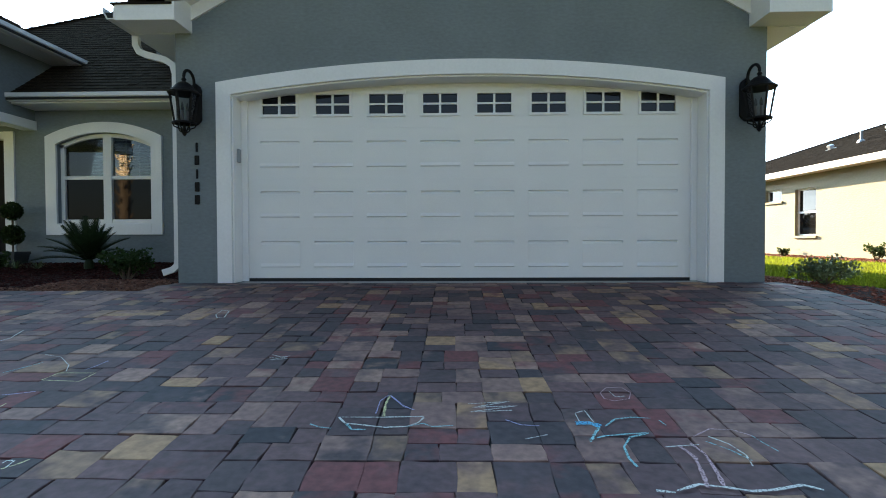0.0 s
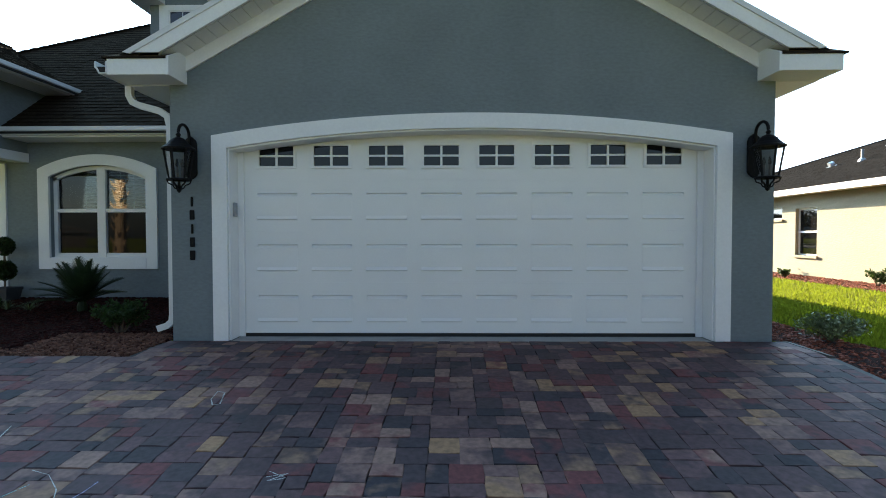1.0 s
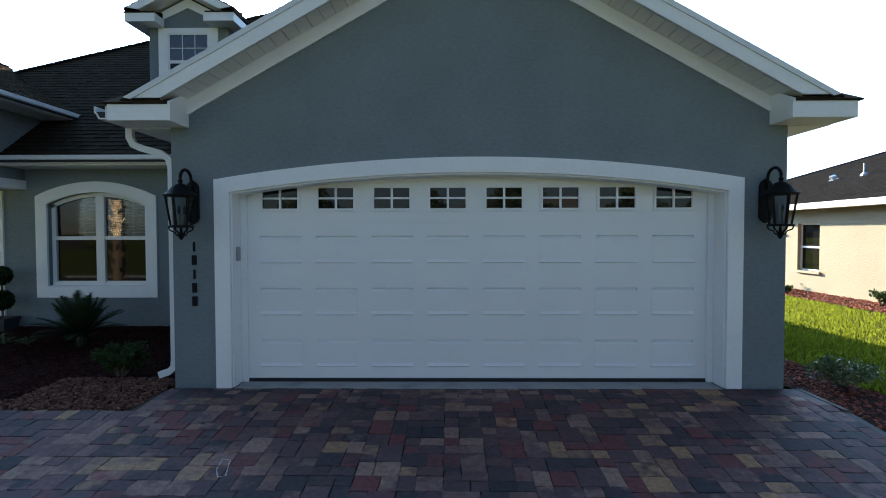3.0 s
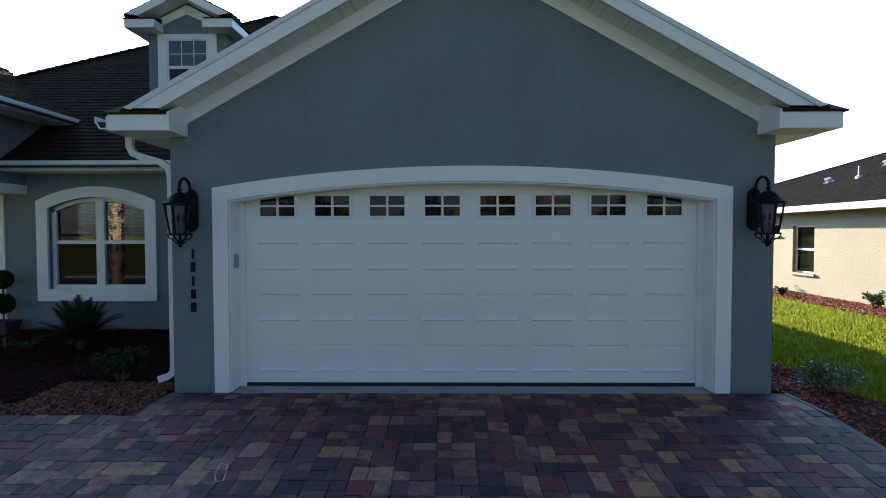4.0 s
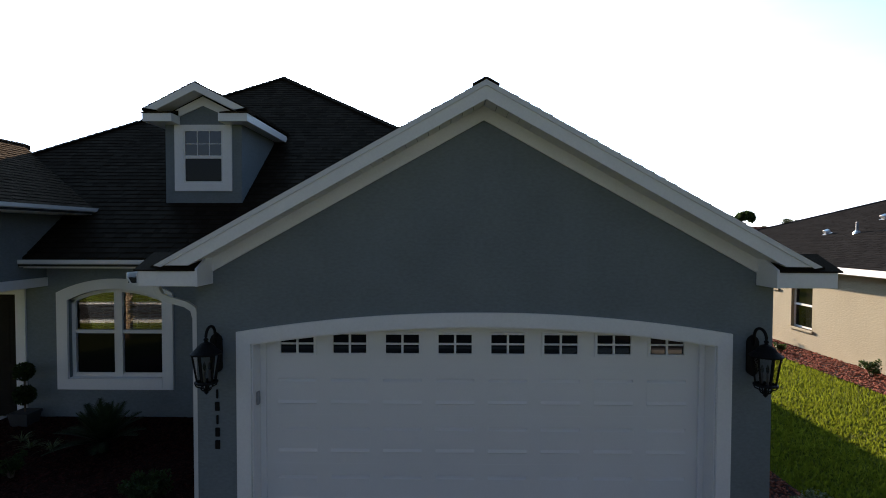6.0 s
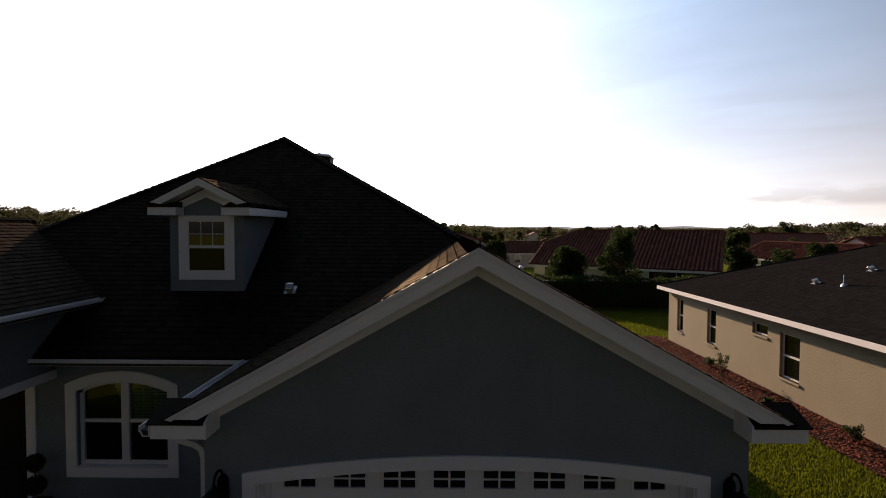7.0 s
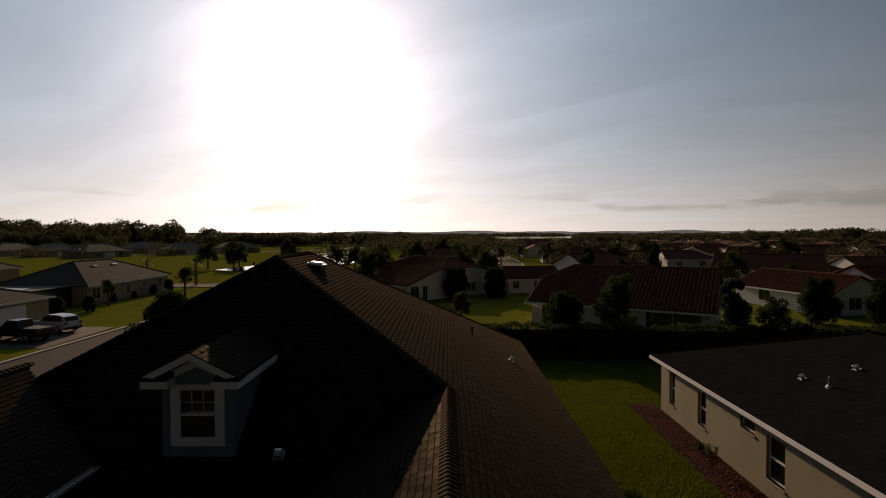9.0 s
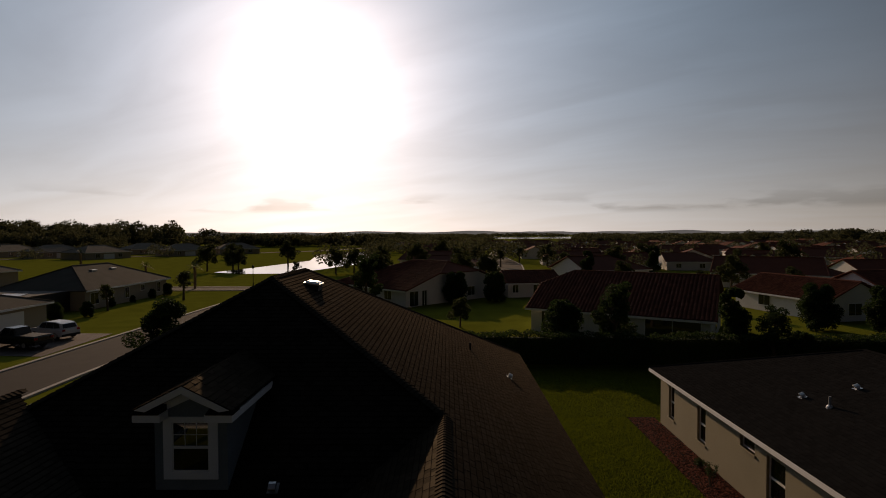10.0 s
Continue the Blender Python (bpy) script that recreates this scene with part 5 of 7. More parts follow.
goose_vent("metal_vent", 0, 0, 0, pose(-3.58, 4.25, front_z(4.25), 0, 0, 0) @ pose(0, 0, 0, tf, 0, 0), "bright metal goose-neck vent on dark shingles")
goose_vent("metal_vent", 0, 0, 0, pose(2.46, 13.7, RIDGE - P * 2.46, 0, tilt, 0), "bright metal goose-neck vent on dark shingles")
for vx, vy in ((12.8, 12.2), (14.2, 11.5)):
    goose_vent("metal_vent", 0, 0, 0, pose(vx, vy, NZ + 0.06 + NP * (vx - NE), 0, -math.degrees(math.atan(NP)), 0), "bright metal vent on the neighbour's roof")
pipe = empty("vent_pipe", "grey plumbing vent pipe on the neighbour's roof", "vent pipe", at=(12.9, 11.0, NZ + 0.06 + NP * 2.6))
part("pipe", lathe(bmesh.new(), [(0.04, -0.1), (0.04, 0.34), (0.035, 0.36)], 12), GREY_PLASTIC, pipe)
part("boot", lathe(bmesh.new(), [(0.12, -0.04), (0.10, 0.03), (0.05, 0.08)], 12), GALV, pipe)
pipe2 = empty("vent_pipe", "dark plumbing vent pipe on the shingles", "vent pipe", at=(1.0, 14.9, RIDGE - P * 1.0))
part("pipe", lathe(bmesh.new(), [(0.04, -0.1), (0.04, 0.30), (0.035, 0.32)], 12), RUBBER, pipe2)


# ---- shrubs and palms ----
def shrub(x, y, z, h, w, n, label, mat=None, leaf=0.06, name="shrub", seed=1):
    s = empty(name, label, "shrub", at=(x, y, z))
    r = random.Random(seed)
    bm = bmesh.new()
    tips = []
    for k in range(9):
        a = 2 * math.pi * k / 9 + r.uniform(-0.3, 0.3)
        q = w * 0.5 * r.uniform(0.35, 0.95)
        t = (q * math.cos(a), q * math.sin(a), h * r.uniform(0.55, 0.98))
        tips.append(t)
        tube(bm, [(0.02 * math.cos(a), 0.02 * math.sin(a), 0), (t[0] * 0.45, t[1] * 0.45, t[2] * 0.5), t], [0.012, 0.008, 0.003], 5)
    part("stem", bm, BARK, s)
    blobs = [((t[0] * f, t[1] * f, t[2] * (0.45 + 0.5 * f)), w * 0.16, 1.1) for t in tips for f in (0.55, 0.85, 1.0)]
    v, f = leaf_cloud(n, ball_points(blobs), leaf, r)
    mesh_object("leaves", v, f, mat or SHRUB, s)
    return s


def frond(bm, length, lift, droop, leaflets, width, r):
    """A feathered frond along +x."""
    pts = []
    for i in range(9):
        t = i / 8
        pts.append(Vector((length * t * math.cos(lift) , 0, length * (t * math.sin(lift) - droop * t * t))))
    tube(bm, pts, [0.012 * (1 - 0.8 * i / 8) for i in range(9)], 4)
    for i in range(leaflets):
        t = 0.15 + 0.85 * i / leaflets
        k = min(7, int(t * 8))
        p = pts[k].lerp(pts[k + 1], t * 8 - k)
        d = (pts[k + 1] - pts[k]).normalized()
        l = width * math.sin(math.pi * min(1, 0.25 + 0.75 * t)) * r.uniform(0.85, 1.1) + 0.04
        for s in (-1, 1):
            tip = p + (d * 0.55 + Vector((0, s, 0)) * 0.8 + Vector((0, 0, 0.18))).normalized() * l
            a, b = p - d * 0.012, p + d * 0.012
            bm.faces.new([bm.verts.new(a), bm.verts.new(b), bm.verts.new(tip)])


def fan_palm(x, y, z, scale, label, n=34, seed=3):
    s = empty("palm_shrub", label, "palm", at=(x, y, z))
    r = random.Random(seed)
    part("stem", lathe(bmesh.new(), [(0.07 * scale, -0.2), (0.08 * scale, 0.06 * scale), (0.06 * scale, 0.12 * scale), (0.03, 0.16 * scale)], 10), PALM, s)
    for k in range(n):
        bm = bmesh.new()
        ring = k / n
        lift = 1.42 - 1.05 * ring + r.uniform(-0.1, 0.1)
        frond(bm, scale * r.uniform(0.75, 0.95), lift, 0.10 + 0.22 * ring, 26, 0.20 * scale, r)
        ob = part("frond", bm, PALM, s)
        ob.location = (0, 0, 0.12 * scale)
        ob.rotation_euler = (0, 0, k * 2.4 + r.uniform(-0.2, 0.2))
    return s


fan_palm(-5.85, 1.95, 0.08, 0.88, "low feathery palm with stiff dark fronds in mulch")
shrub(-4.3, 0.45, -0.02, 0.42, 0.52, 1500, "small dense green shrub in the mulch bed", leaf=0.05, seed=2)
shrub(-6.6, 1.1, 0.03, 0.30, 0.5, 700, "low dark shrub in the mulch bed", FOLIAGE, leaf=0.05, seed=4)
shrub(-4.1, 2.5, 0.05, 0.34, 0.4, 600, "small upright shrub near the grey wall", leaf=0.05, seed=6)
VARIEGATED = material("variegated_leaf", (0.13, 0.165, 0.075), 0.6, scale=4, vary=0.4, fine=25, bump=0, per_island=1.6, spec=0.3)
shrub(4.25, 0.25, -0.05, 0.30, 0.66, 1300, "loose variegated shrub beside the driveway", VARIEGATED, leaf=0.045, seed=8)
shrub(10.25, 7.0, -0.1, 0.42, 0.5, 600, "young shrub at the cream wall", leaf=0.06, seed=11)
shrub(10.25, 14.5, -0.1, 0.35, 0.45, 500, "young shrub at the cream wall", leaf=0.06, seed=12)
shrub(9.9, 12.9, -0.1, 1.0, 0.55, 260, "thin leggy sapling in the mulch by the cream wall", leaf=0.08, seed=13)
shrub(9.7, 9.8, -0.1, 0.28, 0.4, 400, "young shrub at the cream wall", leaf=0.06, seed=14)


def spider_plant(x, y, z, seed):
    s = empty("grass_clump", "striped tufted border grass in dark mulch", "plant", "border grass clumps", at=(x, y, z))
    r = random.Random(seed)
    bm = bmesh.new()
    for k in range(46):
        a, l, up = r.uniform(0, 6.28), r.uniform(0.22, 0.36), r.uniform(0.5, 1.25)
        d = Vector((math.cos(a), math.sin(a), 0))
        n = Vector((-d.y, d.x, 0)) * 0.008
        prev = None
        for i in range(5):
            t = i / 4
            p = d * (l * t * math.cos(up)) + Vector((0, 0, l * (t * math.sin(up) - 0.45 * t * t)))
            row = (bm.verts.new(p - n * (1 - t * 0.85)), bm.verts.new(p + n * (1 - t * 0.85)))
            if prev:
                bm.faces.new((prev[0], prev[1], row[1], row[0]))
            prev = row
    part("blades", bm, VARIEGATED, s)


for i, (x, y) in enumerate(((-7.1, 2.05), (-6.72, 2.0), (-7.45, 2.3))):
    spider_plant(x, y, bed_left(x, y), 20 + i)

# ---- lawn blades on the side yard ----
r3 = np.random.RandomState(9)
gv, gf = [], []
N = 120000
gx, gy = r3.uniform(4.46, 9.34, N), -3 + 36 * r3.uniform(0, 1, N) ** 1.35
gx = np.where(gy > 20.4, 4.0 + (gx - 4.46) * 2.2, gx)
ga, gh, gl = r3.uniform(0, 6.283, N), r3.uniform(0.05, 0.10, N), r3.uniform(-0.05, 0.05, (N, 2))
for i in range(N):
    x, y, z = gx[i], gy[i], ground_z(gx[i], gy[i])
    dx, dy = 0.016 * math.cos(ga[i]), 0.016 * math.sin(ga[i])
    gv += [(x - dx, y - dy, z), (x + dx, y + dy, z), (x + gl[i, 0], y + gl[i, 1], z + gh[i])]
    gf.append((3 * i, 3 * i + 1, 3 * i + 2))
tagged(mesh_object("grass", gv, gf, BLADE), "thick green lawn grass of the side yard", "grass", kind="stuff")

# ---- chalk drawings on the pavers ----
CHALK = {
    "white": (0.62, 0.62, 0.58), "yellow": (0.62, 0.56, 0.30), "lilac": (0.42, 0.40, 0.62), "teal": (0.25, 0.50, 0.52), "blue": (0.10, 0.40, 0.62), "pink": (0.50, 0.33, 0.35)}


def chalk_material(name, colour):
    """Worn chalk: gaps where the stick skipped over the rough face."""
    m = bpy.data.materials.new(name)
    m.use_nodes = True
    n, l = m.node_tree.nodes, m.node_tree.links
    b = n["Principled BSDF"]
    b.inputs["Base Color"].default_value, b.inputs["Roughness"].default_value = (*colour, 1), 1.0
    geo, no, ra = n.new("ShaderNodeNewGeometry"), n.new("ShaderNodeTexNoise"), n.new("ShaderNodeMapRange")
    no.inputs["Scale"].default_value, no.inputs["Detail"].default_value = 140, 3
    ra.inputs["From Min"].default_value, ra.inputs["From Max"].default_value = 0.28, 0.55
    ra.inputs["To Max"].default_value = 0.9
    l.new(geo.outputs["Position"], no.inputs["Vector"])
    l.new(no.outputs["Fac"], ra.inputs["Value"])
    l.new(ra.outputs[0], b.inputs["Alpha"])
    return m


CHALK_MATS = {k: chalk_material("chalk_" + k, c) for k, c in CHALK.items()}
def chalk(name, *strokes):
    """Strokes of (tone, width, points) drawn over the sloping pavers."""
    thing = empty(name, "faint coloured chalk drawing on the pavers", "chalk drawing", "chalk drawings")
    for tone, w, pts in strokes:
        bm, prev = bmesh.new(), None
        vs = [Vector((x, y, 0)) for x, y in pts]
        fine_pts = [p.lerp(q, i / 4) for p, q in zip(vs, vs[1:]) for i in range(4)] + [vs[-1]]
        for i, p in enumerate(fine_pts):
            d = (fine_pts[min(i + 1, len(fine_pts) - 1)] - fine_pts[max(i - 1, 0)]).normalized()
            side = Vector((-d.y, d.x, 0)) * w * 0.5 * rng.uniform(0.5, 1.2)
            row = [bm.verts.new((q.x, q.y, drive_z(q.y) + 0.006)) for q in (p + side, p - side)]
            if prev:
                bm.faces.new((prev[0], prev[1], row[1], row[0]))
            prev = row
        part("stroke", bm, CHALK_MATS[tone], thing)


chalk("chalk_boat", ("white", 0.010, [(-0.68, -3.75), (-0.64, -3.81), (-0.55, -3.83), (-0.46, -3.85), (-0.37, -3.84), (-0.32, -3.80), (-0.30, -3.75)]), ("white", 0.008, [(-0.68, -3.75), (-0.50, -3.75), (-0.30, -3.74)]),
      ("yellow", 0.013, [(-0.48, -3.50), (-0.49, -3.61), (-0.48, -3.74)]), ("lilac", 0.008, [(-0.49, -3.50), (-0.52, -3.57), (-0.52, -3.71)]), ("lilac", 0.011, [(-0.48, -3.50), (-0.43, -3.58), (-0.40, -3.63), (-0.35, -3.67)]),
      ("teal", 0.008, [(-0.79, -3.82), (-0.74, -3.85), (-0.69, -3.86)]), ("teal", 0.012, [(-0.63, -3.82), (-0.60, -3.87), (-0.54, -3.87)]), ("teal", 0.008, [(-0.37, -3.84), (-0.30, -3.81), (-0.26, -3.84), (-0.17, -3.83)]))
chalk("chalk_swirl", ("blue", 0.034, [(0.36, -3.80), (0.42, -3.80), (0.46, -3.83)]), ("white", 0.006, [(0.38, -3.78), (0.38, -3.70), (0.43, -3.67), (0.44, -3.79)]), ("teal", 0.012, [(0.45, -3.84), (0.41, -3.91), (0.38, -3.97)]),
      ("teal", 0.009, [(0.38, -3.95), (0.45, -3.92), (0.55, -3.90), (0.63, -3.89)]), ("teal", 0.010, [(0.48, -3.83), (0.54, -3.76), (0.62, -3.74), (0.70, -3.75)]),
      ("teal", 0.013, [(0.64, -3.89), (0.55, -3.93), (0.50, -4.01), (0.49, -4.10), (0.50, -4.16)]), ("teal", 0.008, [(0.73, -3.77), (0.74, -3.82)]))
chalk("chalk_flower", ("pink", 0.016, [(0.72, -4.00), (0.74, -4.09), (0.71, -4.22), (0.69, -4.29)]), ("pink", 0.016, [(0.77, -3.98), (0.79, -4.06), (0.77, -4.19), (0.75, -4.28)]), ("white", 0.007, [(0.66, -4.01), (0.72, -4.00), (0.80, -3.99)]),
      ("pink", 0.008, [(0.81, -3.92), (0.91, -3.85), (1.00, -3.86), (1.05, -3.91)]), ("white", 0.007, [(0.87, -3.92), (0.92, -3.98), (0.94, -4.07), (0.92, -4.15)]), ("teal", 0.007, [(0.84, -3.96), (0.90, -4.03), (0.94, -4.11)]),
      ("teal", 0.006, [(1.05, -3.91), (1.06, -3.97), (1.08, -4.04)]))
chalk("chalk_line", ("white", 0.014, [(0.51, -4.31), (0.57, -4.32)]), ("white", 0.013, [(0.58, -4.31), (0.67, -4.27), (0.76, -4.29), (0.83, -4.31), (0.91, -4.30), (1.02, -4.27), (1.07, -4.30)]))
chalk("chalk_ring", ("pink", 0.006, [(0.56, -3.46), (0.61, -3.39), (0.69, -3.39), (0.71, -3.46), (0.68, -3.53), (0.60, -3.56), (0.56, -3.53), (0.56, -3.46)]), ("white", 0.006, [(0.61, -3.44), (0.62, -3.51), (0.67, -3.50)]))
chalk("chalk_square", ("yellow", 0.009, [(-2.39, -3.30), (-2.38, -3.19), (-2.17, -3.19), (-2.17, -3.32), (-2.39, -3.30)]), ("white", 0.006, [(-2.72, -2.86), (-2.58, -2.91), (-2.42, -3.06), (-2.36, -3.16)]),
      ("teal", 0.008, [(-2.70, -3.19), (-2.66, -3.11), (-2.61, -3.01)]), ("lilac", 0.008, [(-2.27, -3.14), (-2.25, -3.08), (-2.24, -2.98)]))
chalk("chalk_scribble", ("white", 0.008, [(-0.10, -3.60), (0.10, -3.57), (-0.08, -3.64), (0.13, -3.62), (-0.09, -3.69), (0.10, -3.67)]), ("lilac", 0.008, [(0.06, -3.77), (0.12, -3.82), (0.20, -3.83)]), ("white", 0.006, [(0.12, -3.95), (0.22, -3.91)]))
chalk("chalk_mark", ("white", 0.007, [(-1.29, -2.92), (-1.17, -2.88), (-1.27, -2.96), (-1.17, -2.93), (-1.29, -2.86)]))
chalk("chalk_oval", ("white", 0.010, [(-2.13, -1.80), (-2.15, -1.64), (-2.08, -1.66), (-2.02, -1.89), (-2.07, -1.91), (-2.13, -1.80)]))
chalk("chalk_dash", ("white", 0.010, [(-3.27, -2.56), (-3.26, -2.49), (-3.34, -2.28)]), ("lilac", 0.008, [(-2.43, -3.51), (-2.36, -3.49), (-2.29, -3.46)]), ("yellow", 0.010, [(-2.31, -3.65), (-2.31, -3.61)]))
chalk("chalk_curl", ("yellow", 0.010, [(-1.82, -4.20), (-1.79, -4.17), (-1.77, -4.13)]), ("white", 0.008, [(-1.85, -4.16), (-1.85, -4.14), (-1.82, -4.14), (-1.81, -4.19)]))


# ---- trees ----
def tree_thing(name, h, w, trunk_h, seed, leaf, n, mat, label, bare=False):
    """A tapered trunk, limbs and a crown of many small leaves in uneven clumps."""
    t = empty(name, label, "tree")
    r = random.Random(seed)
    bm = bmesh.new()
    lean = (r.uniform(-0.05, 0.05) * h, r.uniform(-0.05, 0.05) * h)
    top = (lean[0], lean[1], h * 0.86)
    tube(bm, [(0, 0, -0.2), (lean[0] * 0.3, lean[1] * 0.3, trunk_h), (lean[0] * 0.7, lean[1] * 0.7, h * 0.6), top], [0.035 * h + 0.02, 0.026 * h + 0.02, 0.014 * h, 0.005 * h], 8)
    tips = [top]
    for k in range(11):
        a = 2.4 * k + r.uniform(-0.4, 0.4)
        z0 = trunk_h + (h * 0.75 - trunk_h) * (k / 11)
        reach = w * 0.5 * r.uniform(0.5, 1.0) * (1.0 - 0.45 * (k / 11))
        tip = (lean[0] * 0.5 + reach * math.cos(a), lean[1] * 0.5 + reach * math.sin(a), min(h * 0.95, z0 + h * r.uniform(0.08, 0.28)))
        tube(bm, [(lean[0] * z0 / h, lean[1] * z0 / h, z0), ((tip[0]) * 0.5, tip[1] * 0.5, (z0 + tip[2]) / 2 + 0.03 * h), tip], [0.012 * h, 0.008 * h, 0.003 * h], 5)
        tips.append(tip)
    part("trunk", bm, BARK, t)
    blobs = []
    for tip in tips:
        for _ in range(3):
            q = r.uniform(0.55, 1.08)
            rad = w * r.uniform(0.10, 0.19)
            blobs.append(((tip[0] * q + r.uniform(-1, 1) * w * 0.07, tip[1] * q + r.uniform(-1, 1) * w * 0.07, min(h - rad * 0.5, max(trunk_h * 1.05, tip[2] + r.uniform(-0.12, 0.08) * h))), rad, 0.8))
    v, f = leaf_cloud(n, ball_points(blobs), leaf, r, 0.3)
    mesh_object("crown", v, f, mat, t)
    return t


def clipped_tree(name, h, w, seed, n, leaf, label):
    """A dense clipped or columnar tree, leafy to the ground."""
    t = empty(name, label, "tree")
    r = random.Random(seed)
    part("trunk", tube(bmesh.new(), [(0, 0, -0.2), (0, 0, h * 0.8)], [0.10, 0.04], 8), BARK, t)
    blobs = []
    for i in range(44):
        z = h * r.uniform(0.10, 0.90)
        e = math.sqrt(max(0.05, 1 - ((z / h - 0.45) / 0.60) ** 2)) * w * 0.5
        a = r.uniform(0, 6.28)
        q = e * r.uniform(0.25, 0.75)
        blobs.append(((q * math.cos(a), q * math.sin(a), z), e * r.uniform(0.28, 0.42), 1.1))
    v, f = leaf_cloud(n, ball_points(blobs), leaf, r)
    mesh_object("crown", v, f, FOLIAGE, t)
    return t


def place(proto, spots, group, jitter=(0.85, 1.2)):
    """The first spot takes the prototype, the others copies of it."""
    r = random.Random(len(spots) * 7 + len(group))
    for i, (x, y, *s) in enumerate(spots):
        k = s[0] if s else r.uniform(*jitter)
        m = pose(x, y, ground_z(x, y), 0, 0, r.uniform(0, 360))
        if i == 0:
            proto.matrix_basis = m
            proto.scale = (k, k, k)
            ob = proto
        else:
            ob = copy_thing(proto, m)
            ob.matrix_basis = m @ Matrix.Diagonal((k, k, k, 1))
        ob["group"] = group


LEAF_MID = material("leafy_green", (0.046, 0.058, 0.018), 0.75, scale=0.5, vary=0.3, fine=6, bump=0, per_island=1.2, spec=0.2)
let_light_through(LEAF_MID, 0.42)
oak = tree_thing("oak_tree", 6.8, 6.0, 1.7, 41, 0.36, 4200, LEAF_MID, "broad leafy tree with an uneven dark crown")
place(oak, [(-52, 163), (-28, 124), (-24, 127, 0.9), (-66, 136), (-61, 141, 1.05), (-57, 135, 0.9), (-13, 84, 1.0), (-20, 150), (-8, 135), (3, 120), (-2, 160), (10, 170), (-75, 180), (-90, 210), (40, 118), (62, 105), (55, 140), (85, 125), (100, 160), (30, 150), (8, 105, 0.8), (-14, 108, 0.8), (48, 82, 0.9), (3, 101, 0.85), (9, 106, 0.8), (-3, 97, 0.7), (27, 112, 0.8), (33, 92, 0.7), (40, 75, 0.6), (-11.5, 79, 0.95), (52, 72, 0.7), (1.4, 49.4, 0.46), (-9, -27.5, 0.9), (-2, -26.5, 0.8), (4.5, -28, 0.95), (11, -26.5, 0.85), (17, -28, 0.9)], "trees on the green")
slim = tree_thing("young_tree", 4.8, 2.6, 1.6, 43, 0.22, 1800, LEAF_MID, "slender young street tree with a thin trunk")
place(slim, [(-40.5, 73), (-45, 62, 0.8), (-46, 84, 0.8), (24, 70, 0.9), (-34, 110, 0.9), (30, 128, 1.2), (34, 62, 0.9), (16, 150, 1.2), (25, 175, 1.2)], "street trees")
near_tree = tree_thing("garden_tree", 5.0, 4.3, 0.7, 47, 0.20, 13000, FOLIAGE, "dark bushy garden tree beside the street")
near_tree.location = (-21.0, 32.0, ground_z(-21, 32))
tall = tree_thing("bottlebrush_tree", 6.0, 3.6, 0.8, 51, 0.20, 7500, FOLIAGE, "tall loose evergreen tree behind the hedge")
place(tall, [(13.2, 34.6, 1.0), (23.8, 31.6, 0.74), (-10.9, 63.6, 1.2)], "trees in the hedge")
round_bush = clipped_tree("round_bush", 4.6, 4.0, 53, 15000, 0.22, "large rounded dark bush in the hedge")
place(round_bush, [(9.6, 36.0, 1.0), (38.4, 47.5, 1.05), (43.5, 45.0, 1.05), (1.2, 68.6, 1.02), (7.05, 70.5, 0.98), (25.6, 31.2, 0.6), (-47.0, 66.0, 0.26), (-46.8, 70.5, 0.24), (-46.7, 75.5, 0.34), (-46.5, 79.5, 0.45), (-44.2, 57.0, 0.42), (-45.6, 53.6, 0.5)], "rounded evergreen bushes")
column = clipped_tree("columnar_tree", 6.4, 2.7, 57, 12000, 0.22, "tall columnar evergreen beside the tiled house")
place(column, [(22.0, 33.6, 0.95), (46, 110, 1.2), (27.5, 96, 1.1)], "columnar evergreens")


PALM_BARK = material("palm_boots", (0.27, 0.19, 0.115), 0.9, scale=5, vary=0.35, fine=40, bump=0.5)


def sabal_palm(name, h, seed, label):
    t = empty(name, label, "palm tree")
    r = random.Random(seed)
    bm = tube(bmesh.new(), [(0, 0, -0.2), (0.05, 0, h * 0.5), (0, 0.05, h * 0.88)], [0.22, 0.19, 0.17], 12)
    part("trunk", bm, PALM_BARK, t)
    for i in range(46):
        z = h * (0.10 + 0.76 * i / 46)
        a = i * 2.4
        bm = bmesh.new()
        tube(bm, [(0.15 * math.cos(a), 0.15 * math.sin(a), z), (0.26 * math.cos(a), 0.26 * math.sin(a), z + 0.10), (0.33 * math.cos(a), 0.33 * math.sin(a), z + 0.26)], [0.06, 0.045, 0.02], 5)
        part("boot", bm, PALM_BARK, t)
    for k in range(20):
        bm = bmesh.new()
        frond(bm, r.uniform(1.5, 1.9), 1.2 - 1.5 * k / 20, 0.35, 22, 0.5, r)
        ob = part("frond", bm, PALM, t)
        ob.location = (0, 0, h * 0.88)
        ob.rotation_euler = (0, 0, k * 2.4)
    return t


far_palm = sabal_palm("palm_tree", 4.6, 61, "palm tree with a rough trunk on the grass")
place(far_palm, [(-47, 90, 1.0), (-108, 146, 1.2), (-62, 100, 0.9)], "palms on the green")
front_palm = sabal_palm("street_palm", 6.5, 63, "palm with a rough booted trunk across the driveway")
front_palm.location = (-13.4, -7.6, ground_z(-13.4, -7.6))

# ---- hedge behind the back lawn ----
r5 = random.Random(71)


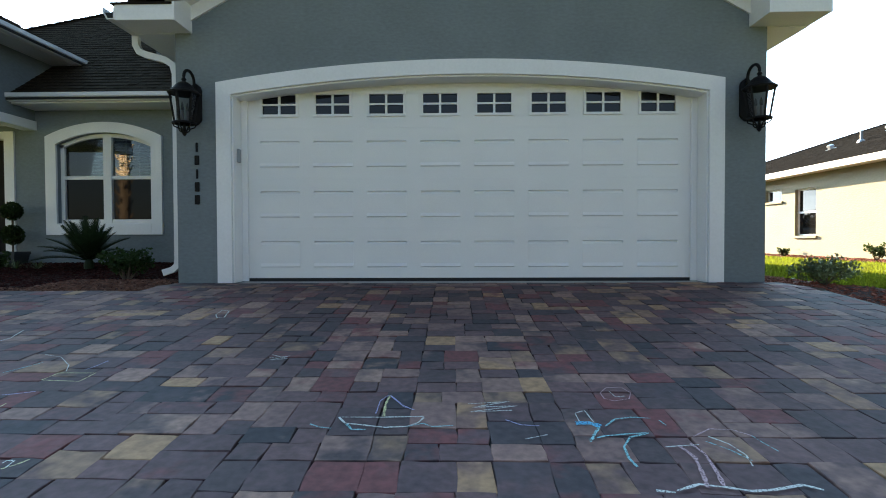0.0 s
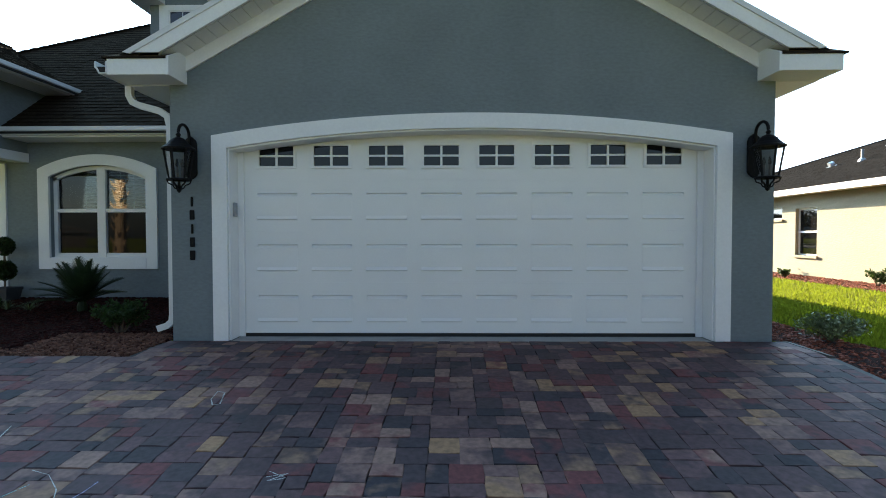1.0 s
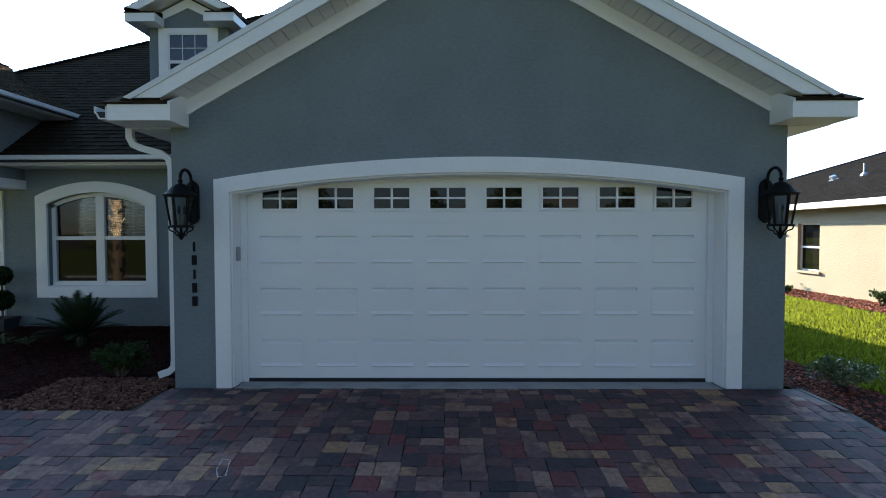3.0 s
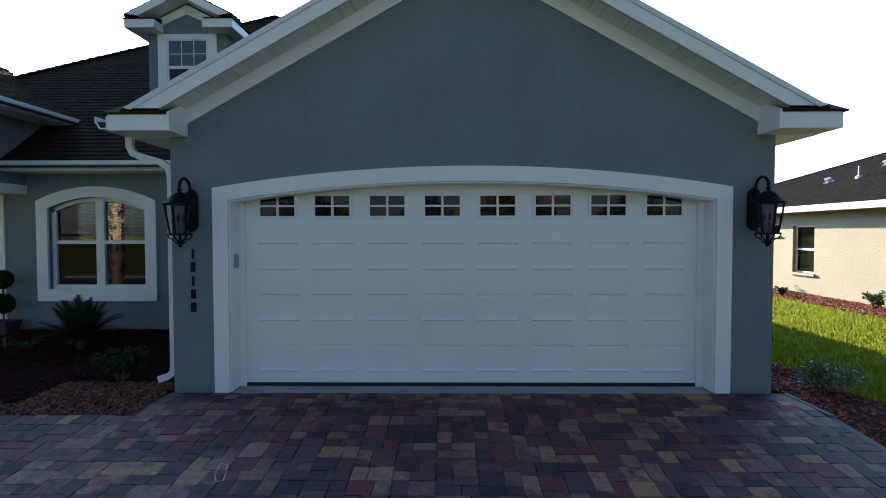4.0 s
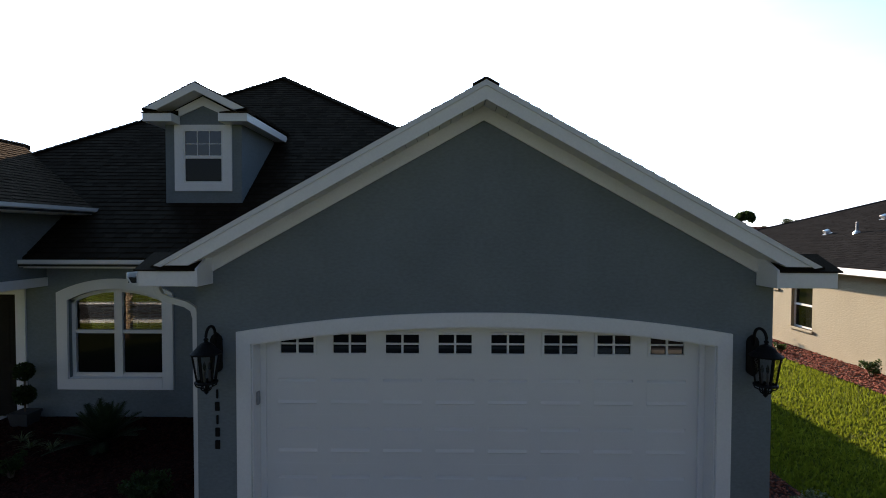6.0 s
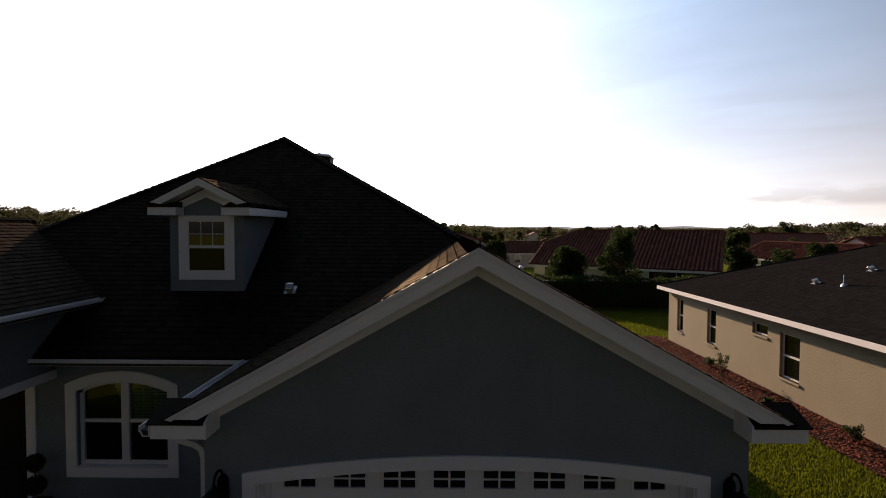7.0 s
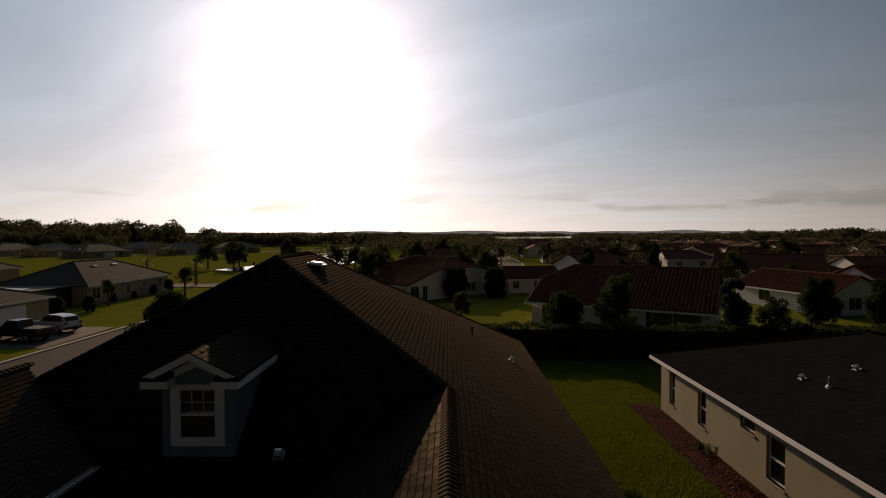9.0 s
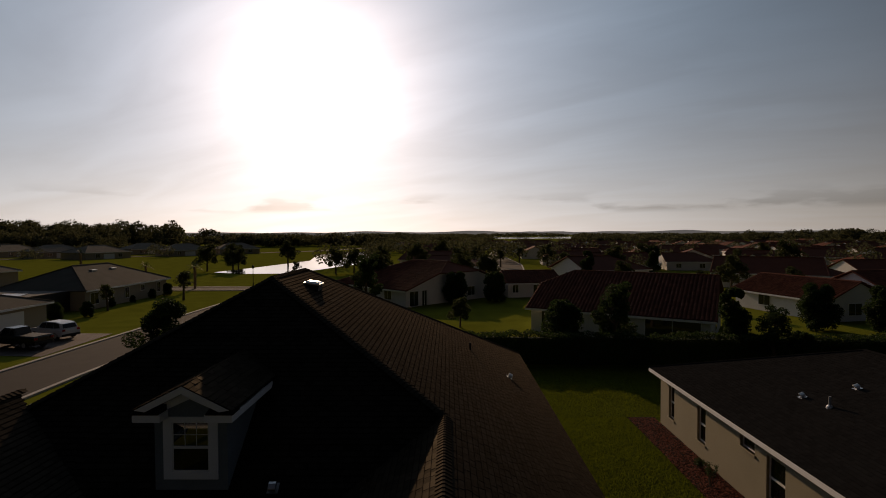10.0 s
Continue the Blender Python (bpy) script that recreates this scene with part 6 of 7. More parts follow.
def hedge_pts(r):
    x = r.uniform(-3, 37)
    top = 1.85 + 0.28 * noise.noise((x * 0.7, 3.1, 0)) + 0.16 * noise.noise((x * 2.3, 7.7, 0))
    face = r.random()
    z = r.uniform(-0.4, top) if face < 0.55 else top - abs(r.gauss(0, 0.16))
    y = 33.6 - 0.06 * x + (-0.75 + abs(r.gauss(0, 0.18)) if face < 0.55 else r.uniform(-0.8, 0.8))
    return Vector((x, y, z)), None


hedge = empty("hedge", "long dense dark hedge along the back of the lawn", "hedge")
v, f = leaf_cloud(24000, hedge_pts, 0.15, r5)
tagged(mesh_object("leaves", v, f, FOLIAGE, hedge), kind="stuff")
bm = bmesh.new()
slab_yz(bm, [(33.2, -0.7), (33.9, -0.7), (33.8, 1.5), (33.3, 1.5)], -2.8, 36.8)
for vert in bm.verts:
    vert.co.y -= 0.06 * vert.co.x
part("inner_growth", bm, FOLIAGE, hedge, "dark twiggy core")


# ---- houses of the neighbourhood ----
BEIGE = material("beige_stucco", (0.36, 0.30, 0.23), 0.9, scale=0.6, vary=0.08, fine=8, bump=0.3)
TAN = material("tan_stucco", (0.12, 0.10, 0.075), 0.9, scale=0.6, vary=0.08, fine=8, bump=0.3)
FAR_GLASS = glass_material("far_window_glass", (0.015, 0.018, 0.02), 0.05)


def roof_mesh(w, d, ez, rise, hip_l, hip_r, over=0.5):
    """Front, back and the two ends of a hip or gable roof; x runs along the ridge."""
    W, D = w / 2 + over, d / 2 + over
    z0, z1 = ez, ez + rise
    A, B, C, E = (-W, -D, z0), (W, -D, z0), (W, D, z0), (-W, D, z0)
    R0, R1 = (-W + hip_l, 0, z1), (W - hip_r, 0, z1)
    return A, B, C, E, R0, R1


def simple_house(name, x, y, rot, w, d, ez, rise, hip_l, hip_r, wall, roof_mat, label, windows=(), ribs=0.0, garage=None, group="", clip=0.0):
    """windows: (side, offset, width, z0, z1) with side f, b, l, r."""
    z = ground_z(x, y)
    H = empty(name, label, "house", group)
    A, B, C, E, R0, R1 = roof_mesh(w, d, ez, rise, hip_l, hip_r)
    slope = rise / (d / 2 + 0.5)
    gable = lambda hip: [(0, ez + slope * (d / 2 + 0.5) - 0.1)] if hip < 0.6 else []
    part("wall", boxes((-w / 2, w / 2, -d / 2, -d / 2 + 0.25, -0.5, ez)), wall, H)
    part("wall", boxes((-w / 2, w / 2, d / 2 - 0.25, d / 2, -0.5, ez)), wall, H)
    for s, hip in ((-1, hip_l), (1, hip_r)):
        peak = gable(hip)
        if clip and s < 0:
            peak = [((1 - clip) * d / 2, ez + clip * rise - 0.1), (-(1 - clip) * d / 2, ez + clip * rise - 0.1)]
        out = [(-d / 2 + 0.25, -0.5), (d / 2 - 0.25, -0.5), (d / 2 - 0.25, ez)] + peak + [(-d / 2 + 0.25, ez)]
        part("wall", slab_yz(bmesh.new(), out, *sorted((s * w / 2, s * (w / 2 - 0.25)))), wall, H)
    KF, KB = [(A[0], s * (d / 2 + 0.5) * (1 - clip), ez + rise * clip) for s in (-1, 1)]
    front = part("roof_front", plate(bmesh.new(), [A, B, R1, R0] + ([KF] if clip else []), 0.12), roof_mat, H)
    back = part("roof_back", plate(bmesh.new(), [C, E] + ([KB] if clip else []) + [R0, R1], 0.12), roof_mat, H)
    if hip_l > 0.6:
        part("roof_end", plate(bmesh.new(), [KB, KF, R0] if clip else [E, A, R0], 0.12), roof_mat, H)
    if hip_r > 0.6:
        part("roof_end", plate(bmesh.new(), [B, C, R1], 0.12), roof_mat, H)
    part("fascia", boxes((A[0], B[0], A[1] - 0.03, A[1], ez - 0.22, ez - 0.01)), WHITE, H)
    part("fascia", boxes((A[0], B[0], C[1], C[1] + 0.03, ez - 0.22, ez - 0.01)), WHITE, H)
    part("ridge", tube(bmesh.new(), [R0, R1], 0.14, 6), roof_mat, H)
    part("hip_ridge", tube(bmesh.new(), [KF, R0, KB], 0.11, 6), roof_mat, H)
    part("hip_ridge", tube(bmesh.new(), [B, R1, C], 0.11, 6), roof_mat, H)
    if ribs:
        n = int((B[0] - A[0]) / ribs)
        verts, faces = [], []
        for deck, sgn in ((front, -1), (back, 1)):
            verts, faces = [], []
            Dd = d / 2 + 0.5
            for i in range(n):
                xx = A[0] + ribs * (i + 0.5)
                tmax = 1.0
                if xx < R0[0]:
                    tmax = clip + (1 - clip) * (xx - A[0]) / max(1e-6, R0[0] - A[0])
                if xx > R1[0]:
                    tmax = (B[0] - xx) / max(1e-6, B[0] - R1[0])
                steps = max(1, int(tmax * 12))
                for q in range(steps):
                    ta, tb = tmax * q / steps, tmax * (q + 1) / steps
                    k = len(verts)
                    for t, lift in ((ta, 0.035), (tb, 0.0)):
                        yy, zz = sgn * Dd * (1 - t), ez + rise * t
                        for dx, dz in ((-0.42, 0.0), (-0.26, 0.10), (0.0, 0.14), (0.26, 0.10), (0.42, 0.0)):
                            verts.append((xx + dx * ribs, yy, zz + dz * (ribs / 0.3) * 0.6 + lift))
                    faces += [(k + j, k + j + 1, k + 6 + j, k + 5 + j) for j in range(4)]
            tagged(mesh_object("clay_tiles", verts, faces, roof_mat, deck), kind="stuff")
    for side, off, ww, z0, z1 in windows:
        t = 0.06
        if side in "fb":
            s = -1 if side == "f" else 1
            ys = sorted((s * d / 2, s * (d / 2 + t)))
            gl = sorted((s * (d / 2 + t), s * (d / 2 + t + 0.015)))
            fr = boxes((off - ww / 2 - 0.08, off + ww / 2 + 0.08, *ys, z0 - 0.08, z1 + 0.08))
            pn = boxes((off - ww / 2, off - 0.03, *gl, z0, z1), (off + 0.03, off + ww / 2, *gl, z0, z1))
        else:
            s = -1 if side == "l" else 1
            xs = sorted((s * w / 2, s * (w / 2 + t)))
            gl = sorted((s * (w / 2 + t), s * (w / 2 + t + 0.015)))
            fr = boxes((*xs, off - ww / 2 - 0.08, off + ww / 2 + 0.08, z0 - 0.08, z1 + 0.08))
            pn = boxes((*gl, off - ww / 2, off - 0.03, z0, z1), (*gl, off + 0.03, off + ww / 2, z0, z1))
        win = part("window", fr, WHITE, H)
        part("pane", pn, FAR_GLASS, win)
    if garage:
        side, off = garage
        s = -1 if side == "f" else 1
        if side in "fb":
            g = boxes((off - 2.4, off + 2.4, *sorted((s * d / 2, s * (d / 2 + 0.05))), 0.0, 2.15))
        else:
            s = -1 if side == "l" else 1
            g = boxes((*sorted((s * w / 2, s * (w / 2 + 0.05))), off - 2.4, off + 2.4, 0.0, 2.15))
        part("garage_door", g, WHITE, H)
    H.matrix_basis = pose(x, y, z, 0, 0, rot)
    return H


simple_house("tiled_house", 19.1, 48.5, -31, 16.5, 13.0, 2.45, 3.45, 3.0, 0.3, WHITE_STUCCO, TILE_RED, "white house with a ribbed red clay tile roof behind the hedge",
             [("f", -6.3, 1.6, 0.5, 2.2), ("f", 0.6, 1.7, 0.4, 2.2), ("f", 5.2, 4.6, 0.2, 2.2), ("r", -1, 1.4, 0.8, 2.1)], ribs=0.36, clip=0.6)
simple_house("white_house", -4.5, 77.9, 133.8, 18.0, 20.4, 2.3, 3.5, 3.0, 8.0, WHITE_STUCCO, TILE_RED, "white house with a clipped gable and red tile roof",
             [("l", 8.8, 1.5, 0.1, 2.1), ("l", 6.9, 0.8, 0.0, 2.1), ("l", -2.6, 1.5, 0.7, 2.0), ("b", 2, 1.6, 0.8, 2.1), ("b", -5, 1.6, 0.8, 2.1)], ribs=0.40, clip=0.6)
simple_house("white_cottage", 13.2, 79.2, 8, 8.4, 7.0, 2.3, 1.7, 0.3, 0.3, WHITE_STUCCO, TILE_RED, "low white wing with a red tile roof", [("f", -3.0, 0.9, 0.8, 2.0), ("f", 0.5, 1.2, 0.1, 2.0)], ribs=0.40)
simple_house("white_villa", 45.3, 59.6, 101, 14.0, 8.4, 2.35, 2.1, 0.3, 0.3, WHITE_STUCCO, TILE_RED, "white gabled house with a red tile roof and clipped trees", [("l", 0.6, 1.7, 0.7, 2.0), ("b", 2, 1.8, 0.8, 2.1), ("b", -4, 1.2, 0.8, 2.1)], ribs=0.40)
simple_house("white_villa_wing", 57.0, 60.5, 10, 12.0, 10.0, 2.8, 2.4, 0.3, 0.3, WHITE_STUCCO, TILE_RED, "white gabled house with a red tile roof", [("l", 0.5, 1.6, 0.7, 1.9), ("b", 0, 1.4, 0.8, 2.1)], ribs=0.40)
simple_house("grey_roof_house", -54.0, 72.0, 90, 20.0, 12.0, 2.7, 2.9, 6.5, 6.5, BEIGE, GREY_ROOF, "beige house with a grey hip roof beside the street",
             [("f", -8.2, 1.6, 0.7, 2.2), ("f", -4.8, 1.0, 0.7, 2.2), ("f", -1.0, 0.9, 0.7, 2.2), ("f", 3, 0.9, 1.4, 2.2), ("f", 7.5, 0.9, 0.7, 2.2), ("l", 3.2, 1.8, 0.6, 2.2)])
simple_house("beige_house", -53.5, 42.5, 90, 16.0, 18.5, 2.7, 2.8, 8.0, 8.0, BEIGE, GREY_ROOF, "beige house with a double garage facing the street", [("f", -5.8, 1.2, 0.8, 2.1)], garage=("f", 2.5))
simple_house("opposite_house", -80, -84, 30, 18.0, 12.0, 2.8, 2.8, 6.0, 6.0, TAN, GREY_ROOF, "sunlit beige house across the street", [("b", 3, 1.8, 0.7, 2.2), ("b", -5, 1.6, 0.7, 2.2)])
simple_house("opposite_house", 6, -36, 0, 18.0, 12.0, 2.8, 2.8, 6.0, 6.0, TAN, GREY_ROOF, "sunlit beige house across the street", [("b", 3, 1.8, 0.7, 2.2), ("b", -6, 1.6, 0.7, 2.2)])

proto = simple_house("red_roof_house", 32, 104, 20, 15, 13, 2.7, 2.6, 0.3, 5.5, WHITE_STUCCO, TILE_RED, "white house under a red tile roof in the distance", [("f", -4, 1.5, 0.8, 2.1), ("l", 0, 1.4, 0.9, 2.0), ("f", 3, 1.5, 0.8, 2.1)], group="red-roofed houses")
proto2 = simple_house("tiled_bungalow", 60, 92, -30, 17, 12, 2.7, 2.8, 0.3, 0.3, WHITE_STUCCO, TILE_RED, "low white house with gabled red tile roof in the distance", [("f", -5, 1.5, 0.8, 2.1), ("r", 0, 1.4, 0.9, 2.0), ("f", 4, 1.5, 0.8, 2.1)], group="red-roofed houses")
r6 = random.Random(83)
spots = []
for row in range(15):
    yy = 138 + row * 20 + (row ** 2) * 1.3
    for col in range(-1, 24):
        xx = 30 + col * 20 + r6.uniform(-4, 4) + (row % 2) * 9
        if xx > 0.95 * (yy + 20) or (xx < 34 and yy < 330):
            continue
        spots.append((xx, yy + r6.uniform(-5, 5)))
spots += [(66, 92), (90, 104), (2, 128), (-5, 150), (5, 190), (-8, 215), (6, 240), (-12, 260), (5, 300), (-30, 340), (92, 84)]
spots = spots[-11:] + spots[:125]
for i, (xx, yy) in enumerate(spots):
    src = (proto, proto2)[i % 2]
    copy_thing(src, pose(xx, yy, ground_z(xx, yy), 0, 0, r6.choice((0, 90, 180, 20, -25, 70)) + r6.uniform(-8, 8)) @ Matrix.Scale(r6.uniform(0.78, 0.95), 4))

# Far shingles get a paler base colour in place of distance haze.
HAZED_ROOF = material("hazed_tan_shingle", (0.21, 0.185, 0.15), 0.95, scale=0.7, vary=0.2, fine=14, bump=0.3, spec=0.05)
proto3 = simple_house("distant_house", -150, 215, 70, 20, 15, 2.8, 3.0, 7.0, 7.0, BEIGE, HAZED_ROOF, "beige house with a tan hip roof paled for haze across the field", [("f", -5, 1.8, 0.7, 2.2), ("f", 5, 1.8, 0.7, 2.2)], garage=("f", 0.0), group="houses across the field")
for xx, yy, ro in ((-178, 228, 60), (-205, 236, 75), (-128, 245, 50), (-232, 262, 60), (-112, 268, 40), (-250, 240, 80), (-95, 64, 95), (-83, 58, 90), (-98, 92, 80), (-280, 290, 60), (-160, 268, 55)):
    copy_thing(proto3, pose(xx, yy, ground_z(xx, yy), 0, 0, ro))


# ---- far woods ----
# Far leaves: backlight and haze put in as a paler, greyer leaf colour.
WOODS = material("paled_canopy", (0.062, 0.066, 0.032), 0.8, scale=0.05, vary=0.35, fine=0.6, bump=0, per_island=0.6, spec=0.1)
let_light_through(WOODS, 0.5)


def woods(name, bands, seed, label):
    """Bands of (count, x0, x1, y0, y1, height, spread): many ragged crowns of small leaf clumps."""
    r = np.random.RandomState(seed)
    verts, faces = [], []
    for count, x0, x1, y0, y1, h, spread, per in bands:
        for _ in range(count):
            cx, cy = r.uniform(x0, x1), r.uniform(y0, y1)
            hh = h * r.uniform(0.6, 1.12)
            if 430 < cy < 1620 and 0.085 < cx / cy < 0.25:
                continue
            ww = spread * r.uniform(0.7, 1.3)
            n = int(per * 2.9)
            d = r.normal(size=(n, 3))
            d /= np.linalg.norm(d, axis=1)[:, None]
            q = r.uniform(0.35, 1.0, n) ** 0.5
            P0 = np.stack([cx + d[:, 0] * q * ww, cy + d[:, 1] * q * ww, ground_z(cx, cy) + hh * 0.55 + d[:, 2] * q * hh * 0.46], 1)
            s = (ww * 0.115) * r.uniform(0.5, 1.2, (n, 1))
            u = r.normal(size=(n, 3)); u /= np.linalg.norm(u, axis=1)[:, None]
            w = np.cross(u, r.normal(size=(n, 3))); w /= np.linalg.norm(w, axis=1)[:, None]
            k = len(verts)
            Q = np.stack([P0 - u * s, P0 + w * s * 0.7, P0 + u * s, P0 - w * s * 0.7], 1).reshape(-1, 3)
            verts.extend(map(tuple, Q))
            faces.extend((k + 4 * i, k + 4 * i + 1, k + 4 * i + 2, k + 4 * i + 3) for i in range(n))
    return tagged(mesh_object(name, verts, faces, WOODS), label, "woods", kind="stuff")


woods("far_woods", [(190, -560, -205, 330, 460, 20, 8, 230), (60, -330, -200, 300, 330, 12, 6, 160), (150, -210, -20, 400, 560, 10.5, 8, 130), (240, -80, 420, 560, 800, 7.5, 9, 90), (130, 330, 640, 380, 620, 13.5, 9, 130),
                     (200, -200, 900, 900, 1500, 9, 15, 70), (160, -300, 1400, 1600, 2000, 11, 22, 50), (430, 24, 420, 112, 430, 6.5, 2.8, 55), (60, -40, 26, 150, 420, 8, 4.5, 80), (40, -260, -120, 190, 300, 6, 3.5, 60)], 91, "dark ragged belt of distant trees on the horizon")
sheet("far_shore", [(-900, 3600), (1400, 3600), (1400, 3700), (-900, 3700)], 1.0, FOLIAGE, "low wooded shore beyond the lake", "hills")
bm = bmesh.new()
top_row, low_row = [], []
for i in range(81):
    x = -2600 + 65 * i
    top_row.append(bm.verts.new((x, 3300 + 120 * noise.noise((x * 0.002, 0, 0)), 23 + 12 * noise.noise((x * 0.003, 5, 0)) + 3 * noise.noise((x * 0.02, 9, 0)))))
    low_row.append(bm.verts.new((x, 3250, -2)))
for i in range(80):
    bm.faces.new((low_row[i], low_row[i + 1], top_row[i + 1], top_row[i]))
# Hills emit a faint pale glow that stands in for distance haze.
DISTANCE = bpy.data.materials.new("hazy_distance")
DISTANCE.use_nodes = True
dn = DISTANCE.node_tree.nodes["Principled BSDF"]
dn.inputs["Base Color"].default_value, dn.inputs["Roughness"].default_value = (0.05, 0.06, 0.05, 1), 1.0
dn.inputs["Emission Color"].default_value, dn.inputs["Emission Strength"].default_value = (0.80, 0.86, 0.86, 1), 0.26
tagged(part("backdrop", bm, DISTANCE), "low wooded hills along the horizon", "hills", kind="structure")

# ---- parked vehicles ----
CAR_WHITE = material("white_car_paint", (0.72, 0.73, 0.74), 0.2, scale=2, vary=0.03, fine=20, bump=0)
CAR_BLACK = material("black_car_paint", (0.012, 0.012, 0.014), 0.2, scale=2, vary=0.1, fine=20, bump=0)
TAIL = material("tail_light", (0.35, 0.02, 0.015), 0.25, scale=5, vary=0.05, fine=20, bump=0)


def wheel(parent, x, y, r=0.36):
    w = part("wheel", tube(bmesh.new(), [(x, y - 0.12, r), (x, y + 0.12, r)], r, 20), RUBBER, parent)
    part("rim", tube(bmesh.new(), [(x, y - 0.125, r), (x, y + 0.125, r)], r * 0.62, 14), GALV, w)


def vehicle(name, body, cabin, glass, paint, label, wheels, lights):
    V = empty(name, label, "car")
    bm = slab_xz(bmesh.new(), body, -0.92, 0.92)
    part("body", bm, paint, V, bevel=0.05)
    bm = slab_xz(bmesh.new(), cabin, -0.80, 0.80)
    zs = [v.co.z for v in bm.verts]
    for v in bm.verts:
        v.co.y *= 1 - 0.16 * (v.co.z - min(zs)) / (max(zs) - min(zs))
    part("cabin", bm, paint, V, bevel=0.03)
    for gl in glass:
        bm = slab_xz(bmesh.new(), gl, -0.815, 0.815)
        for v in bm.verts:
            v.co.y *= 1 - 0.15 * (v.co.z - min(zs)) / (max(zs) - min(zs))
        part("side_window", bm, FAR_GLASS, V)
    (fx, fz), (bx, bz) = cabin[0], cabin[1]
    (gx, gz), (hx, hz) = cabin[-1], cabin[2]
    for kind, (x0, z0), (x1, z1), out in (("windscreen", (fx, fz), (gx, gz), -1), ("rear_window", (bx, bz), (hx, hz), 1)):
        at = lambda k, d: (x0 + (x1 - x0) * k + out * d, z0 + (z1 - z0) * k + 0.3 * abs(d))
        bm = slab_xz(bmesh.new(), [at(0.18, 0.02), at(0.90, 0.02), at(0.90, -0.03), at(0.18, -0.03)], -0.68, 0.68)
        for v in bm.verts:
            v.co.y *= 1 - 0.15 * (v.co.z - min(zs)) / (max(zs) - min(zs))
        part(kind, bm, FAR_GLASS, V)
    part("bumper", boxes((*sorted((body[2][0] - 0.10, body[2][0] + 0.05)), -0.88, 0.88, body[1][1] + 0.02, body[1][1] + 0.24)), RUBBER, V, bevel=0.02)
    for y in (-0.97, 0.97):
        part("door_mirror", boxes((fx + 0.42, fx + 0.54, y - 0.09, y + 0.09, fz + 0.04, fz + 0.20)), paint, V, bevel=0.02)
    for x in wheels:
        for y in (-0.80, 0.80):
            wheel(V, x, y)
    for x, z in lights:
        for y in (-0.72, 0.72):
            part("tail_light", boxes((*sorted((x, x + 0.04)), y - 0.14, y + 0.14, z - 0.10, z + 0.10)), TAIL, V)
    return V


suv = vehicle("suv", [(-2.3, 0.30), (2.25, 0.30), (2.32, 0.60), (2.28, 0.98), (1.1, 1.05), (-1.2, 1.05), (-2.1, 0.95), (-2.35, 0.70)], [(-1.25, 1.0), (2.22, 1.0), (1.95, 1.52), (1.2, 1.66), (-0.2, 1.66), (-0.65, 1.58)],
              [[(-1.02, 1.06), (-0.03, 1.06), (-0.03, 1.60), (-0.55, 1.56)], [(0.02, 1.06), (0.98, 1.06), (0.98, 1.60), (0.02, 1.60)], [(1.03, 1.06), (1.88, 1.12), (1.66, 1.52), (1.03, 1.60)]], CAR_WHITE, "white compact SUV parked in a driveway", (-1.4, 1.4), [(2.30, 0.92)])
suv.matrix_basis = pose(-38.4, 43.9, ground_z(-38, 43) + 0.06, 0, 0, -18)
truck = vehicle("pickup_truck", [(-2.9, 0.40), (2.85, 0.40), (2.9, 0.75), (2.88, 1.12), (0.5, 1.14), (-1.6, 1.14), (-2.8, 1.05), (-2.95, 0.75)], [(-1.6, 1.1), (0.55, 1.1), (0.40, 1.78), (-0.75, 1.80)],
                [[(-1.2, 1.2), (-0.35, 1.2), (-0.35, 1.68), (-0.75, 1.68)], [(-0.28, 1.2), (0.38, 1.2), (0.32, 1.66), (-0.28, 1.68)]], CAR_BLACK, "black pickup truck parked beside the white SUV", (-1.8, 1.75), [(2.90, 0.95)])
truck.matrix_basis = pose(-38.4, 39.7, ground_z(-38, 40) + 0.06, 0, 0, -14)
part("bed_cover", boxes((0.58, 2.80, -0.80, 0.80, 1.13, 1.17)), RUBBER, truck, "black truck bed cover")
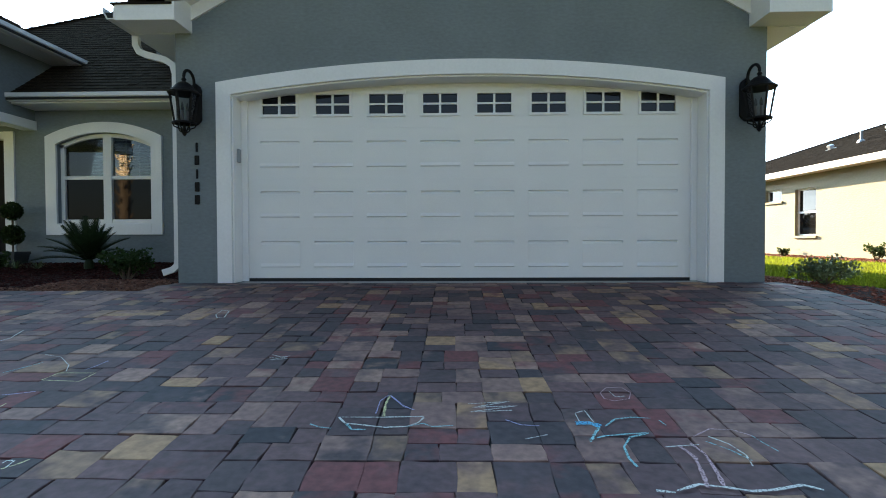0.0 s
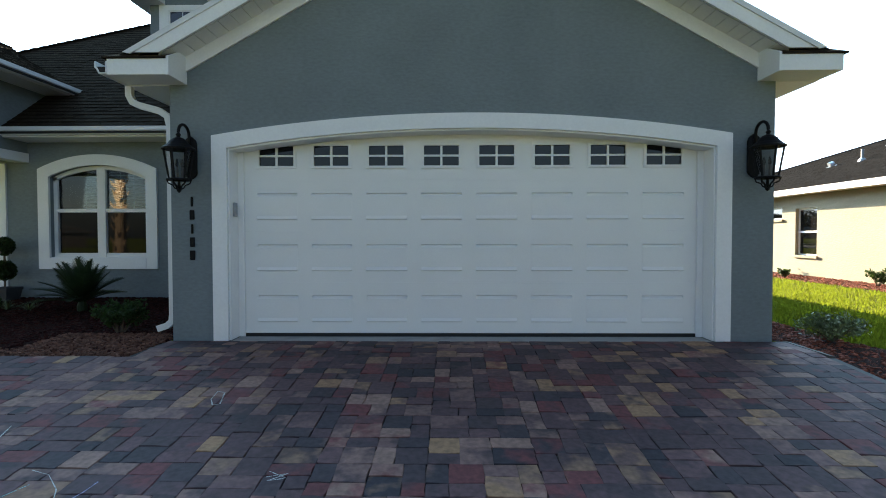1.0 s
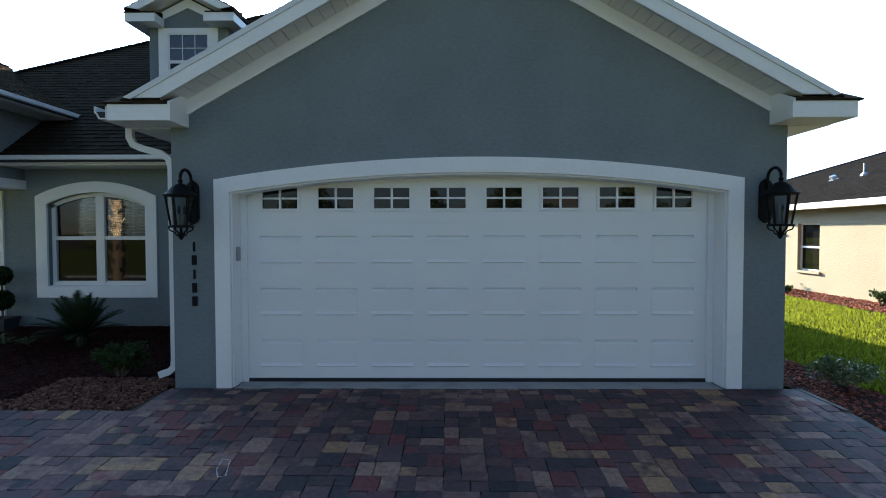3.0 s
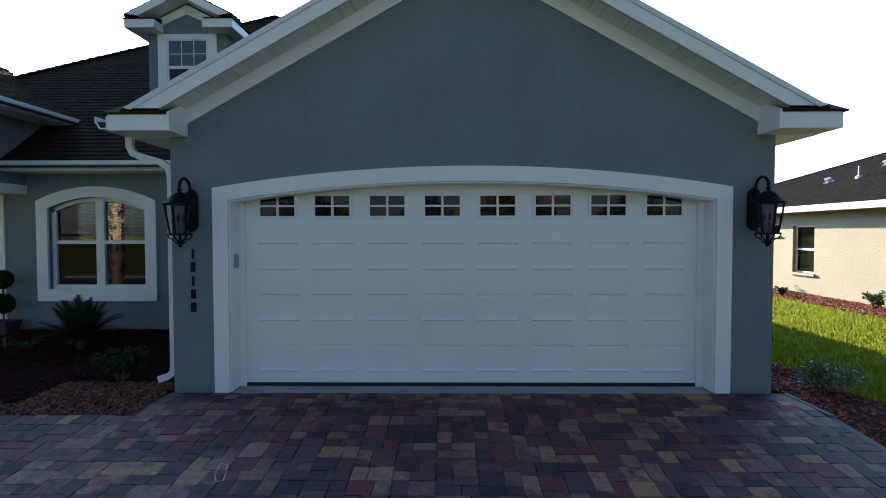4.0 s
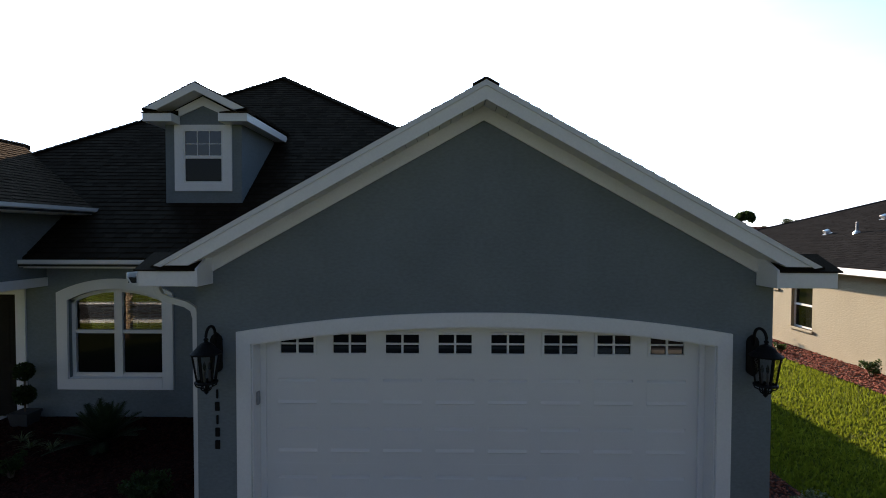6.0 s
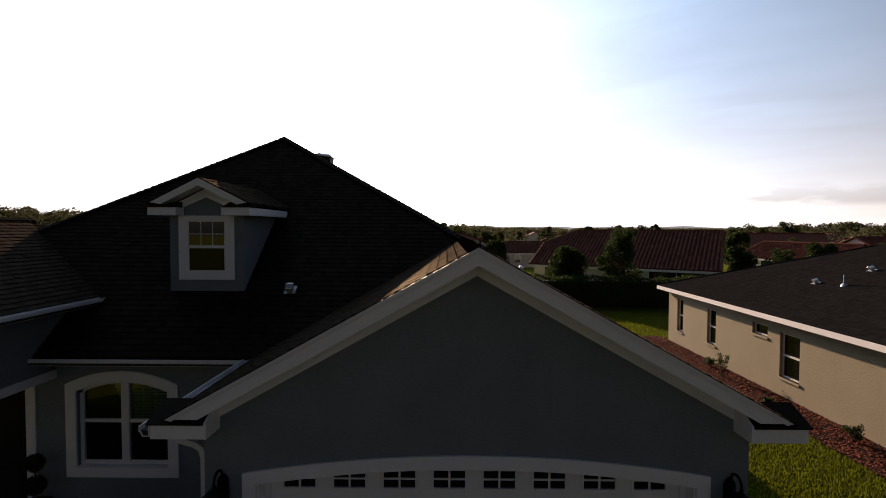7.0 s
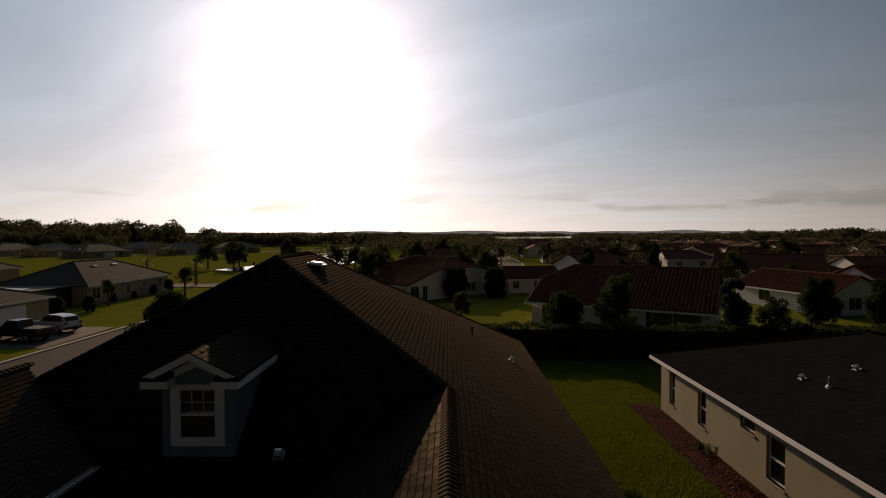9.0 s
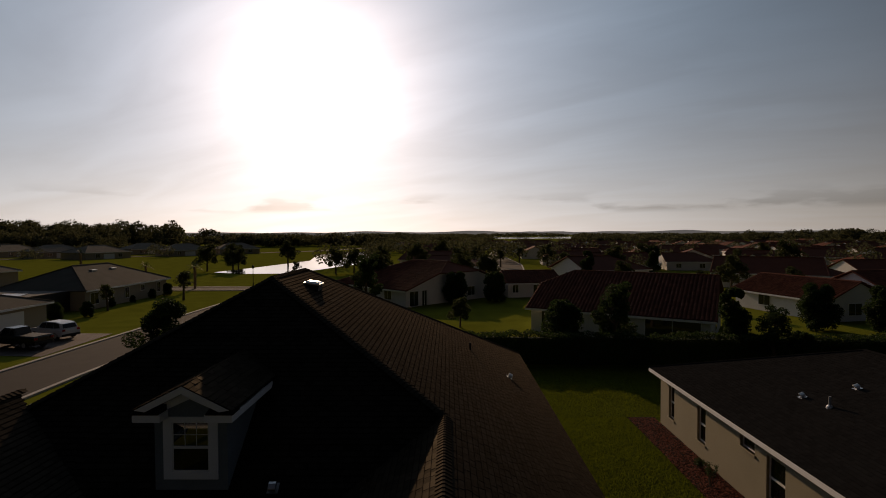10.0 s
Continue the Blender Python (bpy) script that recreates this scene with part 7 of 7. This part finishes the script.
sheet("driveway_across", [(-44.2, 37.0), (-33.5, 36.0), (-34.0, 46.0), (-44.2, 46.5)], None, material("brown_pavers", (0.040, 0.021, 0.016), 0.85, scale=3, vary=0.25, fine=9, bump=0.3), "brown paved driveway of the house across the street", "driveway", 0.03)

lamp = empty("street_lamp", "slim dark street lamp post on the green", "street lamp", at=(-38, 95, ground_z(-38, 95)))
part("post", lathe(bmesh.new(), [(0.12, 0), (0.10, 0.5), (0.07, 0.7), (0.055, 3.4)], 10), BLACK, lamp)
part("lamp_head", lathe(bmesh.new(), [(0.07, 3.38), (0.20, 3.5), (0.22, 3.85), (0.10, 4.0), (0.03, 4.1)], 10), BLACK, lamp)

# ---- screened porch and roof vents of the house across the street ----
lanai = empty("screened_porch", "dark bronze screened porch with a pale flat awning", "porch", at=(-54.9, 57.9, ground_z(-54, 60)))
MESH_SCREEN = material("insect_screen", (0.012, 0.012, 0.012), 0.8, scale=3, vary=0.2, fine=40, bump=0.1)
for x in (-5, -2.5, 0, 2.5, 4.9):
    part("post", boxes((x, x + 0.1, -4.0, -3.9, 0, 2.6)), BLACK, lanai)
for x in (-5, -2.5, 0, 2.4):
    part("screen", boxes((x + 0.1, x + 2.5, -3.96, -3.94, 0.05, 2.55)), MESH_SCREEN, lanai)
part("screen", boxes((4.94, 4.96, -3.9, 4.0, 0.05, 2.55)), MESH_SCREEN, lanai)
part("beam", boxes((-5, 5.0, -4.0, -3.9, 2.6, 2.72)), BLACK, lanai)
part("screen_roof", boxes((-5, 5.0, -3.9, 4.0, 2.66, 2.70)), MESH_SCREEN, lanai)
part("awning", slab_yz(bmesh.new(), [(-4.3, 2.76), (-2.2, 2.95), (-2.2, 3.02), (-4.3, 2.83)], 1.6, 4.4), ALUM, lanai, "pale metal awning")
for vy in (70.0, 74.5):
    v = empty("ridge_vent", "low metal vent on the grey shingle roof", "roof vent", "vents on the grey roof", at=(-52.6, vy, ground_z(-58, 76) + 2.7 + 2.1))
    part("hood", boxes((-0.5, 0.5, -0.6, 0.6, -0.2, 0.18)), GALV, v, bevel=0.03)
    part("skirt", boxes((-0.6, 0.6, -0.7, 0.7, -0.3, -0.18)), RUBBER, v)
